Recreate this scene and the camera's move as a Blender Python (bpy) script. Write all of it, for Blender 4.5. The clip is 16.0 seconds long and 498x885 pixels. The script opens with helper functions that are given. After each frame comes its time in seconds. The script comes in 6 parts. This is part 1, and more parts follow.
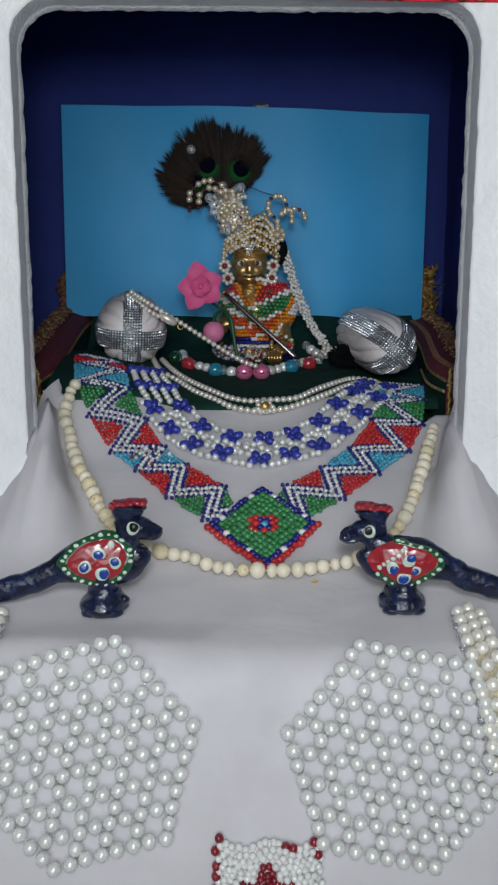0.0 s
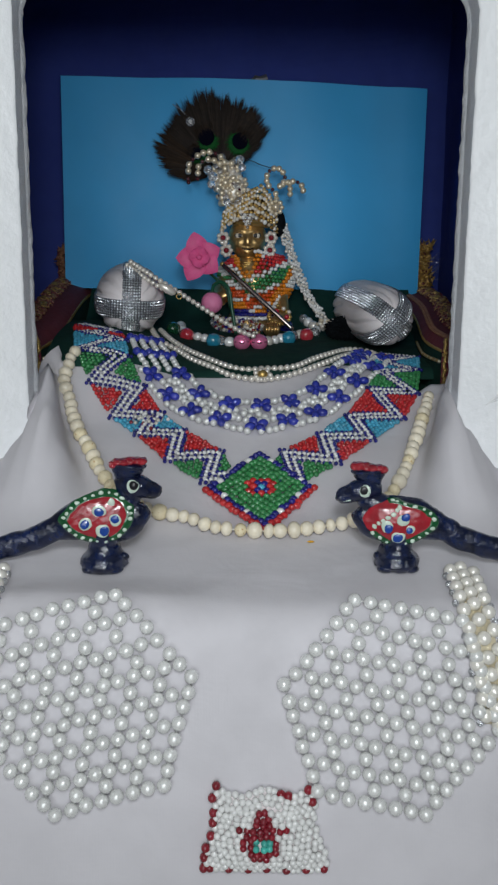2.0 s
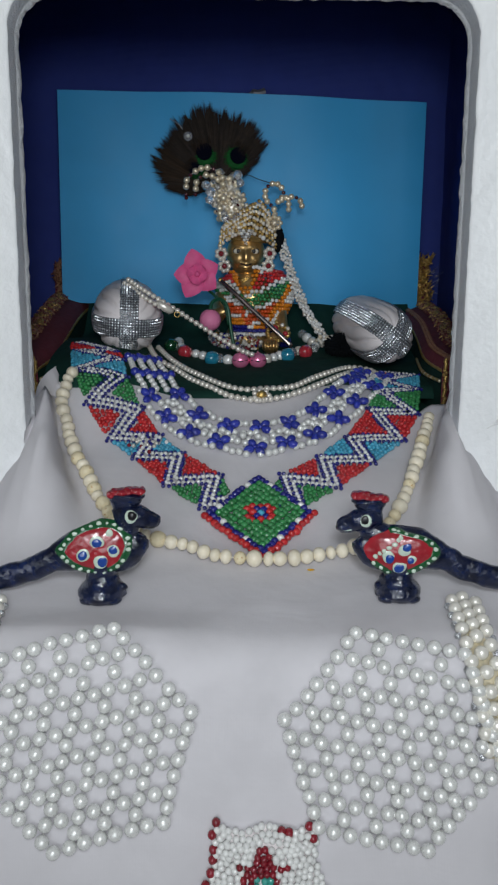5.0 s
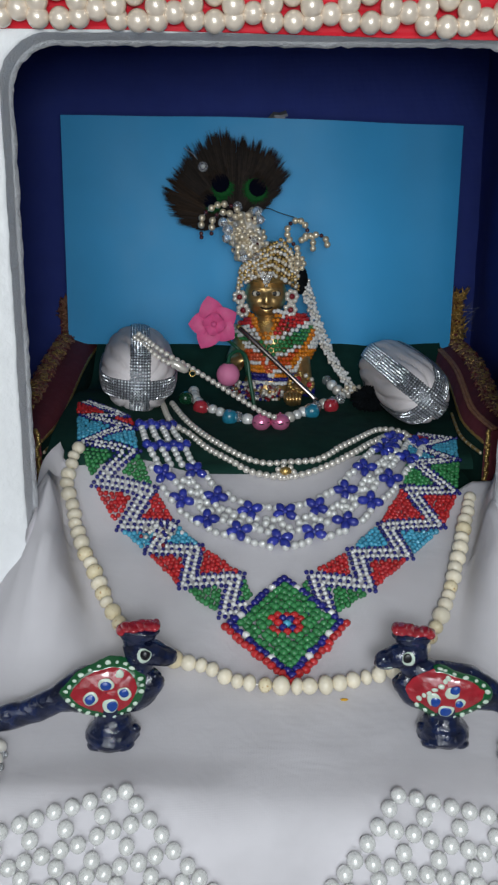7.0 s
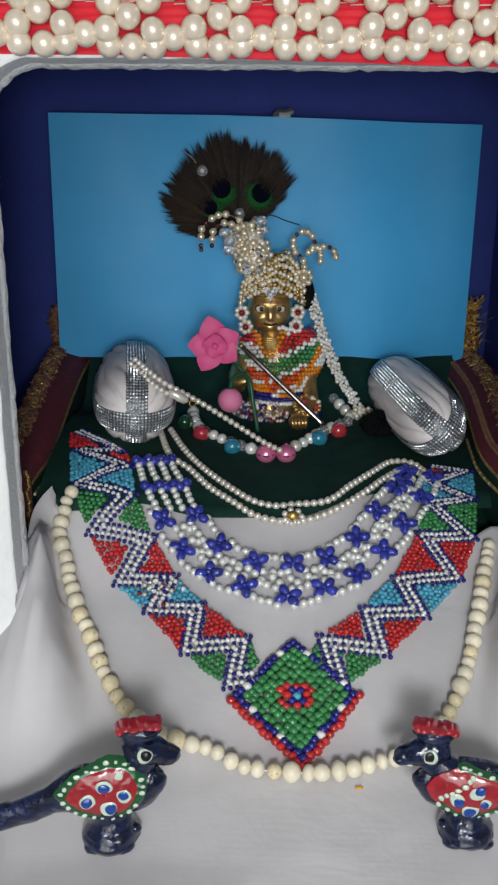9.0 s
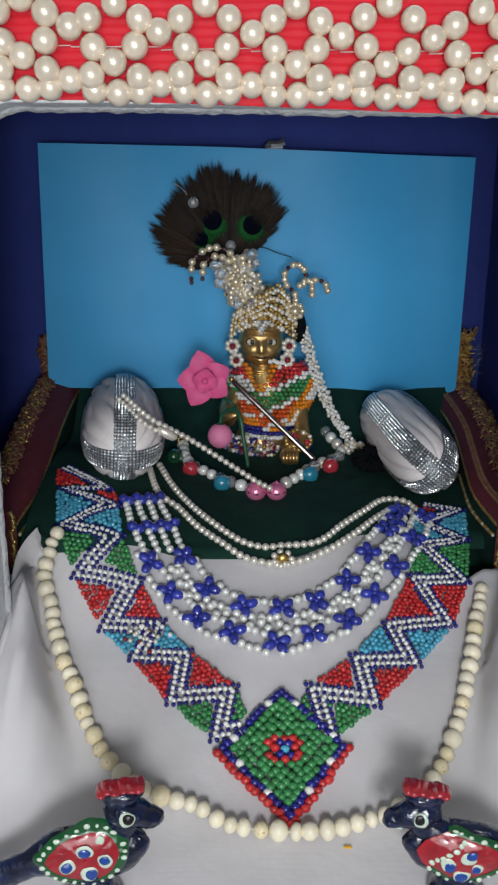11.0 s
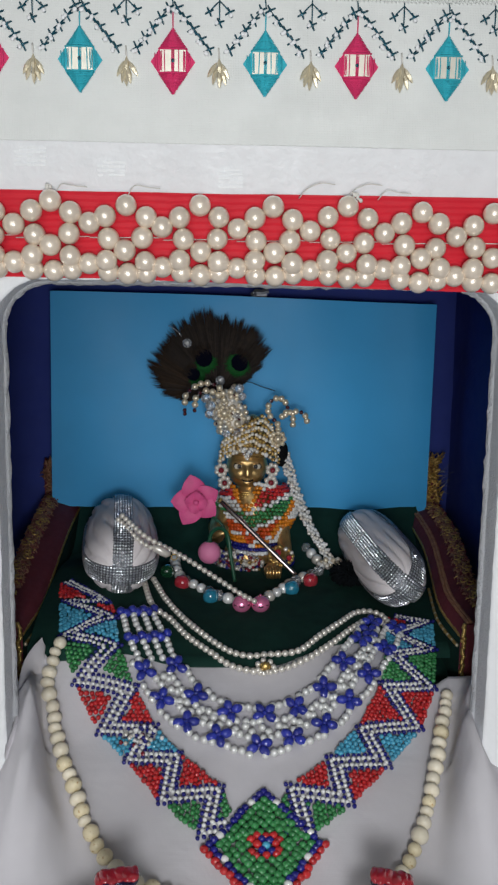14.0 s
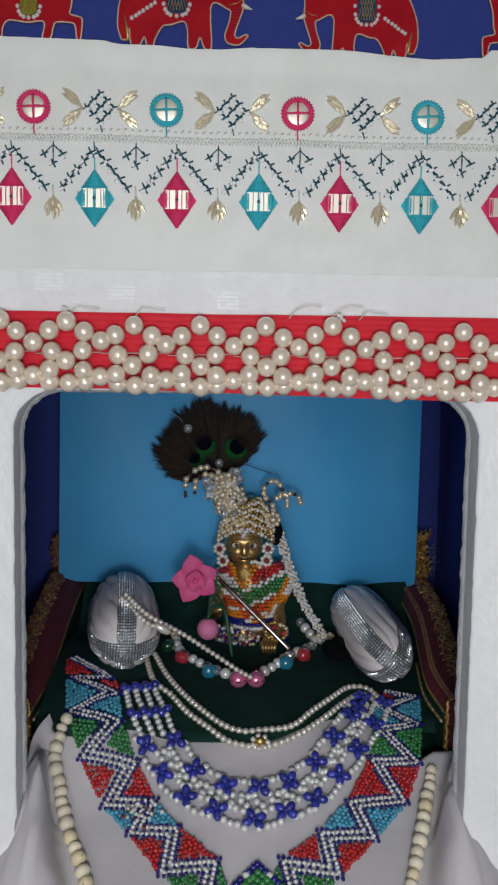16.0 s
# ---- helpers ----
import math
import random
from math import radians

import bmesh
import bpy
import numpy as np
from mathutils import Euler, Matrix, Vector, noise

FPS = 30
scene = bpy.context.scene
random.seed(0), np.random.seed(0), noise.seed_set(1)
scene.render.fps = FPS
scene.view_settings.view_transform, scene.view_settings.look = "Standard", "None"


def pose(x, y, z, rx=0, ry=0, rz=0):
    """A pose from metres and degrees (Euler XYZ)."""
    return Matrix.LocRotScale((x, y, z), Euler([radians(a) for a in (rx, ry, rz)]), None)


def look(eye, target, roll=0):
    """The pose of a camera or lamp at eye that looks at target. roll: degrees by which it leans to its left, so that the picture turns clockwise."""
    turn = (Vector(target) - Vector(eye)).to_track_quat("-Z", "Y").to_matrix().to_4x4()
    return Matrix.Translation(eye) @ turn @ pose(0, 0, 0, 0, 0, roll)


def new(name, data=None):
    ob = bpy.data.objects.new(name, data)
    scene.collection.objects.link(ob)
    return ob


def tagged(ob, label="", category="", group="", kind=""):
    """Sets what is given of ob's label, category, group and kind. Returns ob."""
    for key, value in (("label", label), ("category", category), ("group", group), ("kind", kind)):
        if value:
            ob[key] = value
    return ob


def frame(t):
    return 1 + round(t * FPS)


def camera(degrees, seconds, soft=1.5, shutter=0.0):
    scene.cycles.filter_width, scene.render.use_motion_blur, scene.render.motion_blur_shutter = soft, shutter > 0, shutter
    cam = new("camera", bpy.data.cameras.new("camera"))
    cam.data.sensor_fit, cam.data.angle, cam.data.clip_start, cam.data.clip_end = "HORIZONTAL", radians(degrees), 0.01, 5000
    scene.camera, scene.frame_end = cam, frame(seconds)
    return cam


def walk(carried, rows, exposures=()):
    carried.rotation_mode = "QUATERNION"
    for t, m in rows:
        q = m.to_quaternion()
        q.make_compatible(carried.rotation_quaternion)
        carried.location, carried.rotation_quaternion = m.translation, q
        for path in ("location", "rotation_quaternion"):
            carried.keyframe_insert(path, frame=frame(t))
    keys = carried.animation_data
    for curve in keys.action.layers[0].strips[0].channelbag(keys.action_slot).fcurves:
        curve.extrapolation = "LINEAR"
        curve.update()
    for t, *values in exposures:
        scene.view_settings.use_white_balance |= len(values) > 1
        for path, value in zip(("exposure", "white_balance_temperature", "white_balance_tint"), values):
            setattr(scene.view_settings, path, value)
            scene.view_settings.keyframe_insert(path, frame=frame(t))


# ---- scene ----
cam = camera(33.4, 16.0, soft=2.4)
METRES, EYE, TILT, LEAN, TURN = 0.4, 0.30, 0.0, 0.0, -1.0
ROWS = [
    (0.0, 0.0, 0.0, 0.0, 0.01, -10.18, -0.04),
    (0.5, 0.0056, -0.0121, -0.0158, -0.11, -10.37, -0.17),
    (1.0, 0.0023, -0.0323, -0.0167, -0.13, -10.49, -0.22),
    (1.5, -0.0011, -0.0311, -0.0347, -0.16, -10.75, -0.29),
    (2.0, -0.0038, -0.0262, -0.0317, -0.24, -11.1, -0.45),
    (2.5, -0.0015, -0.0239, -0.0386, -0.34, -11.3, -0.54),
    (3.0, -0.0025, -0.023, -0.0411, -0.35, -11.33, -0.51),
    (5.5, -0.0082, 0.0106, 0.052, -0.46, -11.03, -0.36),
    (6.0, -0.0117, 0.0593, 0.1175, -0.49, -10.86, -0.35),
    (6.5, -0.0193, 0.098, 0.1654, -0.01, -11.62, -0.34),
    (7.0, -0.0266, 0.1671, 0.1714, 0.31, -13.53, -0.2),
    (7.5, -0.0289, 0.2282, 0.1845, 0.17, -14.97, -0.15),
    (8.0, -0.0268, 0.2667, 0.2058, 0.01, -16.39, -0.24),
    (8.5, -0.0336, 0.293, 0.2419, -0.03, -16.79, -0.26),
    (9.0, -0.0439, 0.2946, 0.2873, -0.04, -16.77, -0.29),
    (11.5, -0.0343, 0.3318, 0.3272, -0.56, -15.39, -0.9),
    (12.0, -0.0388, 0.3178, 0.3234, -0.82, -14.05, -1.2),
    (12.5, -0.0399, 0.2791, 0.3167, -0.77, -12.44, -1.03),
    (13.0, -0.0306, 0.2529, 0.3135, -0.82, -11.16, -0.88),
    (13.5, -0.029, 0.2126, 0.3554, -0.95, -9.8, -0.86),
    (14.0, -0.0302, 0.1769, 0.3871, -0.95, -8.63, -0.89),
    (14.5, -0.0269, 0.1477, 0.4111, -0.92, -7.62, -0.89),
    (15.0, -0.0263, 0.1183, 0.4307, -0.84, -6.77, -0.88),
    (15.5, -0.0214, 0.0961, 0.4458, -0.88, -5.92, -0.9),
    (16.0, -0.0245, 0.073, 0.4667, -0.89, -5.02, -0.96),
]
walk(cam, [(t, pose(0, 0, EYE, TILT, LEAN, TURN) @ pose(METRES * x, METRES * y, METRES * z, 90 + pitch, roll, yaw)) for t, x, y, z, yaw, pitch, roll in ROWS],
     exposures=[(0.0, -0.11, 6450, 10), (3.0, -0.13, 6470, 10), (5.5, -0.14, 6420, 10), (6.0, -0.06, 6350, 10), (7.0, 0.06, 6420, 10), (8.0, 0.22, 6800, 10), (9.0, 0.30, 6800, 10), (12.5, 0.31, 6600, 11), (13.5, 0.13, 6650, 12), (14.5, -0.08, 6680, 13), (16.0, -0.18, 6700, 14)])

# ---- light ----
world = bpy.data.worlds.new("world")
scene.world = world
world.use_nodes = True
world.node_tree.nodes["Background"].inputs[0].default_value = (0.75, 0.85, 1.0, 1)
world.node_tree.nodes["Background"].inputs[1].default_value = 0.10


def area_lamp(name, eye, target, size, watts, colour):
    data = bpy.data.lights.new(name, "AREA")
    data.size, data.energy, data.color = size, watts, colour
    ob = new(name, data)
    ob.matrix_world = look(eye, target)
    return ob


area_lamp("torch_light", (0.010, -0.05, 0.392), (0.0, 0.6, 0.34), 0.085, 1.45, (0.92, 0.97, 1.0))
# broad fill added from an unseen source, to lift the niche and the ledge
area_lamp("unseen_fill_light", (-0.15, -1.30, 0.48), (0.0, 0.5, 0.34), 1.2, 13.0, (0.92, 0.97, 1.0))


# ---- materials ----
def mat(name, colour, rough=0.5, metal=0.0, vary=0.12, scale=120.0, bump=0.0, bump_scale=600.0, coat=0.0, second=None,
        island=0.0, spec=0.5, trans=0.0, sss=0.0, per_object=0.0, stain=None, coat_ior=1.5, bump_depth=0.001):
    """A surface with colour variation at two scales and fine relief."""
    m = bpy.data.materials.new(name)
    m.use_nodes = True
    nt = m.node_tree
    b = nt.nodes["Principled BSDF"]
    tc = nt.nodes.new("ShaderNodeTexCoord")

    def tex(s, detail=4.0):
        n = nt.nodes.new("ShaderNodeTexNoise")
        n.inputs["Scale"].default_value, n.inputs["Detail"].default_value = s, detail
        nt.links.new(tc.outputs["Object"], n.inputs["Vector"])
        return n

    def mix(a, c, fac, mode="MIX"):
        n = nt.nodes.new("ShaderNodeMix")
        n.data_type, n.blend_type = "RGBA", mode
        for sock, v in ((n.inputs[6], a), (n.inputs[7], c), (n.inputs[0], fac)):
            if isinstance(v, bpy.types.NodeSocket):
                nt.links.new(v, sock)
            elif isinstance(v, tuple):
                sock.default_value = (*v, 1)
            else:
                sock.default_value = v
        return n.outputs[2]

    other = second if second else tuple(max(0.0, c * (1 - 2.2 * vary)) for c in colour)
    ramp = nt.nodes.new("ShaderNodeValToRGB")
    ramp.color_ramp.elements[0].position, ramp.color_ramp.elements[1].position = 0.35, 0.7
    nt.links.new(tex(scale).outputs[0], ramp.inputs[0])
    col = mix(colour, other, ramp.outputs[0])
    col = mix(col, tuple(c * (1 - vary) for c in colour), tex(scale * 0.13, 2.0).outputs[0])
    if stain:
        r2 = nt.nodes.new("ShaderNodeValToRGB")
        r2.color_ramp.elements[0].position, r2.color_ramp.elements[1].position = 0.62, 0.70
        nt.links.new(tex(scale * 1.7, 2.0).outputs[0], r2.inputs[0])
        col = mix(col, stain, r2.outputs[0])
    if island or per_object:
        if island:
            g = nt.nodes.new("ShaderNodeNewGeometry").outputs["Random Per Island"]
        else:
            g = nt.nodes.new("ShaderNodeObjectInfo").outputs["Random"]
        h = nt.nodes.new("ShaderNodeHueSaturation")
        mr = nt.nodes.new("ShaderNodeMapRange")
        k = island or per_object
        mr.inputs[3].default_value, mr.inputs[4].default_value = 1 - k, 1 + k * 0.5
        nt.links.new(g, mr.inputs[0])
        nt.links.new(mr.outputs[0], h.inputs["Value"])
        nt.links.new(col, h.inputs["Color"])
        col = h.outputs[0]
    nt.links.new(col, b.inputs["Base Color"])
    b.inputs["Metallic"].default_value = metal
    b.inputs["Specular IOR Level"].default_value = spec
    b.inputs["Coat Weight"].default_value = coat
    b.inputs["Coat Roughness"].default_value = 0.13 if coat_ior < 1.6 else 0.15
    b.inputs["Coat IOR"].default_value = coat_ior
    b.inputs["Transmission Weight"].default_value = trans
    b.inputs["Subsurface Weight"].default_value = sss
    b.inputs["Subsurface Radius"].default_value = (0.003, 0.003, 0.003)
    rr = nt.nodes.new("ShaderNodeMapRange")
    rr.inputs[3].default_value, rr.inputs[4].default_value = max(0.02, rough * 0.8), min(1.0, rough * 1.2)
    nt.links.new(tex(scale * 2.3).outputs[0], rr.inputs[0])
    nt.links.new(rr.outputs[0], b.inputs["Roughness"])
    if bump:
        bp = nt.nodes.new("ShaderNodeBump")
        bp.inputs["Strength"].default_value, bp.inputs["Distance"].default_value = bump, bump_depth
        nt.links.new(tex(bump_scale, 6.0).outputs[0], bp.inputs["Height"])
        nt.links.new(bp.outputs[0], b.inputs["Normal"])
        nt.links.new(bp.outputs[0], b.inputs["Coat Normal"])
    return m


def woven(name, colour, threads, strength=0.4, rough=0.8, vary=0.05, sheen=0.0, warp=1.0, glint=0.0, crease=0.0, slub=0.0):
    """Cloth: a weave of two crossing thread waves over a soft mottling."""
    m = mat(name, colour, rough, 0.0, vary, 40.0)
    nt = m.node_tree
    b = nt.nodes["Principled BSDF"]
    tc = nt.nodes.new("ShaderNodeTexCoord")
    waves = []
    for axis, s in (("X", threads * warp), ("Z", threads), ("Y", threads)):
        w = nt.nodes.new("ShaderNodeTexWave")
        w.bands_direction = axis
        w.inputs["Scale"].default_value, w.inputs["Distortion"].default_value = s, 1.5
        w.inputs["Detail"].default_value = 2.0
        nt.links.new(tc.outputs["Object"], w.inputs["Vector"])
        waves.append(w.outputs["Fac"])
    add = waves[0]
    for w in waves[1:]:
        a = nt.nodes.new("ShaderNodeMath")
        nt.links.new(add, a.inputs[0])
        nt.links.new(w, a.inputs[1])
        add = a.outputs[0]
    bp = nt.nodes.new("ShaderNodeBump")
    bp.inputs["Strength"].default_value, bp.inputs["Distance"].default_value = strength, 0.0006
    nt.links.new(add, bp.inputs["Height"])
    nt.links.new(bp.outputs[0], b.inputs["Normal"])
    if crease:
        for size, depth, k in ((20.0, 0.005, 1.0), (75.0, 0.0016, 0.7)):
            n = nt.nodes.new("ShaderNodeTexNoise")
            n.inputs["Scale"].default_value, n.inputs["Detail"].default_value, n.inputs["Distortion"].default_value = size, 3.0, 0.8
            nt.links.new(tc.outputs["Object"], n.inputs["Vector"])
            wr = nt.nodes.new("ShaderNodeBump")
            wr.inputs["Strength"].default_value, wr.inputs["Distance"].default_value = crease * k, depth
            nt.links.new(n.outputs[0], wr.inputs["Height"])
            nt.links.new(wr.outputs[0], bp.inputs["Normal"])
            bp = wr
    if slub:
        # thicker threads that run up the cloth
        mp = nt.nodes.new("ShaderNodeMapping")
        mp.inputs["Scale"].default_value = (700.0, 300.0, 70.0)
        n = nt.nodes.new("ShaderNodeTexNoise")
        n.inputs["Scale"].default_value, n.inputs["Detail"].default_value = 1.0, 3.0
        ramp = nt.nodes.new("ShaderNodeValToRGB")
        ramp.color_ramp.elements[0].position, ramp.color_ramp.elements[1].position = 0.50, 0.72
        sl = nt.nodes.new("ShaderNodeBump")
        sl.inputs["Strength"].default_value, sl.inputs["Distance"].default_value = slub, 0.0008
        nt.links.new(tc.outputs["Object"], mp.inputs["Vector"])
        nt.links.new(mp.outputs[0], n.inputs["Vector"])
        nt.links.new(n.outputs[0], ramp.inputs[0])
        nt.links.new(ramp.outputs[0], sl.inputs["Height"])
        nt.links.new(sl.outputs[0], bp.inputs["Normal"])
    b.inputs["Sheen Weight"].default_value = sheen
    b.inputs["Specular IOR Level"].default_value = 0.25 + glint
    return m


M = {}
M["cotton"] = woven("white_cotton", (0.655, 0.635, 0.662), 520, 0.05, 0.9, 0.05, warp=0.8, crease=0.2)
M["linen"] = woven("white_brocade", (0.85, 0.87, 0.84), 260, 0.14, 0.6, 0.06, glint=0.25, warp=1.4, crease=0.16, slub=0.16)
M["navy"] = woven("navy_cloth", (0.028, 0.048, 0.255), 300, 0.3, 0.7, 0.08, 0.0)
M["velvet"] = mat("green_velvet", (0.008, 0.046, 0.034), 0.9, 0.0, 0.25, 60, 0.2, 900, spec=0.2)
M["red_ribbon"] = woven("red_grosgrain", (0.72, 0.016, 0.034), 90, 0.45, 0.6, 0.08, 0.0, 0.15)
M["foam"] = mat("white_foam", (0.91, 0.925, 0.935), 0.40, 0.0, 0.03, 120, 0.45, 230, bump_depth=0.0014)
# inner faces of the opening: a greyer base colour than the board's front
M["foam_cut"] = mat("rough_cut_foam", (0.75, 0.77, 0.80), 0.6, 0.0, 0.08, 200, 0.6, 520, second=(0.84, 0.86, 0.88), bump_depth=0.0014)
M["card"] = mat("sky_blue_card", (0.044, 0.375, 0.735), 0.5, 0.0, 0.06, 16, 0.05, 900, spec=0.3)
M["maroon"] = mat("maroon_velvet", (0.16, 0.020, 0.032), 0.8, 0.0, 0.2, 90, 0.2, 700)
M["zari"] = mat("gold_brocade", (0.40, 0.205, 0.115), 0.45, 0.20, 0.25, 160, 0.5, 700, second=(0.13, 0.035, 0.03), bump_depth=0.002)
M["gold"] = mat("gold_trim", (0.80, 0.54, 0.18), 0.34, 0.85, 0.2, 300, 0.2, 700)
M["brass"] = mat("old_brass", (0.88, 0.58, 0.24), 0.31, 0.85, 0.28, 200, 0.15, 500)
M["eye_white"] = mat("enamel_white", (0.72, 0.66, 0.55), 0.4)
M["black"] = mat("black_paint", (0.006, 0.006, 0.009), 0.35)
M["silver"] = mat("silver_foil", (0.80, 0.83, 0.87), 0.30, 0.95, 0.10, 400, 0.1, 900, island=0.30)
M["satin"] = mat("white_satin", (0.86, 0.80, 0.80), 0.55, 0.0, 0.05, 80, 0.1, 260)
M["steel"] = mat("flute_metal", (0.62, 0.52, 0.48), 0.25, 1.0, 0.1, 300)
M["pearl"] = mat("ivory_pearl", (0.875, 0.755, 0.62), 0.34, 0.26, 0.05, 1.6, coat=0.9, per_object=0.07, spec=0.7, coat_ior=1.6)
M["pearl_white"] = mat("white_pearl", (0.82, 0.825, 0.80), 0.28, 0.14, 0.03, 1.6, coat=0.95, per_object=0.05, spec=0.7, coat_ior=1.6, sss=0.3)
M["pearl_small"] = mat("small_pearl", (0.86, 0.81, 0.72), 0.33, 0.30, 0.08, 300, coat=0.9, island=0.10, spec=0.8, coat_ior=1.7)
M["pearl_cream"] = mat("cream_pearl", (0.86, 0.74, 0.54), 0.30, 0.50, 0.05, 1.6, coat=0.9, per_object=0.08, spec=0.8, coat_ior=1.7)
M["pearl_strip"] = mat("creamy_white_pearl", (0.90, 0.87, 0.79), 0.34, 0.24, 0.04, 1.6, coat=0.9, per_object=0.05, spec=0.8, coat_ior=1.6)
M["bone"] = mat("bone_bead", (0.88, 0.81, 0.65), 0.38, 0.0, 0.06, 1.1, 0.5, 2.4, per_object=0.10, second=(0.84, 0.74, 0.53), bump_depth=0.0005)
for key, c in (("white", (0.88, 0.88, 0.86)), ("blue", (0.016, 0.018, 0.22)), ("red", (0.62, 0.030, 0.032)), ("green", (0.046, 0.270, 0.085)),
               ("cyan", (0.08, 0.42, 0.62)), ("orange", (0.82, 0.26, 0.015)), ("vermilion", (0.72, 0.10, 0.02)), ("maroon_glass", (0.26, 0.014, 0.026)),
               ("turquoise", (0.08, 0.50, 0.42)), ("garnet", (0.075, 0.012, 0.018)), ("gold_glass", (0.62, 0.40, 0.14))):
    M["s_" + key] = mat("glass_" + key, c, 0.14, 0.0 if "gold" not in key else 0.7, 0.12, 400, coat=0.5, island=0.10 if key == "white" else 0.25)
M["petal_blue"] = mat("blue_acrylic", (0.05, 0.075, 0.56), 0.10, 0.0, 0.12, 2.0, coat=0.8, trans=0.30, sss=0.2, per_object=0.25)
M["drop_blue"] = mat("blue_drop_glass", (0.03, 0.33, 0.50), 0.12, 0.0, 0.1, 200, trans=0.35, coat=0.6, sss=0.3)
M["drop_green"] = mat("green_drop_glass", (0.012, 0.085, 0.035), 0.12, 0.0, 0.1, 200, trans=0.35, coat=0.6, sss=0.2)
M["drop_red"] = mat("red_drop_glass", (0.66, 0.05, 0.075), 0.12, 0.0, 0.1, 200, trans=0.35, coat=0.6, sss=0.3)
M["pink_metal"] = mat("pink_bell_metal", (0.95, 0.26, 0.48), 0.24, 0.5, 0.1, 200, coat=0.6)
M["pink_foam"] = mat("pink_foam_petal", (0.80, 0.105, 0.30), 0.6, 0.0, 0.12, 150, 0.25, 700)
M["pink_bud"] = mat("pink_bud", (0.75, 0.22, 0.40), 0.6, 0.0, 0.1, 150, 0.2, 700)
M["stem"] = mat("green_wire", (0.01, 0.09, 0.045), 0.4, 0.0, 0.15, 300)
M["crystal"] = mat("clear_crystal", (0.90, 0.92, 0.95), 0.06, 0.0, 0.08, 500, spec=0.9, island=0.2, trans=0.80, coat=0.5)
M["bone_tan"] = mat("stained_bone_bead", (0.86, 0.75, 0.50), 0.42, 0.0, 0.08, 1.5, 0.6, 2.2, per_object=0.10, stain=(0.52, 0.31, 0.09), bump_depth=0.0006)
M["feather"] = mat("dark_feather", (0.022, 0.017, 0.015), 0.85, 0.0, 0.3, 300, 0.3, 900, second=(0.046, 0.032, 0.022), island=0.5, spec=0.2)
M["feather_brown"] = mat("brown_feather", (0.042, 0.026, 0.016), 0.85, 0.0, 0.3, 300, 0.3, 900, second=(0.018, 0.013, 0.010), island=0.5, spec=0.15)
M["feather_green"] = mat("green_feather", (0.003, 0.105, 0.016), 0.6, 0.0, 0.25, 400, 0.2, 900, spec=0.1, second=(0.002, 0.045, 0.010), island=0.3)
M["feather_blue"] = mat("blue_black_feather", (0.002, 0.003, 0.010), 0.8, 0.0, 0.2, 400, spec=0.04)
M["bird_navy"] = mat("navy_lacquer", (0.003, 0.005, 0.020), 0.12, 0.0, 0.35, 180, 0.8, 330, coat=0.9, second=(0.011, 0.028, 0.11), spec=0.3, bump_depth=0.0009)
M["bird_red"] = mat("red_lacquer", (0.44, 0.020, 0.034), 0.22, 0.0, 0.3, 160, 0.5, 360, coat=0.7, second=(0.20, 0.012, 0.018), bump_depth=0.0006)
M["bird_green"] = mat("green_lacquer", (0.008, 0.10, 0.03), 0.22, 0.0, 0.2, 200, 0.2, 300, coat=0.7)
M["bird_white"] = mat("white_lacquer", (0.62, 0.74, 0.62), 0.25, 0.0, 0.1, 300, coat=0.6)
M["bird_blue"] = mat("blue_lacquer", (0.01, 0.06, 0.32), 0.2, 0.0, 0.1, 300, coat=0.6)
M["thread_teal"] = woven("teal_thread", (0.04, 0.56, 0.68), 900, 0.3, 0.45, 0.10)
M["thread_pink"] = woven("pink_thread", (0.92, 0.055, 0.20), 900, 0.3, 0.45, 0.10)
M["thread_dark"] = mat("dark_teal_thread", (0.008, 0.12, 0.175), 0.28, 0.3, 0.3, 900)
M["thread_cream"] = mat("cream_thread", (0.80, 0.78, 0.72), 0.6, 0.0, 0.10, 900, 0.5, 900)
M["gold_leaf"] = mat("gold_sequin", (0.93, 0.83, 0.60), 0.34, 0.40, 0.2, 500, island=0.35)
# matte sequins whose sparkle is put in as a white base colour
M["sequin_sparkle"] = mat("sparkle_white_sequin", (0.95, 0.96, 0.97), 0.5, 0.0, 0.04, 900)
M["mirror"] = mat("mirror_foil", (0.88, 0.84, 0.72), 0.30, 0.45, 0.05, 300)
M["enamel_red"] = mat("red_enamel", (0.40, 0.006, 0.016), 0.16, 0.0, 0.3, 60, 0.10, 90, coat=0.25, second=(0.56, 0.012, 0.022), spec=0.35)
M["enamel_green"] = mat("green_enamel", (0.22, 0.26, 0.02), 0.25, 0.0, 0.2, 300, coat=0.5)
M["enamel_navy"] = mat("dark_blue_enamel", (0.008, 0.05, 0.11), 0.14, 0.0, 0.3, 200, 0.15, 200, coat=0.4, second=(0.03, 0.11, 0.19))
M["rhinestone"] = mat("clear_rhinestone", (0.95, 0.95, 0.92), 0.12, 0.35, 0.05, 300, coat=0.9, island=0.30)
M["ivory_paint"] = mat("ivory_enamel", (0.72, 0.70, 0.60), 0.3)
M["yellow"] = mat("marigold_petal", (0.80, 0.42, 0.01), 0.6)
M["plaster"] = mat("room_plaster", (0.82, 0.82, 0.81), 0.9, 0.0, 0.05, 6, 0.2, 60)
M["tape"] = mat("glossy_foam_skin", (0.86, 0.87, 0.87), 0.3, 0.0, 0.03, 300)
M["floor_tile"] = mat("floor_stone", (0.55, 0.53, 0.50), 0.6, 0.0, 0.12, 5, 0.1, 40)
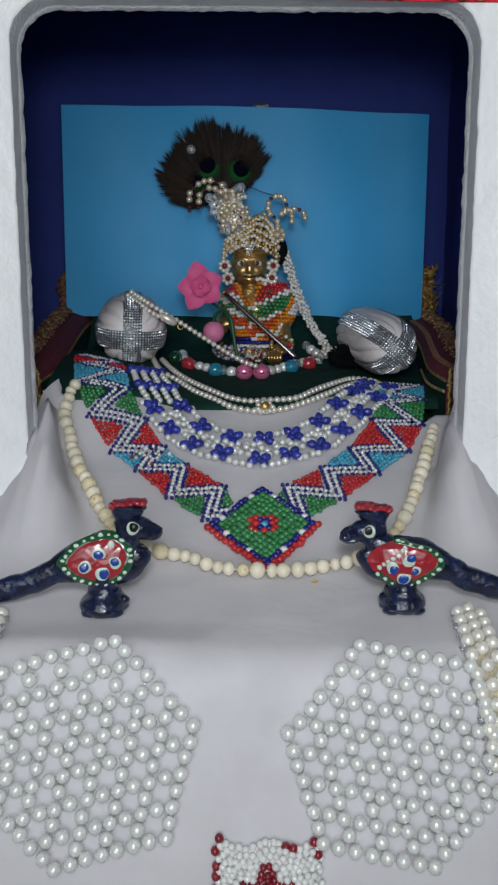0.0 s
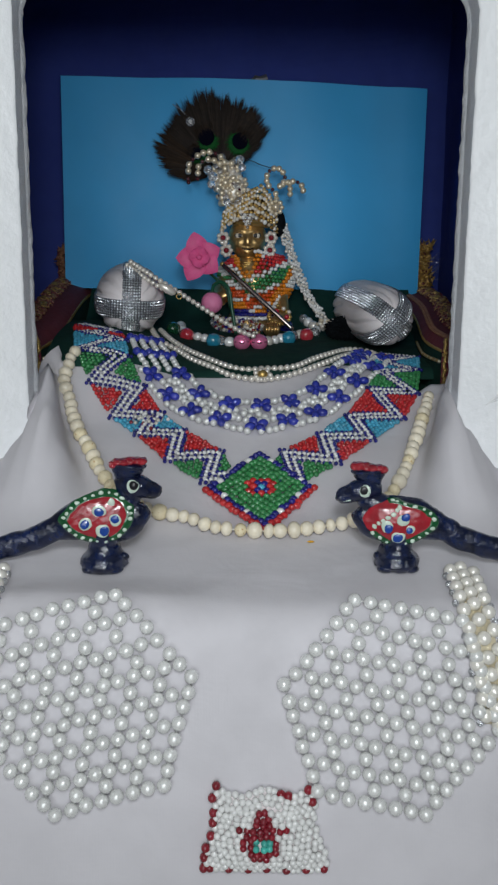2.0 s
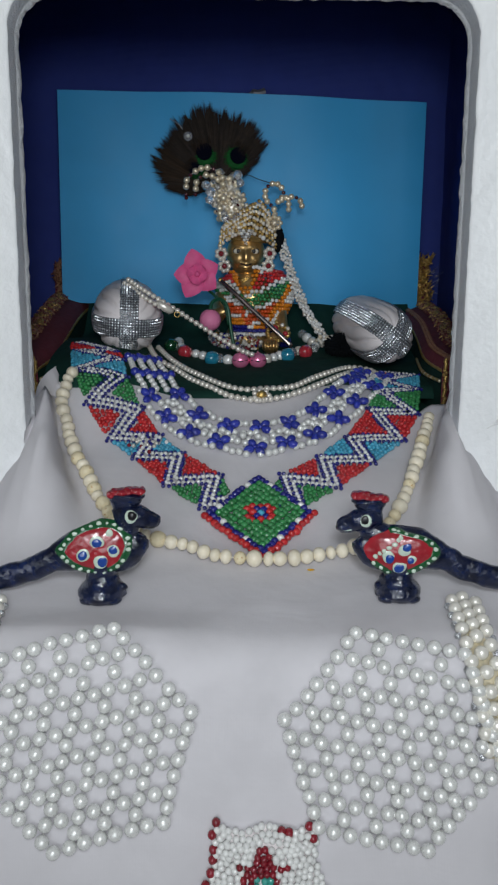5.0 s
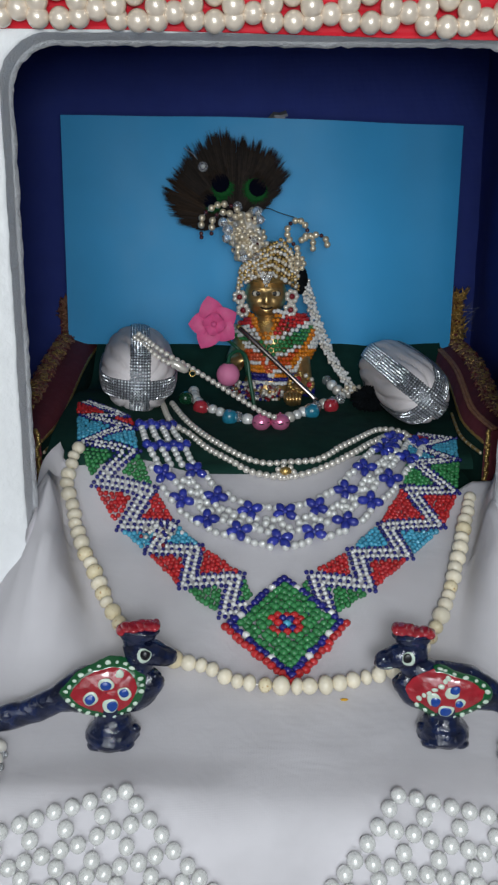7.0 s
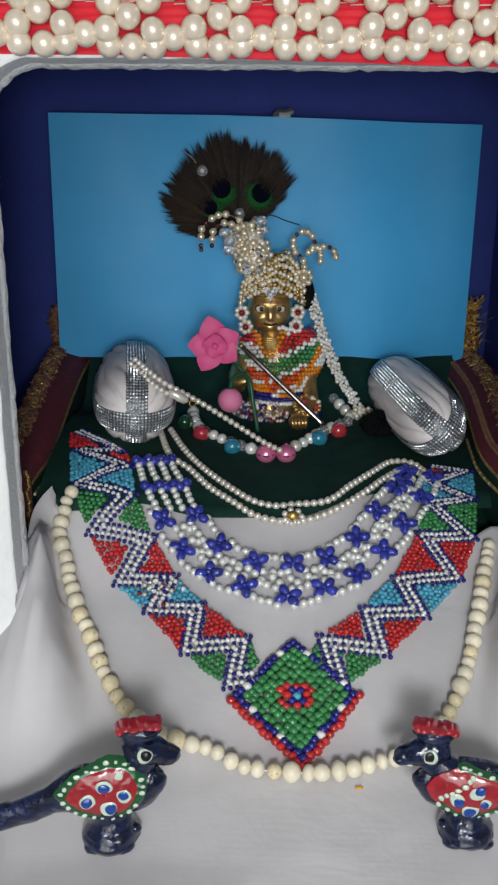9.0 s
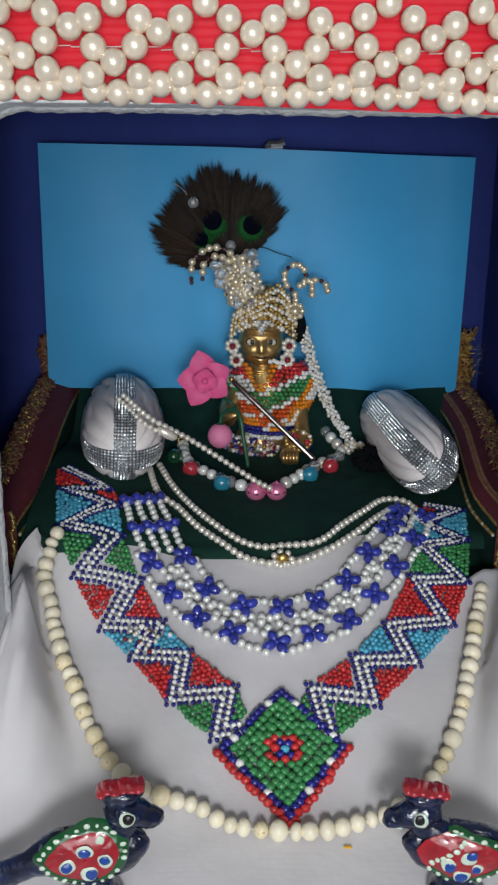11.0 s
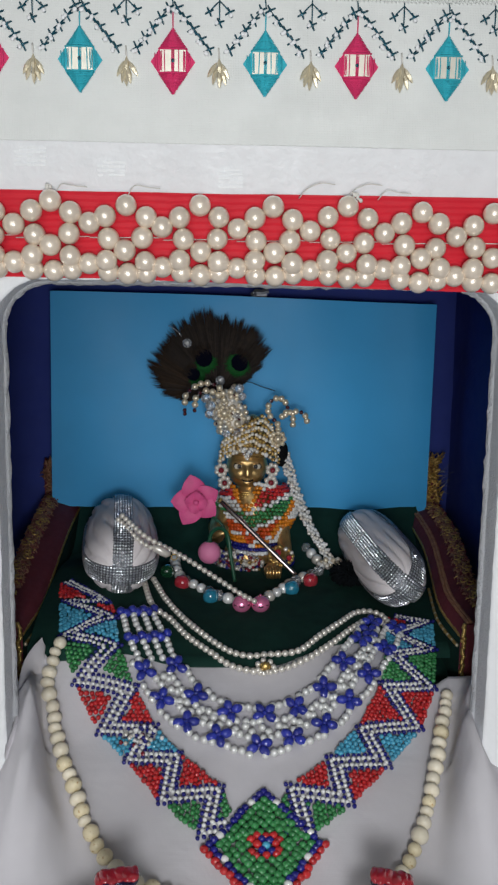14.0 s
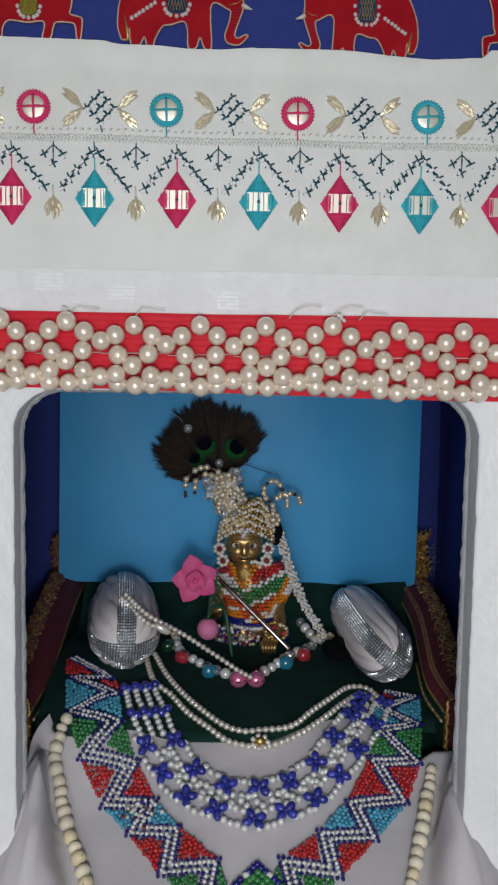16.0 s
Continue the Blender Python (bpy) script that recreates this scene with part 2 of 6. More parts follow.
M["paper_tape"] = mat("silver_tape", (0.20, 0.21, 0.23), 0.42, 0.6, 0.2, 300)
M["dark_pile"] = mat("black_wool", (0.006, 0.008, 0.010), 0.95, 0.0, 0.3, 300, 0.8, 900, spec=0.1)


# ---- building helpers ----
def world_of(ob):
    if ob.parent:
        return world_of(ob.parent) @ ob.matrix_parent_inverse @ ob.matrix_basis
    return ob.matrix_basis.copy()


def attach(ob, parent):
    if parent:
        ob.parent = parent
        ob.matrix_parent_inverse = world_of(parent).inverted()
    return ob


def mesh_of(name, verts, faces, mats, idx=None, smooth=True):
    me = bpy.data.meshes.new(name)
    me.from_pydata([tuple(v) for v in verts], [], faces)
    for m in mats:
        me.materials.append(M[m])
    if idx is not None:
        me.polygons.foreach_set("material_index", idx)
    if smooth:
        me.polygons.foreach_set("use_smooth", [True] * len(me.polygons))
    me.update()
    return me


class Build:
    """Collects vertices and faces of one mesh, with a material for each face."""

    def __init__(self):
        self.v, self.f, self.i, self.mats = [], [], [], []

    def slot(self, m):
        if m not in self.mats:
            self.mats.append(m)
        return self.mats.index(m)

    def add(self, verts, faces, m):
        n, k = len(self.v), self.slot(m)
        self.v.extend(verts)
        self.f.extend([tuple(a + n for a in f) for f in faces])
        self.i.extend([k] * len(faces))
        return self

    def ball(self, c, r, m, seg=8, rings=6, turn=None):
        rx, ry, rz = r if isinstance(r, tuple) else (r, r, r)
        c = Vector(c)
        vs = []
        for a in range(rings + 1):
            th = math.pi * a / rings
            for s in range(seg if 0 < a < rings else 1):
                ph = 2 * math.pi * s / seg
                p = Vector((rx * math.sin(th) * math.cos(ph), ry * math.sin(th) * math.sin(ph), rz * math.cos(th)))
                vs.append(c + (turn @ p if turn else p))
        fs = []
        for s in range(seg):
            fs.append((0, 1 + s, 1 + (s + 1) % seg))
        for a in range(rings - 2):
            for s in range(seg):
                p, q = 1 + a * seg + s, 1 + a * seg + (s + 1) % seg
                fs.append((p, p + seg, q + seg, q))
        last, base = len(vs) - 1, 1 + (rings - 2) * seg
        for s in range(seg):
            fs.append((base + s, last, base + (s + 1) % seg))
        return self.add(vs, fs, m)

    def tube(self, pts, radii, m, seg=8, flat=1.0, up=None, caps=True):
        pts = [Vector(p) for p in pts]
        if not isinstance(radii, (list, tuple)):
            radii = [radii] * len(pts)
        vs, fs = [], []
        up = Vector(up) if up else Vector((0.13, -0.9, 0.4))
        for k, p in enumerate(pts):
            d = (pts[min(k + 1, len(pts) - 1)] - pts[max(k - 1, 0)]).normalized()
            a = d.cross(up).normalized()
            b = a.cross(d).normalized()
            for s in range(seg):
                ph = 2 * math.pi * s / seg
                vs.append(p + radii[k] * (math.cos(ph) * a + flat * math.sin(ph) * b))
        for k in range(len(pts) - 1):
            for s in range(seg):
                q = k * seg + s
                r = k * seg + (s + 1) % seg
                fs.append((q, r, r + seg, q + seg))
        if caps:
            fs.append(tuple(range(seg - 1, -1, -1)))
            fs.append(tuple((len(pts) - 1) * seg + s for s in range(seg)))
        return self.add(vs, fs, m)

    def box(self, lo, hi, m, turn=None):
        (x0, y0, z0), (x1, y1, z1) = lo, hi
        vs = [Vector(p) for p in ((x0, y0, z0), (x1, y0, z0), (x1, y1, z0), (x0, y1, z0), (x0, y0, z1), (x1, y0, z1), (x1, y1, z1), (x0, y1, z1))]
        if turn:
            vs = [turn @ p for p in vs]
        return self.add(vs, [(3, 2, 1, 0), (4, 5, 6, 7), (0, 1, 5, 4), (1, 2, 6, 5), (2, 3, 7, 6), (3, 0, 4, 7)], m)

    def plate(self, outline, y0, y1, m):
        """A flat outline in x and z with thickness from y0 (front) to y1."""
        n = len(outline)
        vs = [Vector((x, y0, z)) for x, z in outline] + [Vector((x, y1, z)) for x, z in outline]
        fs = [tuple(range(n)), tuple(range(2 * n - 1, n - 1, -1))]
        fs += [(k, k + n, (k + 1) % n + n, (k + 1) % n) for k in range(n)]
        return self.add(vs, fs, m)

    def grid(self, rows, m, closed=False):
        """Rows of equally many points, joined by quads."""
        n = len(rows[0])
        vs = [p for r in rows for p in r]
        fs = []
        for a in range(len(rows) - 1):
            for b in range(n if closed else n - 1):
                c = (b + 1) % n
                fs.append((a * n + b, a * n + c, (a + 1) * n + c, (a + 1) * n + b))
        return self.add(vs, fs, m)

    def mesh(self, name, smooth=True):
        return mesh_of(name, self.v, self.f, self.mats, self.i, smooth)


def part(name, build, parent, label="", smooth=True, kind=""):
    ob = new(name, build.mesh(name, smooth) if isinstance(build, Build) else build)
    attach(ob, parent)
    return tagged(ob, label, kind=kind)


def thing(name, label, category, base=(0, 0, 0), group="", kind=""):
    ob = new(name)
    ob.empty_display_size = 0.02
    ob.matrix_basis = Matrix.Translation(base)
    return tagged(ob, label, category, group, kind)


def solid(name, build, label, category, smooth=True, kind="", group=""):
    """A thing of a single mesh, its origin at its base."""
    me = build.mesh(name, smooth)
    lo = Vector((sum(v[0] for v in build.v) / len(build.v), sum(v[1] for v in build.v) / len(build.v), min(v[2] for v in build.v)))
    me.transform(Matrix.Translation(-lo))
    ob = new(name, me)
    ob.matrix_basis = Matrix.Translation(lo)
    return tagged(ob, label, category, group, kind)


BEADS = {}


def bead_mesh(m, seg=12, rings=8):
    if (m, seg) not in BEADS:
        BEADS[m, seg] = Build().ball((0, 0, 0), 1.0, m, seg, rings).mesh("bead_" + m)
    return BEADS[m, seg]


def bead(name, p, r, m, parent, seg=12, rings=8, axis=None, squash=1.0):
    """One bead as an object of its own on shared mesh data."""
    ob = new(name, bead_mesh(m, seg, rings))
    turn = Vector(axis).to_track_quat("Z", "Y").to_matrix().to_4x4() if axis is not None else Euler((random.uniform(0, 3), random.uniform(0, 3), 0)).to_matrix().to_4x4()
    turn = turn @ Matrix.Rotation(random.uniform(0, 6.28), 4, "Z")
    ob.matrix_basis = Matrix.Translation(p) @ turn @ Matrix.Diagonal((r, r, r * squash, 1))
    return attach(ob, parent)


def bead_cloud(items, seg=7, rings=5):
    """Many small beads in one Build: (place, radius, material, axis, squash)."""
    b = Build()
    for p, r, m, axis, squash in items:
        b.ball(p, (r, r, r * squash), m, seg, rings, Vector(axis).to_track_quat("Z", "Y").to_matrix() if axis is not None else None)
    return b


def spline(ctrl, step):
    """Points at even steps along a smooth curve through the control points."""
    c = [Vector(p) for p in ctrl]
    c = [2 * c[0] - c[1]] + c + [2 * c[-1] - c[-2]]
    fine = []
    for k in range(1, len(c) - 2):
        a, b, d, e = c[k - 1], c[k], c[k + 1], c[k + 2]
        for j in range(24):
            t = j / 24
            fine.append(0.5 * (2 * b + (d - a) * t + (2 * a - 5 * b + 4 * d - e) * t * t + (3 * b - a - 3 * d + e) * t ** 3))
    fine.append(c[-2])
    out, left = [fine[0]], step
    for p, q in zip(fine, fine[1:]):
        seg = (q - p).length
        done = 0.0
        while seg - done >= left:
            done += left
            out.append(p + (q - p) * (done / seg))
            left = step
        left -= seg - done
    return out


def even(ctrl, n):
    total = sum((b - a).length for a, b in zip(spline(ctrl, 0.0005), spline(ctrl, 0.0005)[1:]))
    pts = spline(ctrl, total / (n - 1) * 0.99999)
    return pts[:n] if len(pts) >= n else pts + [Vector(ctrl[-1])] * (n - len(pts))


def smooth01(a):
    a = min(1.0, max(0.0, a))
    return a * a * (3 - 2 * a)


# the drape: height of the cloth and the seat above a place in the plan
DRAPE_Y = np.linspace(0.2, 0.95, 301)
DRAPE_Z = np.interp(DRAPE_Y, [.30, .40, .43, .47, .50, .535, .56, .59, .62, .66, .70, .76, .79, .83, .86],
                    [.098, .1225, .1292, .138, .152, .173, .186, .200, .2175, .227, .231, .2365, .245, .277, .300])
DRAPE_Z = np.convolve(np.pad(DRAPE_Z, 6, mode="edge"), np.ones(13) / 13, "valid")


def drape(x, y, lift=0.0):
    z = float(np.interp(y, DRAPE_Y, DRAPE_Z))
    z += .017 * smooth01((-.03 - x) / .07) * smooth01((y - .56) / .06) * smooth01((.80 - y) / .08)
    z -= .005 * smooth01((x - .08) / .06) * smooth01((y - .5) / .08)
    return Vector((x, y, z + lift))


def drape_normal(x, y):
    e = 0.002
    return (drape(x + e, y) - drape(x - e, y)).cross(drape(x, y + e) - drape(x, y - e)).normalized()


def lay(x, y, lift):
    return drape(x, y) + drape_normal(x, y) * lift


# ---- the place: room, support, niche ----
def slab(name, lo, hi, m, label, category):
    return solid(name, Build().box(lo, hi, m), label, category, smooth=False, kind="structure")


# unseen room added round the set; its pale faces bounce light into the niche
slab("floor", (-2.1, -2.1, -0.80), (2.1, 1.5, -0.75), "floor_tile", "grey stone floor of the room", "floor")
slab("ceiling", (-2.1, -2.1, 2.0), (2.1, 1.5, 2.05), "plaster", "plain pale plaster ceiling", "ceiling")
slab("wall_south", (-2.1, -2.15, -0.75), (2.1, -2.1, 2.0), "plaster", "plain pale plaster wall", "wall")
slab("wall_north", (-2.1, 1.5, -0.75), (2.1, 1.55, 2.0), "plaster", "plain pale plaster wall", "wall")
slab("wall_west", (-2.15, -2.1, -0.75), (-2.1, 1.5, 2.0), "plaster", "plain pale plaster wall", "wall")
slab("wall_east", (2.1, -2.1, -0.75), (2.15, 1.5, 2.0), "plaster", "plain pale plaster wall", "wall")
slab("support_block", (-0.42, 0.400, -0.75), (0.44, 1.0, 0.105), "plaster", "plain block under the white cloth", "plinth")


def lining(name, a, b, c, d, label):
    """A softly rippled sheet of cloth between four corners, with thickness."""
    a, b, c, d = (Vector(p) for p in (a, b, c, d))
    nrm = (b - a).cross(d - a).normalized()
    rows, back = [], []
    for i in range(25):
        u = i / 24
        row = []
        for j in range(25):
            w = j / 24
            p = a.lerp(b, u).lerp(d.lerp(c, u), w)
            row.append(p + nrm * (0.0022 * noise.noise(p * 14) + 0.001 * noise.noise(p * 45)))
        rows.append(row)
        back.append([p - nrm * 0.004 for p in row])
    bd = Build().grid(rows, "navy").grid([r[::-1] for r in back], "navy")
    return solid(name, bd, label, "wall", kind="structure")


NL, NR, NB, NT = -0.245, 0.216, 0.872, 0.60
E = 0.012
lining("wall_back", (NL - E, NB, 0.16), (NR + E, NB, 0.16), (NR + E, NB, NT + E), (NL - E, NB, NT + E), "navy blue cloth lining at the back of the niche")
lining("wall_left", (NL, 0.553, 0.16), (NL, NB + E, 0.16), (NL, NB + E, NT + E), (NL, 0.553, NT + E), "navy blue cloth lining of the niche side")
lining("wall_right", (NR, NB + E, 0.16), (NR, 0.553, 0.16), (NR, 0.553, NT + E), (NR, NB + E, NT + E), "navy blue cloth lining of the niche side")
lining("wall_top", (NL - E, 0.553, NT), (NL - E, NB + E, NT), (NR + E, NB + E, NT), (NR + E, 0.553, NT), "navy blue cloth lining over the niche")


def foam_front():
    """Thick foam board with a round-cornered opening, its cut edge rough."""
    x0, x1, top, r, y0, y1 = -0.1335, 0.1485, 0.4730, 0.027, 0.528, 0.553
    inner = [(x0, 0.10 + (top - r - 0.10) * k / 70) for k in range(70)]
    inner += [(x0 + r - r * math.cos(a), top - r + r * math.sin(a)) for a in (math.pi / 2 * k / 16 for k in range(17))]
    inner += [(x0 + r + (x1 - x0 - 2 * r) * k / 60, top) for k in range(1, 60)]
    inner += [(x1 - r + r * math.sin(a), top - r + r * math.cos(a)) for a in (math.pi / 2 * k / 16 for k in range(17))]
    inner += [(x1, top - r - (top - r - 0.10) * k / 70) for k in range(1, 71)]
    X0, X1, Z1 = -0.40, 0.42, 0.86
    outer = []
    cx, cz = (x0 + x1) / 2, 0.10
    for x, z in inner:
        dx, dz = x - cx, z - cz
        s = min((X1 - cx) / dx if dx > 1e-6 else 9e9, (X0 - cx) / dx if dx < -1e-6 else 9e9, (Z1 - cz) / dz if dz > 1e-6 else 9e9)
        outer.append((cx + dx * s, cz + dz * s))
    rows = [[Vector((x, y0, z)) for x, z in outer]]
    for y, e in ((y0, 0.0012), (y0 + 0.002, 0.0), (y0 + 0.010, -0.0003), (y0 + 0.018, 0.0), (y1 - 0.004, 0.0), (y1 - 0.0022, -0.0016), (y1, 0.0012)):
        row = []
        for k, (x, z) in enumerate(inner):
            q = Vector((x, y, z))
            rough = 0.0003 * noise.noise(q * 60) + 0.0005 * noise.noise(q * 420)
            if y > y1 - 0.003:
                rough += 0.0010 * noise.noise(q * 330) - 0.0004
            d = Vector((cx - x, 0, max(0.0, 0.44 - z) * 0 - (1.0 if z > top - 0.002 else 0.0) * 0.1)).normalized()
            if z > top - r:
                ccx = min(max(x, x0 + r), x1 - r)
                d = Vector((ccx - x, 0, top - r - z)).normalized()
            row.append(q - d * (e + rough))
        rows.append(row)
    rows.append([Vector((x, y1, z)) for x, z in outer])
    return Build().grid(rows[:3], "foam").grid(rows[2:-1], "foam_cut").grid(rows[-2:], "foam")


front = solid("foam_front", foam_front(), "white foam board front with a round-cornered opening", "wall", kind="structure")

for mx, mz, mw, mh in ((-0.1115, 0.5400, 0.0170, 5), (-0.0690, 0.5335, 0.0150, 4), (-0.0060, 0.5310, 0.0130, 5)):
    mark = Build()
    for k in range(mh):
        for seg in range(5):
            if (k * 3 + seg * 5) % 7 == 0:
                continue
            x = mx - mw / 2 + mw * seg / 5
            mark.box((x, 0.5277, mz - 0.0022 * k), (x + mw / 5 * 0.92, 0.5283, mz - 0.0022 * k + 0.0013), "tape")
    part("embossed_mark", mark, front, "glossy ribbed press mark in the foam", smooth=False)

mark = Build()
for k in range(5):
    x, z = 0.1665 + 0.0022 * k, 0.2075 + 0.0020 * k
    mark.tube([(x, 0.5279, z), (x + 0.0035, 0.5276, z + 0.0022), (x + 0.0075, 0.5279, z + 0.0030)], [0.0003, 0.0006, 0.0003], "tape", 5)
part("embossed_mark", mark, front, "slanting press mark in the foam")

# ---- the white cloth: over the seat's foot, the ledge, and down the front ----
FRONT_TILT = math.tan(radians(11))
EDGE_Y = 0.4006


def front_y(z):
    return 0.3755 + (z - 0.0826) * FRONT_TILT


def cloth_point(x, s):
    """s counts metres down from the back edge of the cloth along its fall."""
    y = 0.672 - s
    side = abs(x - 0.007)
    # the cloth is bunched up against both jambs of the opening and falls away outwards
    if x < 0:
        rise = float(np.interp(y, (0.47, 0.51, 0.533, 0.56, 0.60), (0.086, 0.098, 0.111, 0.124, 0.131)))
        crest, fall = max(0.130, rise + 0.010), 0.160
    else:
        rise = float(np.interp(y, (0.47, 0.51, 0.5377, 0.57, 0.60), (0.096, 0.110, 0.122, 0.136, 0.146)))
        crest, fall = max(0.137, rise + 0.012), 0.169
    bunch = smooth01((side - rise) / (crest - rise)) * min(1.0, max(0.0, (fall - side) / (fall - crest)))
    ridge = 0.044 * bunch * smooth01((y - 0.452) / 0.07) * smooth01((0.612 - y) / 0.05)
    ridge += 0.0035 * bunch * math.sin(side * 420 + y * 95) * smooth01((y - 0.47) / 0.05) * smooth01((0.60 - y) / 0.04)
    ridge += 0.007 * smooth01((side - 0.131) / 0.012) * smooth01((y - 0.556) / 0.02) * smooth01((0.655 - y) / 0.05)
    if x < 0:
        ridge -= 0.024 * smooth01((side - 0.134) / 0.008) * smooth01((y - 0.562) / 0.02)
    ridge -= 0.035 * smooth01((side - 0.118) / 0.014) * smooth01((y - 0.607) / 0.020)
    ridge -= 0.02 * smooth01((side - 0.16) / 0.05) * smooth01((y - 0.47) / 0.06)
    if y > EDGE_Y:
        p = drape(x, y)
        p.z += ridge - 0.0009
        # it bulges softly along the ledge's edge, more on one side
        p.z += (0.0010 + 0.0036 * smooth01((0.02 - x) / 0.07)) * smooth01((0.426 - y) / 0.030)
        q = Vector((x * 11, y * 17, 0))
        calm = smooth01((0.60 - y) / 0.05)
        p.z += calm * (0.0014 * noise.noise(q * 1.3) - 0.0006 + 0.0048 * noise.noise(Vector((x * 42 + y * 6, y * 7, 2))) * smooth01((side - 0.115) / 0.03))
        p.z += calm * 0.0006 * (1 - 2 * abs(noise.noise(Vector((x * 16 + y * 9, y * 26 - x * 5, 6))))) * smooth01((0.50 - y) / 0.04 + side * 4)
        return p
    d = EDGE_Y - y
    R, T, A = 0.028, radians(79), radians(13)
    if d < R * (T - A):
        a = A + d / R
        top = cloth_point(x, 0.672 - EDGE_Y - 0.00001).z
        return Vector((x, EDGE_Y - R * (math.sin(a) - math.sin(A)), top - R * (math.cos(A) - math.cos(a))))
    base = cloth_point(x, 0.672 - EDGE_Y + R * (T - A) - 1e-6)
    f = d - R * (T - A)
    z = base.z - f * 0.982
    y = base.y - f * 0.19
    y += smooth01(f / 0.05) * (0.0040 * noise.noise(Vector((x * 9, z * 3.5, 4))) + 0.0011 * noise.noise(Vector((x * 40, z * 9, 1))) - 0.0016 * (1 - 2 * abs(noise.noise(Vector((x * 15 + z * 7, z * 12 - x * 6, 8))))))
    return Vector((x, y, z))


def white_cloth():
    xs = [-0.36 + 0.74 * k / 170 for k in range(171)]
    ss = [0.55 * k / 190 for k in range(191)]
    rows = [[cloth_point(x, s) for x in xs] for s in ss]
    under = [[p + Vector((0, 0.0012, -0.0012)) for p in r] for r in rows]
    b = Build().grid([r[::-1] for r in rows], "cotton").grid(under, "cotton")
    # its corner is turned up beside the arm and lies against the foam
    edge = spline([(-0.1289, 0.61, 0.2385), (-0.1337, 0.6, 0.2345), (-0.1366, 0.588, 0.2286), (-0.1353, 0.566, 0.2185), (-0.1322, 0.545, 0.2107), (-0.1332, 0.5255, 0.2051)], 0.003)
    foot = even([(-.1275, .6080), (-.1215, .5990), (-.1170, .5860), (-.1140, .5640), (-.1190, .5440), (-.1310, .5240)], len(edge))
    lip = []
    for k, (e, f) in enumerate(zip(edge, foot)):
        low = cloth_point(f[0], 0.672 - f[1]) - Vector((0, 0, 0.0012))
        if f[1] > 0.600:
            low.z = max(low.z, e.z - 0.010)
        row = []
        for j in range(11):
            v = j / 10
            p = e.lerp(low, v)
            p.z -= 0.003 * math.sin(math.pi * v)
            p += Vector((0.0015, 0, 0.0016)) * math.sin(math.pi * v) * math.sin(k * 0.55 + 3.2 * v)
            row.append(p)
        lip.append(row)
    b.grid(lip, "cotton").grid([[p + Vector((-.0007, 0, -.0007)) for p in r][::-1] for r in lip], "cotton")
    return solid("white_cloth", b, "white cotton cloth draped over the ledge and down its front", "cloth")


white_cloth()

# ---- the throne: velvet seat, brocade arms, back ----
throne = thing("throne", "small maroon and gold brocade throne with green velvet seat", "throne", (0.01, 0.74, 0.16))


def seat_front(x):
    return 0.616 + 0.024 * smooth01((x - 0.02) / 0.07) - 0.010 * smooth01((-0.06 - x) / 0.05)


def seat():
    rows = []
    for k in range(60):
        row = []
        for j in range(80):
            x = -0.139 + 0.316 * j / 79
            v = k / 59
            y0 = seat_front(x)
            if v < 0.12:
                a = (1 - v / 0.12) * math.pi / 2
                p = drape(x, y0 + 0.010) + Vector((0, -0.010 * math.sin(a), 0.0015 - 0.010 * (1 - math.cos(a))))
            else:
                y = y0 + 0.010 + (0.862 - y0 - 0.010) * (v - 0.12) / 0.88
                p = drape(x, y, 0.0015)
            p.z += 0.0010 * noise.noise(p * 28)
            row.append(p)
        rows.append(row)
    under = [[p - Vector((0, 0, 0.02)) for p in r] for r in rows]
    return Build().grid(rows, "velvet").grid([r[::-1] for r in under], "velvet")


part("seat", seat(), throne, "dark green velvet seat")


def arm_top(y, side=1):
    return 0.243 + (0.031 if side > 0 else 0.038) * smooth01((y - 0.60) / 0.27)


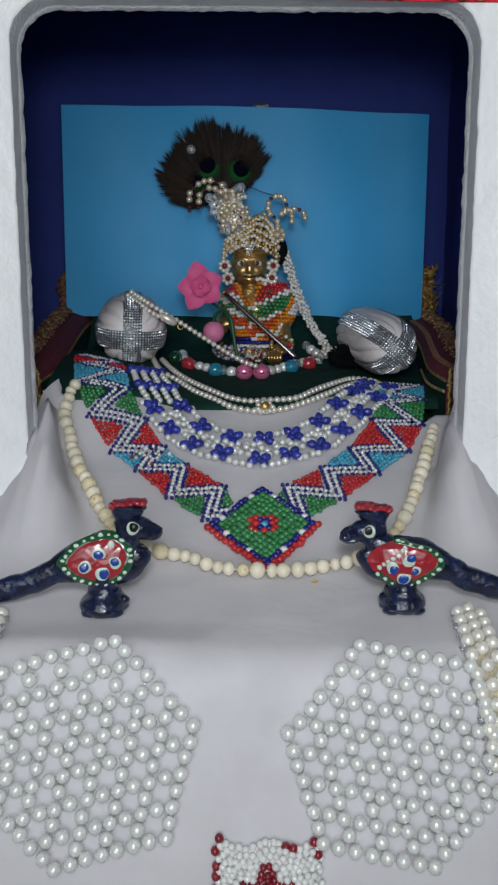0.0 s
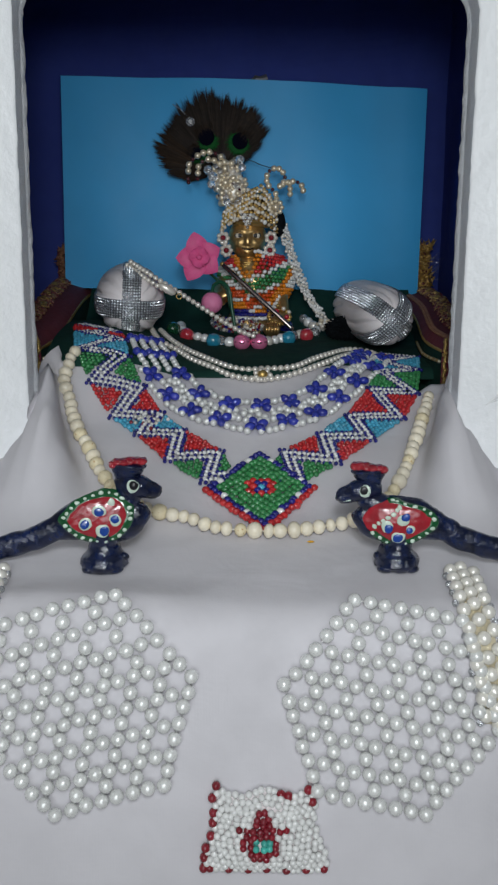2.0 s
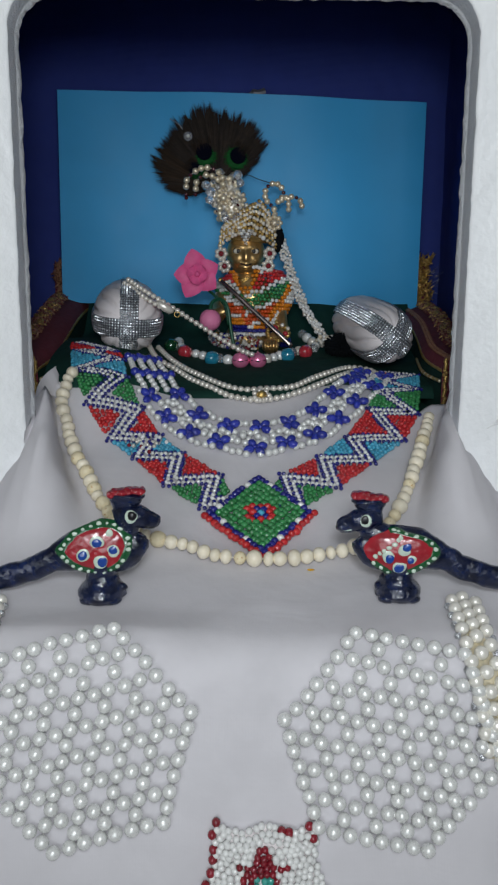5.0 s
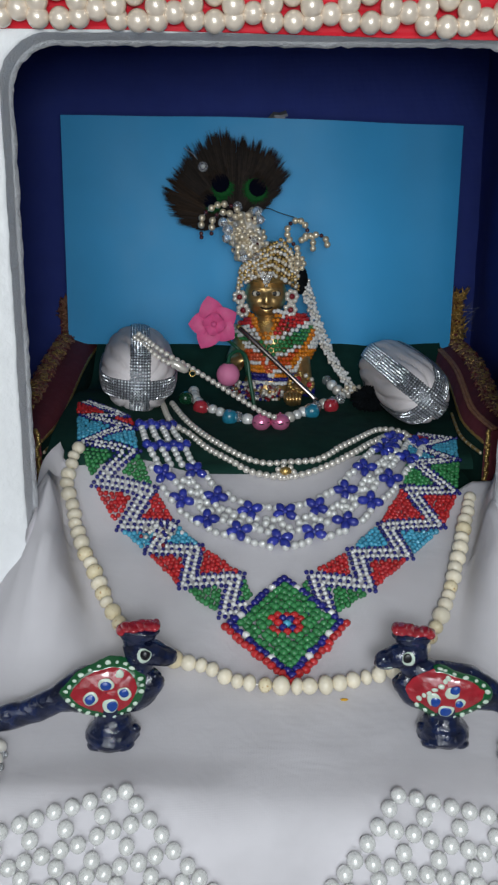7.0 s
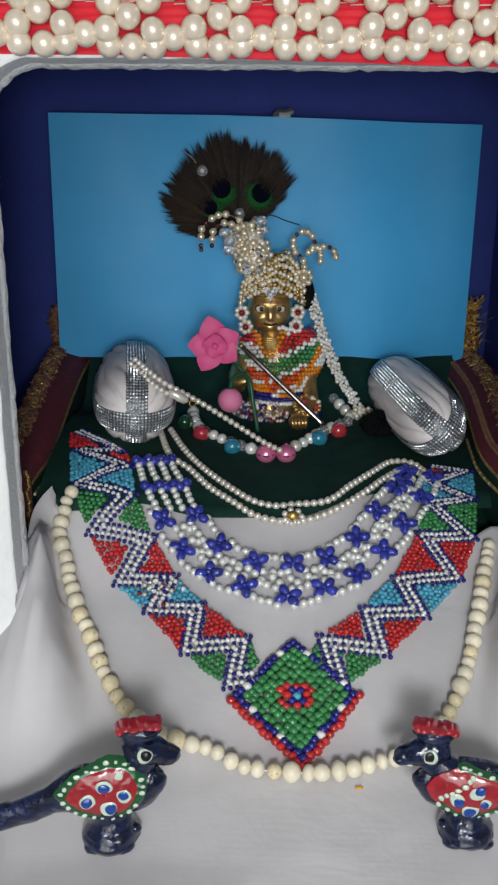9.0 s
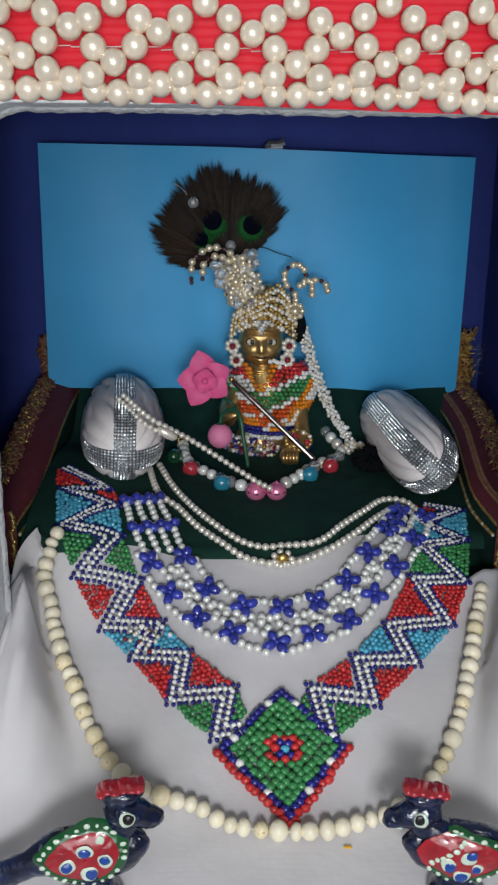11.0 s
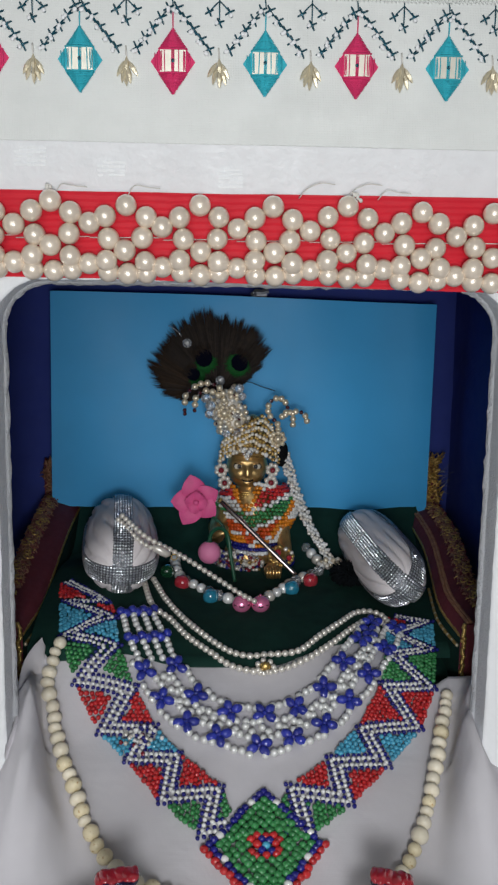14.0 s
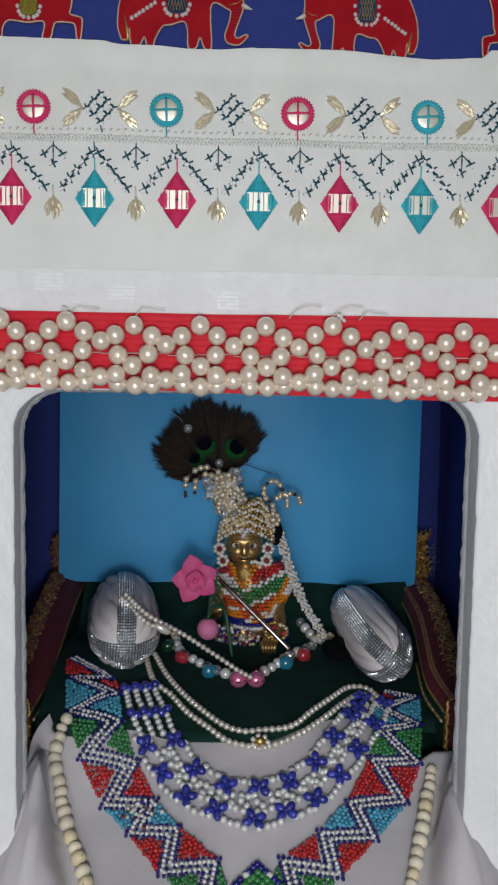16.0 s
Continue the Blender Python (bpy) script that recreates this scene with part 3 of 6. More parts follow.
def arm(side):
    inner, outer = (0.156, 0.186) if side > 0 else (-0.141, -0.171)
    ys = [0.622 + (0.858 - 0.622) * k / 60 for k in range(61)]

    def out(y):
        """How far the arm leans outwards at its back and flares at its front."""
        return side * 0.004 * smooth01((0.68 - y) / 0.06) + (0.014 * smooth01((y - 0.64) / 0.15) if side > 0 else -0.002 * smooth01((y - 0.64) / 0.15))

    rows = []
    for y in ys:
        zt = arm_top(y, side)
        i, o = inner + out(y), outer + out(y)
        n = side * 0.004
        rows.append([Vector((i, y, 0.165)), Vector((i, y, zt - 0.008)), Vector((i + n, y, zt - 0.001)), Vector((i + 2 * n, y, zt)),
                     Vector((o - n, y, zt + 0.006)), Vector((o, y, zt + 0.002)), Vector((o, y, 0.165))])
    b = Build()
    for lo, hi, m in ((0, 2, "velvet"), (1, 7, "maroon")):
        b.grid([r[lo:hi] if side > 0 else r[lo:hi][::-1] for r in rows], m)
    for r, flip in ((rows[0], side < 0), (rows[-1], side > 0)):
        b.add(list(r), [tuple(range(7))[::-1] if flip else tuple(range(7))], "maroon")
    a = part("arm", b, throne, "maroon velvet arm with gold brocade top")

    def top(y, d, lift=0.0):
        """A point on the arm's top, d metres outwards from its inner edge."""
        return Vector((inner + out(y) + side * d, y, arm_top(y, side) + 0.0006 + lift + 0.006 * smooth01((d - 0.006) / 0.020)))

    t = Build()
    strip_rows = []
    for k, y in enumerate(ys):
        saw = 0.0016 * (k % 3 - 1)
        strip_rows.append([top(y, 0.0165 + saw, 0.0008), top(y, 0.021, 0.0012), top(y, 0.0285, 0.0010), Vector((outer + out(y) + side * 0.0022, y, arm_top(y, side) - 0.010)),
                           Vector((outer + out(y) + side * 0.0020, y, 0.17))])
    t.grid([r[::side] for r in strip_rows], "zari")
    for k in range(620):
        y, d0 = random.uniform(0.624, 0.856), random.uniform(0.0155, 0.0290)
        turn, w = random.uniform(0, 3.14), random.uniform(0.0008, 0.0020)
        dy, dd = math.sin(turn) * w, math.cos(turn) * w
        m = random.choice(("gold", "zari", "zari", "zari", "maroon", "maroon"))
        t.tube([top(y - dy, d0 - dd, 0.0010), top(y, d0, 0.0019), top(y + dy, d0 + dd, 0.0010)], [0.0003, 0.0007, 0.0003], m, 5)
    for k in range(36):
        # curled gold cord on the lace
        y, d0 = 0.628 + 0.226 * k / 35, 0.0225 + 0.003 * math.sin(k * 1.3)
        t.tube([top(y + 0.0026 * math.cos(q), d0 + 0.0026 * math.sin(q), 0.0022) for q in (j * 0.9 for j in range(7))], 0.0006, "gold" if k % 3 else "zari", 5)
    part("brocade_strip", t, a, "worn gold brocade strip")
    for d, dz, m, r in ((0.0005, -0.0095, "gold", 0.0014), (0.0055, 0.0, "zari", 0.0013), (0.0078, 0.0004, "zari", 0.0013)):
        if side < 0 and m == "zari":
            continue
        c = Build()
        for k in range(170):
            y = 0.624 + (0.855 - 0.624) * k / 169
            c.ball(top(y, d, dz), (r * random.uniform(0.8, 1.3), r * 0.8, r * random.uniform(0.8, 1.2)), m, 6, 4)
        part("piping", c, a, "gold braid piping" if m == "gold" else "dull brown braid piping", kind="stuff")
    c = Build()
    for k in range(44):
        y = 0.626 + 0.100 * k / 43
        c.ball((inner + out(y) - side * 0.0008, y, arm_top(y, side) - 0.017 - 0.006 * k / 43), (0.0013, 0.0015, 0.0014), "gold" if k % 4 else "gold_leaf", 6, 4)
    part("sequin_line", c, a, "line of gold sequins on dark velvet", kind="stuff")
    c = Build()
    for k in range(46):
        z = 0.17 + (arm_top(0.622, side) - 0.17) * k / 45
        for q in (inner + side * 0.006, outer - side * 0.004):
            c.ball((q + random.uniform(-.001, .001), 0.6205, z), 0.0017, "gold", 6, 4)
    part("front_braid", c, a, "gold braid on the arm's front", kind="stuff")


arm(1)
arm(-1)
bk = Build()
rows = []
for k in range(33):
    x = -0.177 + 0.378 * k / 32
    h = 0.316 + 0.010 * math.cos((x - 0.01) * 60) + 0.05 * smooth01((0.16 - abs(x - 0.01)) / 0.1)
    rows.append([Vector((x, 0.856, 0.17)), Vector((x, 0.855, h - 0.004)), Vector((x, 0.858, h)), Vector((x, 0.862, h)), Vector((x, 0.866, h - 0.004)), Vector((x, 0.866, 0.17))])
bk.grid(rows, "maroon")
bk.add([p for p in rows[0]], [tuple(range(6))], "maroon").add([p for p in rows[-1]], [tuple(range(6))[::-1]], "maroon")
back = part("back", bk, throne, "maroon velvet back with gold edge")
for sx, m in ((0.194, "gold"), (-0.1715, "zari")):
    c = Build()
    for k in range(230 if sx > 0 else 120):
        z = random.uniform(0.272, 0.326 if sx > 0 else 0.318)
        w = (0.0095 if sx > 0 else 0.0035) * (1.0 if z < 0.30 else 0.75)
        p = Vector((sx + 0.002 * math.sin(z * 200) + random.uniform(-w, w), 0.851 + random.uniform(-.004, .003), z))
        d = Vector((random.uniform(-1, 1), random.uniform(-1, 0.2), random.uniform(-1, 1))).normalized() * random.uniform(0.003, 0.006)
        c.tube([p - d, p + d * 0.3, p + d + Vector((0, 0, 0.001))], [0.0006, 0.0009, 0.0003], m, 4)
    if sx > 0:
        for k in range(12):
            p = Vector((sx + 0.008, 0.851, random.uniform(0.285, 0.31)))
            d = Vector((random.uniform(0.006, 0.016), -0.002, random.uniform(-0.002, 0.012)))
            c.tube([p, p + d * 0.6, p + d], [0.0003, 0.0002, 0.0001], "crystal", 4)
    part("tassel", c, back, "frayed gold tinsel trimming", kind="stuff")

# ---- the sky blue card behind the statue ----
cr = []
for k in range(31):
    u = k / 30
    row = []
    for j in range(21):
        v = j / 20
        bl, br_, tl, tr = (Vector(p) for p in ((-0.1650, .8280, .278), (0.1870, .8350, .2715), (-0.1630, .8276, .4750), (0.1862, .8270, .4690)))
        p = bl.lerp(br_, u).lerp(tl.lerp(tr, u), v)
        p.y += 0.0035 * math.sin(u * 7.5 + 0.4) * (0.35 + 0.65 * v) - 0.003 * (1 - abs(2 * u - 1)) + 0.002 * smooth01((u - 0.96) / 0.04)
        p.y += 0.0011 * math.sin(u * 21 + 1.0 + 2 * v)
        p.z += 0.0008 * math.sin(u * 5)
        row.append(p)
    cr.append(row)
solid("blue_card", Build().grid(cr, "card").grid([[p + Vector((0, 0.0008, 0)) for p in r][::-1] for r in cr], "card"),
      "plain sky blue card standing behind the statue", "card")
hk = Build().tube([(0.0175, 0.8400, 0.474), (0.0215, 0.8385, 0.4775), (0.0265, 0.8390, 0.4770), (0.0325, 0.8400, 0.4790)], [0.0022, 0.0030, 0.0026, 0.0030], "paper_tape", 5, flat=0.4)
hk.box((0.019, 0.8385, 0.455), (0.031, 0.8396, 0.477), "paper_tape")
solid("silver_clip", hk, "crumpled silver foil clip behind the blue card", "clip", smooth=False)

# ---- bolsters ----
def bolster(centre, yaw, roll, size, tilt, shift, label):
    """A small stuffed bolster, its ends tied, with two bands of silver foil mesh."""
    rx, half = size
    m = Matrix.Translation(centre) @ Euler((radians(tilt), radians(roll), radians(yaw))).to_matrix().to_4x4()
    th = thing("bolster", label, "cushion", (centre[0], centre[1], centre[2] - rx), "bolsters on the seat")

    def skin(ang, s, lift=0.0):
        """ang round the axis, s from the front end (-1) to the back end (1)."""
        w = (1 - abs(s) ** 4.0) ** (1 / 2.1) if abs(s) < 1 else 0.0
        turn = ang * 6.5 + 2.6 * s + 1.6 * noise.noise(Vector((math.cos(ang), math.sin(ang), s * 2)))
        fold = 1 - 0.15 * (1 - abs(math.sin(turn))) ** 3 * smooth01((abs(s) - 0.02) / 0.35) + 0.03 * noise.noise(Vector((math.cos(ang) * 1.5, math.sin(ang) * 1.5, s * 2)))
        r = rx * w * fold
        return m @ Vector((math.sin(ang) * (r + lift * w), s * half * (1 + lift / half), math.cos(ang) * (r + lift * w)))

    b = Build()
    b.grid([[skin(2 * math.pi * j / 100, -math.cos(math.pi * k / 48)) for j in range(100)] for k in range(49)], "satin", closed=True)
    part("cushion_body", b, th, "gathered white satin")
    for phase, off in ((0.0, shift[0]), (math.pi / 2, shift[1])):
        t = Build()
        e1 = Vector((math.sin(phase), 0, math.cos(phase)))
        e2 = Vector((math.cos(phase), 0, -math.sin(phase)))
        for side in (1, -1):
            for c in range(7):
                o = off + (c - 3) * 0.0021
                qmax = math.sqrt(rx * rx - o * o)
                last = None
                for k in range(900):
                    phi = math.pi * k / 900
                    q = qmax * math.sin(phi)
                    base = max(0.0, 1 - min(1.0, math.hypot(q, o) / rx) ** 2.1) ** 0.25
                    s2 = -base if phi < math.pi / 2 else base
                    if s2 > 0.88 or (last and math.hypot(q - last[0], (s2 - last[1]) * half) < (0.0024 if last[2] else 0.0012)):
                        continue
                    first = last is None
                    last = (q, s2, True)
                    if first and side < 0:
                        continue
                    v = e1 * (q * side) + e2 * o
                    rho = max(1e-5, v.length)
                    g = Vector((v.x, 0, v.z)) / rho * (2.1 * (rho / rx) ** 1.1 / rx) + Vector((0, 1, 0)) * (4.0 * abs(s2) ** 3.0 / half * (1 if s2 > 0 else -1))
                    nrm = g.normalized()
                    p = Vector((v.x, s2 * half, v.z)) + nrm * (0.0004 if phase else -0.0001)
                    tang = (e1 * side - nrm * nrm.dot(e1 * side))
                    tang = tang.normalized() if tang.length > 0.3 else (Vector((0, 1, 0)) - nrm * nrm.y).normalized()
                    rot = Matrix((nrm.cross(tang), tang, nrm)).transposed().to_4x4()
                    tw = m @ Matrix.Translation(p) @ rot @ Euler((random.uniform(-.16, .16), random.uniform(-.14, .14), random.uniform(-.08, .08))).to_matrix().to_4x4()
                    t.box((-0.0012, -0.0014, -0.0014), (0.0012, 0.0014, 0.0001), "paper_tape", tw)
                    t.ball(tw @ Vector((0, 0, 0.0002)), (0.00098, 0.00105, 0.0008), "silver", 6, 4, tw.to_3x3())
        part("foil_band", t, th, "silver foil mesh band", smooth=False)
    return th


bolster((-0.0905, 0.734, 0.2712), 7.0, 3.0, (0.0292, 0.067), 4.0, (0.001, 0.0040), "white satin bolster tied with crossed silver foil bands")
bolster((0.1235, 0.738, 0.2605), 0.0, -52.0, (0.0252, 0.074), 8.0, (0.001, 0.0015), "white satin bolster with slanting silver foil bands")

# ---- collar of seed beads with zigzag pattern ----
collar = thing("bead_collar", "seed bead collar with zigzag bands and a green medallion", "necklace", drape(0.017, 0.53))
SEED = 0.0032
ARC_Y = [0.40 + 0.002 * k for k in range(200)]
ARC_S = [0.0]
for ya, yb in zip(ARC_Y, ARC_Y[1:]):
    ARC_S.append(ARC_S[-1] + math.hypot(yb - ya, drape(0.02, yb).z - drape(0.02, ya).z))


def unroll(p):
    return Vector((p[0], float(np.interp(p[1], ARC_Y, ARC_S))))


def roll_back(q, lift):
    return lay(q.x, float(np.interp(q.y, ARC_S, ARC_Y)), lift)


def offset_line(pts, off):
    """A bent line shifted sideways, its corners mitred."""
    out = []
    for k, p in enumerate(pts):
        d0 = (p - pts[k - 1]).normalized() if k else (pts[1] - p).normalized()
        d1 = (pts[k + 1] - p).normalized() if k + 1 < len(pts) else d0
        n0, n1 = Vector((-d0.y, d0.x)), Vector((-d1.y, d1.x))
        mit = (n0 + n1) / max(0.62, 1 + n0.dot(n1))
        out.append(p + mit * off)
    return out


def inside(p, poly, margin):
    """Is p within a triangle, at least so far from each side?"""
    for k in range(3):
        a, b = poly[k], poly[(k + 1) % 3]
        d = (b - a).normalized()
        if (p - a).dot(Vector((-d.y, d.x))) < margin[k]:
            return False
    return True


def collar_band(zig, fills):
    """A netted band: a five-line zigzag with triangles of one colour between its bends."""
    edge = [unroll(p) for p in zig]
    z = []
    for k, p in enumerate(edge):
        near = [edge[j] for j in (k - 1, k + 1) if 0 <= j < len(edge)]
        z.append(p.lerp(sum(near, Vector((0, 0))) / len(near), 0.13))
    items = []
    for off, m, r, step in ((-2, "s_blue", 0.00150, 1.12), (-1, "s_white", 0.00152, 0.96), (0, "s_blue", 0.00142, 1.45), (1, "s_white", 0.00152, 0.96), (2, "s_blue", 0.00150, 1.12)):
        line = offset_line(z, off * 0.00222)
        for a, b in zip(line, line[1:]):
            n = max(2, round((b - a).length / (SEED * step)))
            for k in range(n):
                q = a.lerp(b, (k + (0.5 if off % 2 else 0.15)) / n)
                q += Vector((random.uniform(-1, 1), random.uniform(-1, 1))) * 0.00022
                items.append((roll_back(q, 0.0017 + random.uniform(-.0003, .0004)), r * random.uniform(0.94, 1.06), m, (b.x - a.x, b.y - a.y, 0.01), 0.92))
    for k in range(len(z) - 2):
        a, b, c = z[k], z[k + 1], z[k + 2]
        if (b - a).cross(c - a) < 0:
            tri, margin = [c, b, a], [0.0056, 0.0056, -0.0050]
        else:
            tri, margin = [a, b, c], [0.0056, 0.0056, -0.0050]
        m = fills[k % len(fills)]
        mid = (a + c) / 2
        along = (c - a).normalized()
        up = (b - mid) - along * (b - mid).dot(along)
        for i in range(0, 14):
            for j in range(-9, 10):
                q = mid + up.normalized() * ((i - 1) * SEED * 0.86 - 0.0012) + along * ((j + 0.5 * (i % 2)) * SEED)
                if inside(q, tri, margin):
                    q += Vector((random.uniform(-1, 1), random.uniform(-1, 1))) * 0.00055
                    items.append((roll_back(q, 0.0016 + random.uniform(-.0003, .0006)), 0.00182 * random.uniform(0.86, 1.14), m, (along.x, along.y, random.uniform(-.2, .2)), 0.9))
    part("zigzag_band", bead_cloud(items, 8, 5), collar, "", kind="stuff")


collar_band([(-.1335, .7010), (-.0890, .6605), (-.127, .6634), (-.0841, .6443), (-.119, .621), (-.0797, .6174), (-.1042, .594), (-.0657, .5953), (-.0841, .569), (-.0516, .5723),
             (-.0646, .5518), (-.0342, .5542), (-.043, .5285), (-.0084, .5343), (-.0172, .5116), (-.0017, .5155)],
            ["s_red", "s_red", "s_cyan", "s_cyan", "s_green", "s_green", "s_red", "s_red", "s_cyan", "s_cyan", "s_red", "s_red", "s_green", "s_green"])
collar_band([(.1221, .6839), (.1539, .6759), (.1149, .6573), (.1468, .6383), (.110, .6320), (.1375, .6041), (.1024, .6043), (.1223, .5753), (.0817, .5714), (.0957, .5486),
             (.0604, .5512), (.0699, .5269), (.0343, .5345), (.0437, .5114), (.0254, .5156)],
            ["s_red", "s_cyan", "s_cyan", "s_green", "s_green", "s_red", "s_red", "s_cyan", "s_cyan", "s_red", "s_red", "s_green", "s_green"])


# a torn spot in the band where loose beads lie
items = []
for k in range(26):
    q = unroll((-0.0575 + random.gauss(0, 0.0055), 0.5635 + random.gauss(0, 0.0050)))
    items.append((roll_back(q, 0.0034 + random.uniform(0, 0.0016)), 0.00155, random.choice(("s_white", "pearl_small", "s_maroon_glass", "s_blue")), (1, random.uniform(-1, 1), 0), 0.9))
part("torn_spot", bead_cloud(items, 8, 5), collar, "loose beads at a torn spot", kind="stuff")


def medallion():
    top, right, bottom, left = Vector((.0180, .5350)), Vector((.0545, .5045)), Vector((.0194, .4655)), Vector((-.0192, .5030))
    n = 14
    items = []
    for a in range(n):
        for b in range(n):
            u, v = (a + 0.5) / n, (b + 0.5) / n
            # u runs along top to right, v from top to left
            p = top.lerp(right, u).lerp(left.lerp(bottom, u), v)
            jit = 0.0008
            q = lay(p.x + random.uniform(-jit, jit), p.y + random.uniform(-jit, jit), 0.0022 + 0.0008 * math.sin(math.pi * u) * math.sin(math.pi * v))
            low = max(a, b)
            x, y = a - b, (a - 6) + (b - 6)
            m = "s_green"
            if low >= n - 1:
                m = "s_red"
            elif low == n - 2:
                m = "s_white" if (a + b) % 5 == 0 else "s_blue"
            elif min(a, b) == 0:
                m = "s_white" if (a + b) % 7 == 3 else "s_blue"
            if abs(x) <= 3 and abs(y) <= 2:
                m = "s_red"
                if abs(x) <= 1 and abs(y) <= 1:
                    m = "s_blue"
                if x == 0 and y == 0:
                    m = "s_cyan"
            items.append((q, 0.00228 * random.uniform(0.90, 1.10), m, (1, random.uniform(-.6, .6), 0), 1.12))
            if 0 < min(a, b) and low < n - 1 and m == "s_green" and random.random() < 0.40:
                items.append((q + Vector((0.0015, 0.001, 0.0002)), 0.0014, m, (1, 0, 0), 0.9))
    return bead_cloud(items, 8, 5)


# beads of the medallion are set edge to edge in slanting rows
part("medallion", medallion(), collar, "green diamond medallion with a red and blue centre", kind="stuff")

# ---- net necklace of small pearls and blue flowers ----
net = thing("flower_net_necklace", "pearl net necklace with blue acrylic bead flowers", "necklace", drape(0.018, 0.58))


UPPER_ROW = [(-.0612, .6651), (-.0495, .6394), (-.0393, .614), (-.0245, .5945), (-.0018, .5823), (.0208, .5807), (.0415, .5855), (.0619, .5993), (.0775, .6183), (.0925, .6409), (.1055, .666)]
LOWER_ROW = [(-.0799, .6491), (-.0707, .6214), (-.0604, .6056), (-.0472, .5901), (-.0302, .5749), (-.0089, .5658), (.0165, .559), (.0382, .5644), (.059, .5735), (.0775, .5903), (.0935, .6096), (.109, .6341), (.1226, .6623)]
EXTRA_FLOWERS = [(-.0705, .6570), (-.0610, .6330), (.1010, .6520)]
pearls = []


def in_columns(q):
    p = roll_back(q, 0.0)
    return p.x < -0.036 and p.y > 0.611


for line in (UPPER_ROW, LOWER_ROW, EXTRA_FLOWERS):
    flat_row = [unroll(p) for p in line]
    for off in () if line is EXTRA_FLOWERS else (-0.0056, 0.0056):
        side_line = offset_line(flat_row, off)
        path = spline([(p.x, p.y, 0) for p in side_line], 0.0051)
        for j, q in enumerate(path):
            q = Vector((q.x, q.y))
            gap = min((q - f).length for f in flat_row)
            if gap < 0.0062 or in_columns(q):
                continue
            q += Vector((random.uniform(-.0006, .0006), random.uniform(-.0009, .0009)))
            pearls.append((roll_back(q, 0.0026), random.uniform(0.00245, 0.00275), "pearl_white", None, 1.0))
    for k, (x, y) in enumerate(line):
        if x < -0.045 and y > 0.620:
            continue
        n = drape_normal(x, y)
        c = lay(x, y, 0.0036)
        fl = part("flower", Build().ball(c + n * 0.0006, 0.0016, "petal_blue", 8, 6), net)
        t0 = (Vector((1, 0, 0)) - n * n.x).normalized()
        t1 = n.cross(t0)
        ahead = flat_row[min(k + 1, len(line) - 1)] - flat_row[max(k - 1, 0)]
        for q in range(4):
            a = math.atan2(ahead.y, ahead.x) + random.uniform(-.25, .25) + math.pi / 2 * q + 0.6
            d = (t0 * math.cos(a) + t1 * math.sin(a)).normalized()
            bead("petal", c + d * 0.0049, 0.0032, "petal_blue", fl, 8, 5, axis=d, squash=1.28)
# beads that knot the two rows together
span = [roll_flat for roll_flat in spline([(p.x, p.y, 0) for p in (unroll(a).lerp(unroll(b), 0.5) for a, b in zip(UPPER_ROW, LOWER_ROW[1:12]))], 0.0054)]
knots = [unroll(p) for p in UPPER_ROW + LOWER_ROW + EXTRA_FLOWERS]
for k, q in enumerate(span):
    q = Vector((q.x, q.y)) + Vector((0.0006 if k % 2 else -0.0006, 0.0018 if k % 2 else -0.0018))
    if min((q - f).length for f in knots) > 0.0070 and not in_columns(q):
        pearls.append((roll_back(q, 0.0026), 0.00262, "pearl_white", None, 1.0))
bars = [[unroll(p) for p in pair] for pair in (((-.0805, .6500), (-.0605, .6660)), ((-.0725, .6250), (-.0490, .6400)), ((-.0630, .6090), (-.0400, .6180)))]
for (a0, a1), (b0, b1), n in ((bars[0], bars[1], 5), (bars[1], bars[2], 4)):
    for j in range(4):
        for k in range(n):
            q = a0.lerp(a1, j / 3).lerp(b0.lerp(b1, j / 3), (k + 0.8) / (n + 0.6)) + Vector((random.uniform(-.0004, .0004), 0))
            pearls.append((roll_back(q, 0.0027), 0.00255, "pearl_white", None, 1.0))
for a0, a1 in bars[:2]:
    bar = part("bar", Build(), net, "bar of blue acrylic beads")
    for k in range(7):
        bead("bar_bead", roll_back(a0.lerp(a1, (k - 0.3) / 5.4) + Vector((0, 0.0018 * (-1) ** k)), 0.0036), 0.0037, "petal_blue", bar, 7, 5)
part("beadwork", bead_cloud(pearls, 10, 7), net, "strung small white pearls", kind="stuff")


# ---- strings of pearls ----
def string_of(name, ctrl, step, r, m, label, kindname="pearl", seg=10, lift=None, jitter=0.0, squash=1.0, parent=None, size=0.06):
    pts = spline(ctrl, step)
    th = parent or thing(name, label, "necklace", pts[len(pts) // 2] - Vector((0, 0, r)))
    for k, p in enumerate(pts):
        d = pts[min(k + 1, len(pts) - 1)] - pts[max(0, k - 1)]
        rr = r * random.uniform(1 - size, 1 + size)
        bead(kindname, p + Vector((random.uniform(-1, 1), random.uniform(-1, 1), 0)) * jitter, rr, m, th, seg, max(6, seg - 4), axis=d, squash=squash)
    b = Build().tube(pts, 0.0003, "thread_cream", 4)
    part("thread", b, th)
    return th


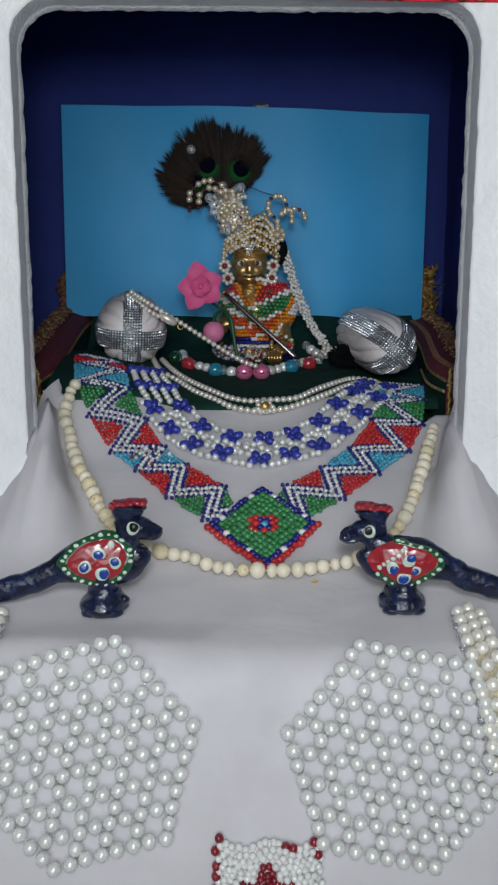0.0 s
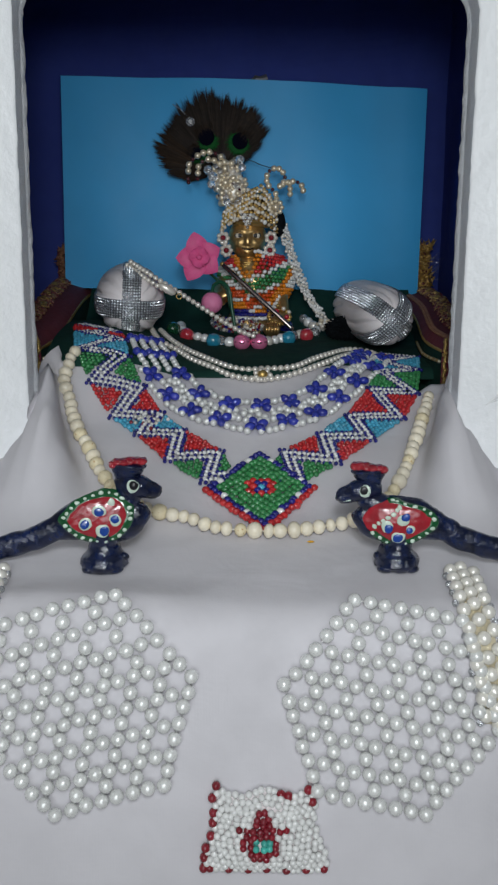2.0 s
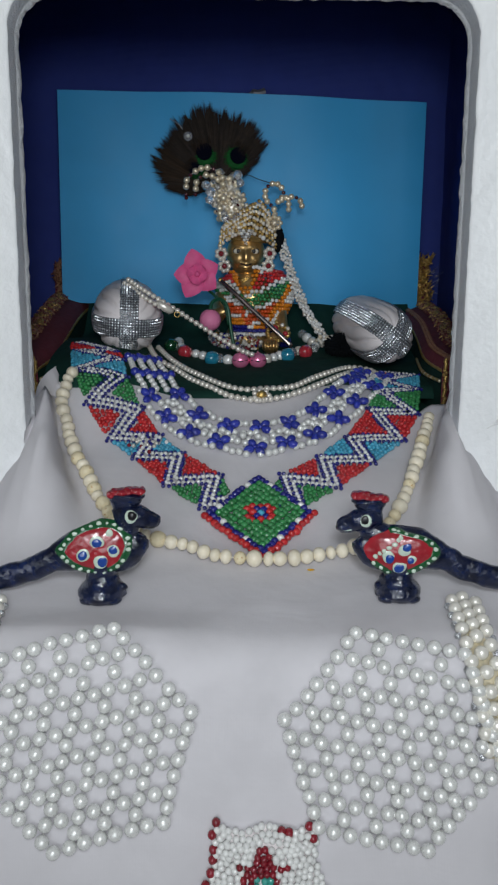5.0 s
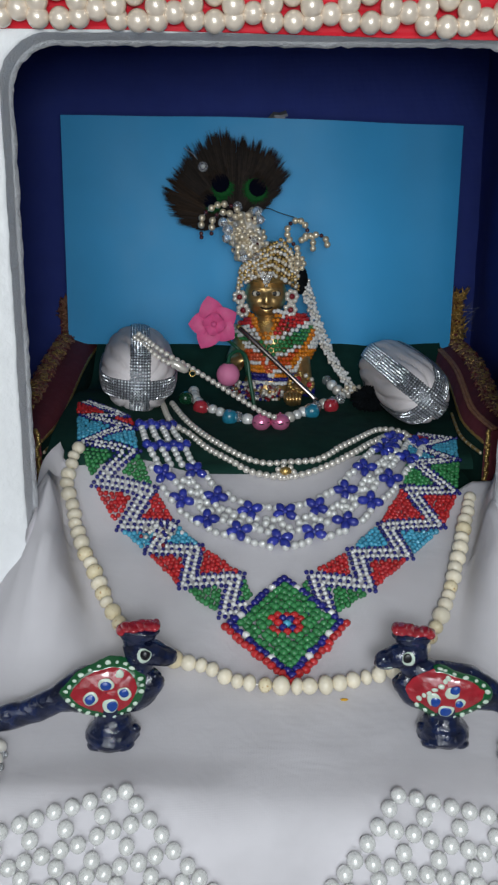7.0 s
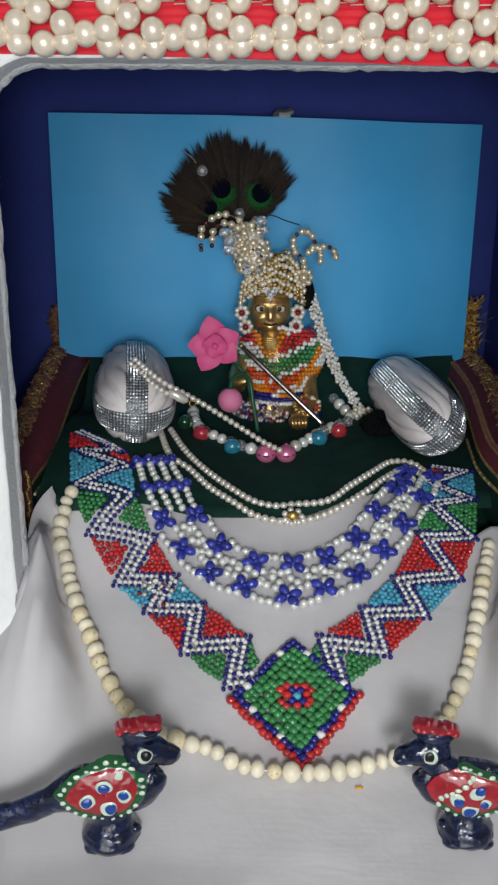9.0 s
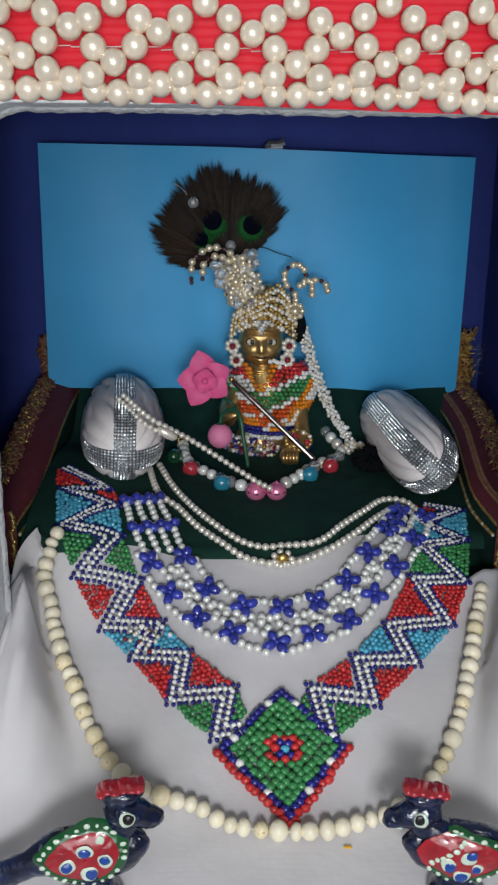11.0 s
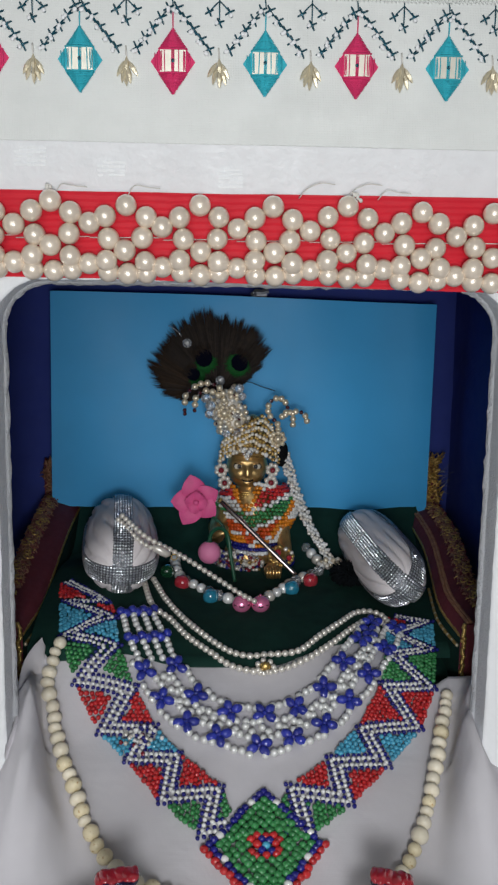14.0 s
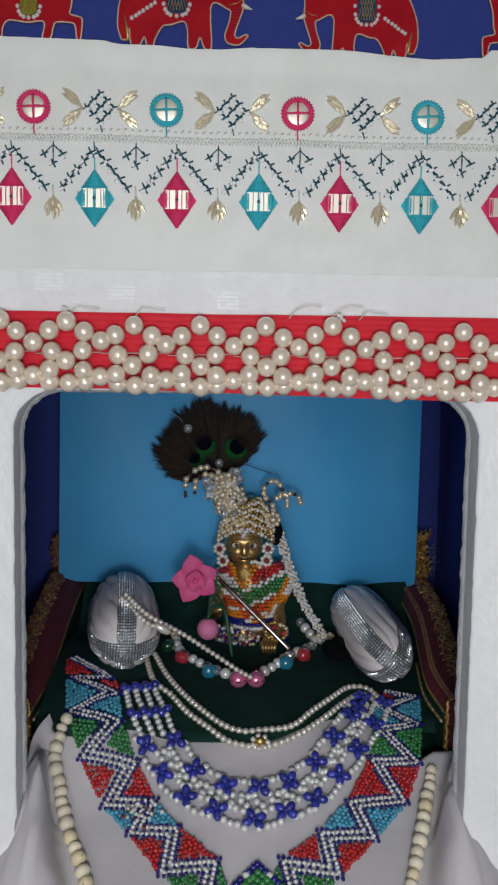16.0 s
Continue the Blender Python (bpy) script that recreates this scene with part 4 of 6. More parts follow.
pn = string_of("pearl_necklace", [lay(x, y, .0026) for x, y in ((-.0634, .7208), (-.0524, .6942), (-.0384, .6706), (-.0231, .6495), (-.0043, .6295), (.0101, .6236), (.0229, .6246),
               (.0462, .6284), (.0637, .6455), (.0815, .6634), (.0971, .6812), (.1129, .6829), (.1197, .6672))], 0.0050, 0.0026, "pearl_small", "double string of small ivory pearls with a pendant", size=0.03)
string_of("", [lay(x, y, .0026) for x, y in ((-.0711, .7139), (-.0609, .6759), (-.0465, .663), (-.0323, .6442), (-.0153, .6268), (-.0026, .6162), (.0098, .6119), (.0222, .6105), (.0385, .6143),
          (.0556, .6235), (.0742, .6394), (.0902, .6569), (.1067, .6721), (.1173, .6612))], 0.0050, 0.0026, "pearl_small", "", parent=pn, size=0.03)
pc = lay(0.0225, 0.6125, 0.005)
pend = part("pendant", Build().ball(pc, (0.0042, 0.0026, 0.0040), "gold", 6, 4), pn, "small gold pendant")
for k in range(7):
    a = 2 * math.pi * k / 7
    bead("pendant_pearl", pc + Vector((0.0056 * math.cos(a), 0.004 * math.sin(a), 0.003 * math.sin(a))), 0.0021, "pearl_small", pend, 10, 6)

# string from the bolster to the bells
pl = string_of("pearl_strand", [(-.0850, .7000, .3010), (-.0660, .6820, .2900), (-.0457, .6850, .2775), (-.0344, .6880, .2700), (-.0099, .6860, .2545), (.0065, .6800, .2455), (.0178, .672, .2420)],
               0.0046, 0.0023, "pearl_small", "string of small pearls looped from the bolster", size=0.03)
string_of("", [(-.0880, .6980, .2985), (-.0690, .6790, .2865), (-.0520, .6800, .2765)], 0.0043, 0.0021, "pearl_small", "", parent=pl, size=0.03)
part("drop_pearl", Build().tube([(-.0600, .678, .2835), (-.0570, .678, .2815), (-.0530, .679, .279), (-.0490, .680, .2765), (-.0470, .681, .2755)],
     [0.0012, 0.0028, 0.0036, 0.0030, 0.0010], "pearl_small", 10), pl, "long drop pearl")
part("clasp", Build().tube([(-.0440 + .0022 * math.cos(a), .682, .2735 + .0022 * math.sin(a)) for a in (k * math.pi / 6 for k in range(13))], 0.0004, "gold", 5), pl, "gold ring clasp")
# bells and coloured drops
bells = thing("bell_necklace", "pearl string with pink bells and coloured glass drops", "necklace", drape(0.015, 0.684))
ring = spline([drape(-.048, .770, .004), drape(-.0440, .745, .004), drape(-.0300, .726, .004), drape(-.0100, .705, .004), drape(.0150, .692, .004), drape(.0330, .707, .004),
               drape(.0550, .736, .004), drape(.0780, .760, .004), drape(.0680, .790, .004)], 0.0098)
for k, p in enumerate(ring):
    if abs(p.x - 0.015) > 0.008 or p.y > 0.72:
        bead("pearl", p, random.choice((0.0047, 0.0049, 0.0042)), random.choice(("pearl_white", "pearl_small", "crystal")), bells, 12, 8)
part("thread", Build().tube(ring, 0.0003, "thread_cream", 4), bells)
for x in (0.0078, 0.0222):
    p = drape(x, 0.683, 0.0070)
    bl_ = Build().ball(p, (0.0074, 0.0066, 0.0066), "pink_metal", 16, 12)
    bl_.tube([p + Vector((-.0058, -.0040, 0.0005)), p + Vector((0, -.0067, -0.0004)), p + Vector((.0058, -.0040, 0.0006))], 0.0006, "black", 5)
    bl_.ball(p + Vector((0, 0.002, 0.006)), 0.0013, "pink_metal", 8, 6)
    part("bell", bl_, bells, "shiny pink jingle bell")
for x, y, m in ((-.0395, .727, "drop_red"), (-.0165, .703, "drop_blue"), (.0490, .719, "drop_blue"), (.0655, .735, "drop_red"), (-.0535, .7435, "drop_green"), (0.0500, 0.772, "s_blue")):
    p = drape(x, y, 0.0050)
    tip = Vector((random.uniform(-.4, .4), -1, -0.1)).normalized()
    part("glass_drop", Build().tube([p - tip * 0.0062, p - tip * 0.0045, p - tip * 0.001, p + tip * 0.0028, p + tip * 0.0058, p + tip * 0.0070],
                                    [0.0012, 0.0034, 0.0058, 0.0066, 0.0048, 0.0016], m, 12, up=(0, 0.2, 1)), bells, "coloured glass drop")


# ---- string of bone beads round the collar ----
bone = thing("bone_bead_string", "long string of uneven cream bone beads on the cloth", "necklace", drape(0.022, 0.4633))
cur = spline([lay(x, y, 0.0046) for x, y in ((-.1165, .6170), (-.1195, .6080), (-.1218, .5938), (-.1175, .5831), (-.1093, .5608), (-.095, .5332), (-.0818, .5105), (-.0662, .4929), (-.045, .4815),
              (-.0277, .477), (-.0121, .4678), (.0045, .4643), (.0224, .4633), (.0421, .4654), (.0579, .4689), (.0761, .4758), (.0952, .491), (.1112, .516), (.1211, .5377), (.1341, .5696),
              (.1440, .5960), (.1462, .6020))], 0.001)
k = 0
while k < len(cur) - 2:
    r = random.choice((0.0041, 0.0045, 0.0049, 0.0052))
    sq = random.uniform(0.70, 1.0)
    k2 = min(len(cur) - 1, k + max(1, round(r * sq * 1.0 / 0.001)))
    d = (cur[min(k2 + 2, len(cur) - 1)] - cur[max(0, k2 - 2)]).normalized()
    d = (d + Vector((random.uniform(-.15, .15), random.uniform(-.15, .15), random.uniform(-.1, .1)))).normalized()
    bead("bead", cur[k2] + Vector((random.uniform(-1, 1), random.uniform(-1, 1), 0)) * 0.0005, r, "bone_tan" if random.random() < 0.24 else "bone", bone, 14, 10, axis=d, squash=sq)
    k = k2 + max(1, round(r * sq * 1.0 / 0.001))
part("thread", Build().tube(cur[::3], 0.0005, "thread_cream", 5), bone)


# ---- hexagon mats of white pearls on the hanging cloth ----
def hexagon_mat(cx, cz, rot, label):
    s0 = cloth_arc(cx, cz)
    th = thing("pearl_mat", label, "bead mat", cloth_point(cx, s0 + 0.055), "pearl mats on the hanging cloth")
    R, d = 7, 0.0552 / 7
    ring_pts = {}
    for q in range(-R, R + 1):
        for r in range(-R, R + 1):
            if abs(q + r) > R or (q % 2 == 0 and r % 2 == 0):
                continue
            a0 = rot + math.pi / 6
            e1 = Vector((math.cos(a0), math.sin(a0)))
            e2 = Vector((math.cos(a0 + math.pi / 3), math.sin(a0 + math.pi / 3)))
            j = 0.0005
            uv = (e1 * q + e2 * r) * d + Vector((random.uniform(-j, j), random.uniform(-j, j)))
            x, s = cx + uv.x, s0 - uv.y
            nrm = (cloth_point(x + 0.002, s) - cloth_point(x - 0.002, s)).cross(cloth_point(x, s - 0.003) - cloth_point(x, s + 0.003)).normalized()
            p = cloth_point(x, s) + nrm * (0.0038 + random.uniform(-.0002, .0004))
            bead("pearl", p, 0.00362 * random.uniform(0.97, 1.03), "pearl_white", th, 16, 11)
            ring_pts[q, r] = p
    wires = Build()
    for (q, r), p in ring_pts.items():
        for dq, dr in ((1, 0), (0, 1), (1, -1)):
            if (q + dq, r + dr) in ring_pts:
                wires.tube([p, ring_pts[q + dq, r + dr]], 0.00016, "pearl_white", 3, caps=False)
    part("thread", wires, th, "clear nylon threads", kind="stuff")


def cloth_arc(x, z):
    """How far down the cloth's fall a height lies."""
    lo, hi = 0.282, 0.56
    for _ in range(24):
        s = (lo + hi) / 2
        if cloth_point(x, s).z > z:
            lo = s
        else:
            hi = s
    return lo


def cloth_front(x, z):
    """The y of the hanging cloth at a height."""
    return cloth_point(x, cloth_arc(x, z)).y


hexagon_mat(-0.0738, 0.0787, -0.2466, "hexagonal mat woven of white pearls with open rings")
hexagon_mat(0.0800, 0.0765, 0.305, "hexagonal mat woven of white pearls hanging slightly turned")


def pearl_strip(sx, x0):
    path = spline([cloth_point(x0 + sx * dx, s) for dx, s in ((.0012, .244), (0, .266), (-.0005, .282), (.0018, .297), (.005, .313), (.0095, .341))], 0.0043)
    th = thing("pearl_strip", "narrow band woven of cream pearls over the ledge edge", "bead band", path[0] - Vector((0, 0, .003)), "pearl bands at the ledge")
    across = Vector((1, 0.0, 0.10 * -sx))
    rows = []
    for k, p in enumerate(path):
        t = (path[min(k + 1, len(path) - 1)] - path[max(0, k - 1)]).normalized()
        n = across.cross(t).normalized()
        if n.y > 0:
            n = -n
        offs = (-0.0064, 0.0064) if k % 2 else (0.0,)
        for o in offs:
            bead("pearl", p + across * o + n * 0.0036, 0.0037, "pearl_strip", th, 14, 10)
        if k % 2:
            for o in (-0.0092, 0.0092):
                bead("edge_pearl", p + across * o + n * 0.0022 + t * 0.0043, 0.0020, "crystal", th, 10, 7)
        rows.append([p - across * 0.007 + n * 0.001, p + across * 0.007 + n * 0.001])
    part("backing", Build().grid(rows, "gold_leaf").grid([[q - Vector((0, 0, 0.0008)) for q in r][::-1] for r in rows], "gold_leaf"), th, "dull gold ribbon backing")


pearl_strip(1, 0.1252)
pearl_strip(-1, -0.1300)

# ---- small beaded pouch ----
pouch = thing("beaded_pouch", "small white seed bead pouch with a red motif", "pouch", (0.016, front_y(-0.008), -0.010))
rows_b = 15
items = []
shell = []
for r in range(rows_b):
    v = r / (rows_b - 1)
    z = -0.0015 + 0.0385 * v
    cxp = 0.0166 - 0.0012 * v
    halfw = 0.0300 - 0.0075 * v + 0.0012 * math.sin(v * 9)
    cols = round(2 * halfw / 0.0032)
    row = []
    for c in range(cols + 1):
        u = -1 + 2 * c / cols
        bulge = 0.0065 * (1 - abs(u) ** 2.5) * (1 - abs(2 * v - 1) ** 3) + 0.0028
        x = cxp + halfw * u + (0.0008 if r % 2 else -0.0006)
        zz = z - 0.0030 * (1 - u * u) * v ** 4 + random.uniform(-.0004, .0004)
        if v > 0.85:
            zz += 0.0018 * math.sin(u * 5 + 1.2)
        p = Vector((x + random.uniform(-.0004, .0004), cloth_front(x, zz) - bulge + random.uniform(-.0005, .0005), zz + random.uniform(-.0003, .0003)))
        m = "s_white"
        fx, fz = (x - 0.0150) / 0.0105, (v - 0.50) / 0.30
        if -1 <= fz <= 1:
            wide = float(np.interp(fz, (-1, -0.65, -0.3, 0.0, 0.4, 0.8, 1.0), (0.35, 0.90, 1.0, 0.75, 0.52, 0.38, 0.15)))
            if abs(fx) < wide:
                m = "s_maroon_glass"
                if abs(fx) < 0.40 and -0.58 < fz < -0.12:
                    m = "s_turquoise"
            elif abs(fx) < 1.30 and 0.16 < fz < 0.38:
                m = "s_maroon_glass"
        edge = (c == 0 and r % 2 == 0) or (r == 0 and c % 3 == 1) or (c == cols and r in (0, 12, 14)) or (r == rows_b - 1 and c in (cols - 3, cols - 4))
        big = 1.0
        if edge:
            m, big = "s_maroon_glass", 1.3
        items.append((p, 0.00200 * big, m, (1, 0, 0.2), 0.9))
        row.append(p + Vector((0, 0.0016, 0)))
    shell.append([row[round(j / 12 * (len(row) - 1))] for j in range(13)])
part("beadwork", bead_cloud(items), pouch, "white, dark red and turquoise seed beads", kind="stuff")
part("inner_cloth", Build().grid(shell, "satin"), pouch)


# ---- painted clay birds ----
def clay_bird(foot, sgn, turn, label, nod=(0.0, 0.0), sloppy=False):
    """One mesh: a lacquered bird figure that faces along sgn x; sloppy: its wing painted in a hurry."""
    b = Build()
    mm = 0.001

    def P(x, y, z):
        k = smooth01((z - 40) / 12)
        v = Matrix.Rotation(radians(turn), 3, "Z") @ Vector((sgn * (x + nod[0] * k) * mm * 0.80, y * mm * 0.85, (z + nod[1] * k) * mm * 0.88))
        return Vector(foot) + v

    rot = Matrix.Rotation(radians(turn), 3, "Z") @ Matrix.Diagonal((sgn, 1, 1))

    def blob(c, r, m, seg=16, rings=10):
        b.ball(P(*c), tuple(k * mm * 0.84 for k in r), m, seg, rings, rot)

    def flow(pts, radii, flat=1.0, up=(0, -1, 0.05), m="bird_navy"):
        """A tube with its bends and its girth eased between the given rings."""
        fine, girth = [], []
        ends = [tuple(2 * q - w for q, w in zip(pts[0], pts[1]))] + list(pts) + [tuple(2 * q - w for q, w in zip(pts[-1], pts[-2]))]
        for k in range(1, len(ends) - 2):
            p0, p1, p2, p3 = (Vector(q) for q in ends[k - 1:k + 3])
            for j in range(5):
                t = j / 5
                fine.append(P(*(0.5 * (2 * p1 + (p2 - p0) * t + (2 * p0 - 5 * p1 + 4 * p2 - p3) * t * t + (3 * p1 - p0 - 3 * p2 + p3) * t ** 3))))
                girth.append((radii[k - 1] + (radii[k] - radii[k - 1]) * smooth01(t)) * mm * 0.84)
        b.tube(fine + [P(*pts[-1])], girth + [radii[-1] * mm * 0.84], m, 34, flat=flat, up=up)

    # foot and waist
    flow([(0, 0, 0.3), (0, 0, 1.8), (0, 0, 5), (0.5, 0, 9), (0.5, 0, 13.5), (0, 0, 18), (0, 0, 26)], (9.0, 13.2, 15.6, 14.6, 11.5, 9.6, 11))
    blob((13, -3, 9.5), (4.2, 3.6, 3.0), "bird_navy")
    blob((-9, -7, 3.2), (6, 5, 3.4), "bird_navy")
    blob((7, -8, 3.2), (7, 5, 3.6), "bird_navy")
    # tail, back and breast
    flow([(-118, 3, 7), (-100, 3, 10), (-70, 2, 15), (-48, 1, 21), (-34, 0, 27), (-22, 0, 31), (-10, 0, 34), (4, 0, 34), (14, 0, 34), (21, 0, 38), (23, 0, 44)],
         (2, 7.0, 8.0, 8.2, 8.4, 11.5, 14.5, 16, 15.5, 12.0, 8), 0.54, (0, -1, 0.02))
    # neck, head and beak
    flow([(8, 0, 34), (14, 0, 41), (16.5, 0, 48), (17.5, 0, 55), (17.5, 0, 61)], (14, 10.6, 8.6, 8.2, 6), 0.74, (0, -1, 0.1))
    flow([(9, 0, 55), (17, 0, 56), (25, 0, 55), (32, 0, 52.5), (37.5, 0, 50.5), (39.8, 0, 49.5)], (4.5, 8.6, 7.8, 6.0, 4.4, 1.6), 0.9, (0, -1, 0.1))
    # crest: a flared cup with a lumpy red top
    flow([(17.5, 0, 58), (17.2, 0, 62), (17.3, 0, 66), (17.5, 0, 69)], (7.4, 8.4, 10.8, 12.6), 0.6, (0, -1, 0.1))
    for k, (x, z, r) in enumerate(((7.5, 69.5, 3.6), (11, 70.4, 4.4), (15, 70.8, 4.8), (19.5, 71.2, 4.8), (24, 71.6, 4.4), (27.5, 71.2, 3.2))):
        blob((x, -1 + (k % 2), z), (r, 6.4, 2.4), "bird_red")

    def leaf(t):
        a = 2 * math.pi * t
        c, q = math.cos(a), math.sin(a)
        if sloppy:
            return 0.5 + 26.0 * math.copysign(abs(c) ** 1.35, c), 35.0 + 17.0 * math.copysign(abs(q) ** 1.2, q)
        return -2 + 23.5 * c - (3.0 if c < 0 else 0) * (1 - abs(q)), 36.6 + 16.6 * q * (1 - 0.32 * max(0, -c) ** 1.5) + 1.5 * c

    def flank(x, z, lift):
        cx, cz = x + 2, z - 34
        return P(x, -10.4 * math.sqrt(max(0.02, 1 - (cx / 34) ** 2 - (cz / 19.5) ** 2)) - lift, z)

    centre = (0.5, 35.0) if sloppy else (-2, 36.6)

    def on_leaf(t, f):
        x, z = leaf(t)
        return centre[0] + (x - centre[0]) * f, centre[1] + (z - centre[1]) * f

    n = 72
    wing = [[flank(*on_leaf(k / n, f), 0.9) for k in range(n)] for f in (0.02, 0.2, 0.4, 0.6, 0.74, 0.83 if not sloppy else 0.95)]
    b.grid(wing if sgn > 0 else [r[::-1] for r in wing], "bird_red", closed=True)
    lo, hi = (0, n + 1) if not sloppy else (15, 66)
    rim = [[flank(*on_leaf((k % n) / n, f), l) for k in range(lo, hi)] for f, l in ((0.80, 0.95), (0.84, 1.25), (0.98, 1.15), (1.04, 0.2))]
    b.grid(rim if sgn > 0 else [r[::-1] for r in rim], "bird_green")
    flat_turn = Matrix.Rotation(radians(turn), 3, "Z")

    def dot(x, z, r, m, lift=1.2, wide=1.0):
        b.ball(flank(x, z, lift), (r * wide * mm, 0.0006, r * mm), m, 14, 8, flat_turn)

    for k in range(26):
        t = (k + 0.3) / 26
        if (k * 7) % 11 == 3 or (sloppy and not 0.24 < t < 0.92):
            continue
        dot(*on_leaf(t, 0.93), 0.95 + 0.22 * math.sin(k * 2.3), "bird_white", 1.3, 1.25)
    if sloppy:
        for k in range(7):
            dot(17.0 - 3.1 * k, 30.5 + 2.3 * k + (1.0 if k > 4 else 0.0), 1.25, "bird_white", 1.3, 1.1)
        for x, z, r, dx, dz in ((8.0, 31.5, 3.4, -1.0, -1.2), (-2.0, 36.0, 3.4, -1.6, 1.9), (-7.0, 29.5, 2.7, 0.8, -0.3), (0.5, 25.0, 3.5, 0.3, -0.6)):
            dot(x, z, r, "bird_white", 1.0)
            dot(x + dx, z + dz, r * 0.72, "bird_blue", 1.5)
    else:
        for x, z, r, dx, dz in ((-11, 33, 4.0, -0.5, -0.1), (-1.5, 41.0, 4.3, 0.1, -0.1), (8.8, 35.2, 4.2, 0.0, 0.6), (0, 28.5, 4.3, 1.1, -0.2)):
            dot(x, z, r * 0.88, "bird_white", 1.0)
            dot(x + dx, z + dz, r * 0.60, "bird_blue", 1.6)
        dot(6.0, 46.5, 2.4, "bird_white", 1.2, 0.8)
    # eye and beak line
    b.ball(P(20.0, -6.6, 56.3), (0.0037, 0.0013, 0.0036), "bird_white", 18, 8, flat_turn)
    b.ball(P(21.0, -7.6, 57.0), (0.0025, 0.0010, 0.0025), "black", 14, 8, flat_turn)
    b.tube([P(30, -5.2, 50.0), P(35, -3.6, 48.8), P(38.5, -1.6, 48.6)], 0.0005, "bird_white" if sloppy else "black", 5)
    for k, v in enumerate(b.v):
        b.v[k] = v + Vector((noise.noise(v * 100), noise.noise(v * 100 + Vector((7, 0, 0))) * 0.6, noise.noise(v * 100 + Vector((0, 9, 0))))) * 0.0009 + Vector((noise.noise(v * 300), noise.noise(v * 300 + Vector((5, 0, 3))), noise.noise(v * 300 + Vector((3, 3, 0))))) * 0.0005
    return solid("clay_bird", b, label, "bird figure", group="painted clay birds on the ledge")


clay_bird((-0.0720, 0.4345, 0.1272), 1, 4, "lacquered navy clay bird with red spotted wing, on cloth", (0.6, -0.6))
clay_bird((0.0925, 0.4345, 0.1272), -1, -6, "lacquered navy clay bird with red crest and dotted wing", (4.2, -3.8), True)

# a fallen petal on the cloth
solid("petal_scrap", Build().ball(drape(0.046, 0.4575, 0.0008), (0.0022, 0.0010, 0.0006), "yellow", 8, 5), "tiny yellow flower petal scrap on the cloth", "petal")

spot = cloth_point(0.1395, cloth_arc(0.1395, -0.024))
solid("petal_scrap", Build().ball(spot + Vector((0, -0.002, 0)), (0.0045, 0.0020, 0.0035), "yellow", 12, 8), "orange marigold petal scrap on the hanging cloth", "petal")

# ---- the brass statue, one plain mesh ----
st = Build()
SY = 0.788
st.tube([(0.018, SY, 0.232), (0.018, SY, 0.242), (0.019, SY, 0.262), (0.020, SY, 0.284), (0.019, SY, 0.296), (0.0155, SY, 0.303), (0.0138, SY, 0.312)],
        [0.030, 0.027, 0.018, 0.021, 0.020, 0.011, 0.009], "brass", 20, flat=0.7, up=(0, -1, 0))
FACE = ((0.0, -0.0015, 0.0019, 0.0042, 0.0030), (0.0, -0.0046, 0.0030, 0.0016, 0.0016), (0.0085, -0.0050, 0.0042, 0.0040, 0.0016), (-0.0085, -0.0050, 0.0042, 0.0040, 0.0016),
        (0.0074, 0.0026, 0.0034, 0.0026, -0.0016), (-0.0074, 0.0026, 0.0034, 0.0026, -0.0016), (0.0062, 0.0066, 0.0040, 0.0013, 0.0008), (-0.0062, 0.0066, 0.0040, 0.0013, 0.0008),
        (0.0, -0.0082, 0.0050, 0.0011, 0.0020), (0.0, -0.0114, 0.0040, 0.0012, 0.0021), (0.0, -0.0098, 0.0044, 0.0006, -0.0012), (0.0, -0.0148, 0.0038, 0.0022, 0.0013))
head = []
for i in range(61):
    th = math.pi * i / 60
    row = []
    for j in range(72):
        ph = 2 * math.pi * j / 72
        d = Vector((math.sin(th) * math.sin(ph), -math.sin(th) * math.cos(ph), math.cos(th)))
        p = Vector((0.0182 * d.x * (1 - 0.16 * max(0.0, -d.z)), 0.0150 * d.y, 0.0190 * d.z))
        if d.y < 0:
            p += d * sum(k * math.exp(-((p.x - u) / a) ** 2 - ((p.z - w) / c) ** 2) for u, w, a, c, k in FACE) * smooth01(-d.y * 2)
        row.append(p + Vector((0.0138, SY - 0.001, 0.3245)))
    head.append(row)
st.grid(head, "brass", closed=True)
st.tube([(0.0090, SY - 0.0150, 0.3158), (0.0112, SY - 0.0166, 0.3148), (0.0138, SY - 0.0172, 0.3144), (0.0164, SY - 0.0166, 0.3148), (0.0186, SY - 0.0150, 0.3158)], 0.0006, "black", 6)
for sx in (-1, 1):
    x = 0.0138 + sx * 0.0074
    st.ball((x, SY - 0.0119, 0.3271), (0.0049, 0.0022, 0.0036), "black", 14, 8)
    st.ball((x, SY - 0.0124, 0.3271), (0.0043, 0.0023, 0.0030), "eye_white", 14, 8)
    st.ball((x - sx * 0.0003, SY - 0.0142, 0.3271), (0.0019, 0.0009, 0.0021), "black", 10, 6)
    st.tube([(x - sx * 0.0040, SY - 0.0135, 0.3262), (x - sx * 0.0020, SY - 0.0143, 0.3290), (x + sx * 0.0010, SY - 0.0140, 0.3296), (x + sx * 0.0042, SY - 0.0120, 0.3276)], 0.0005, "brass", 6)
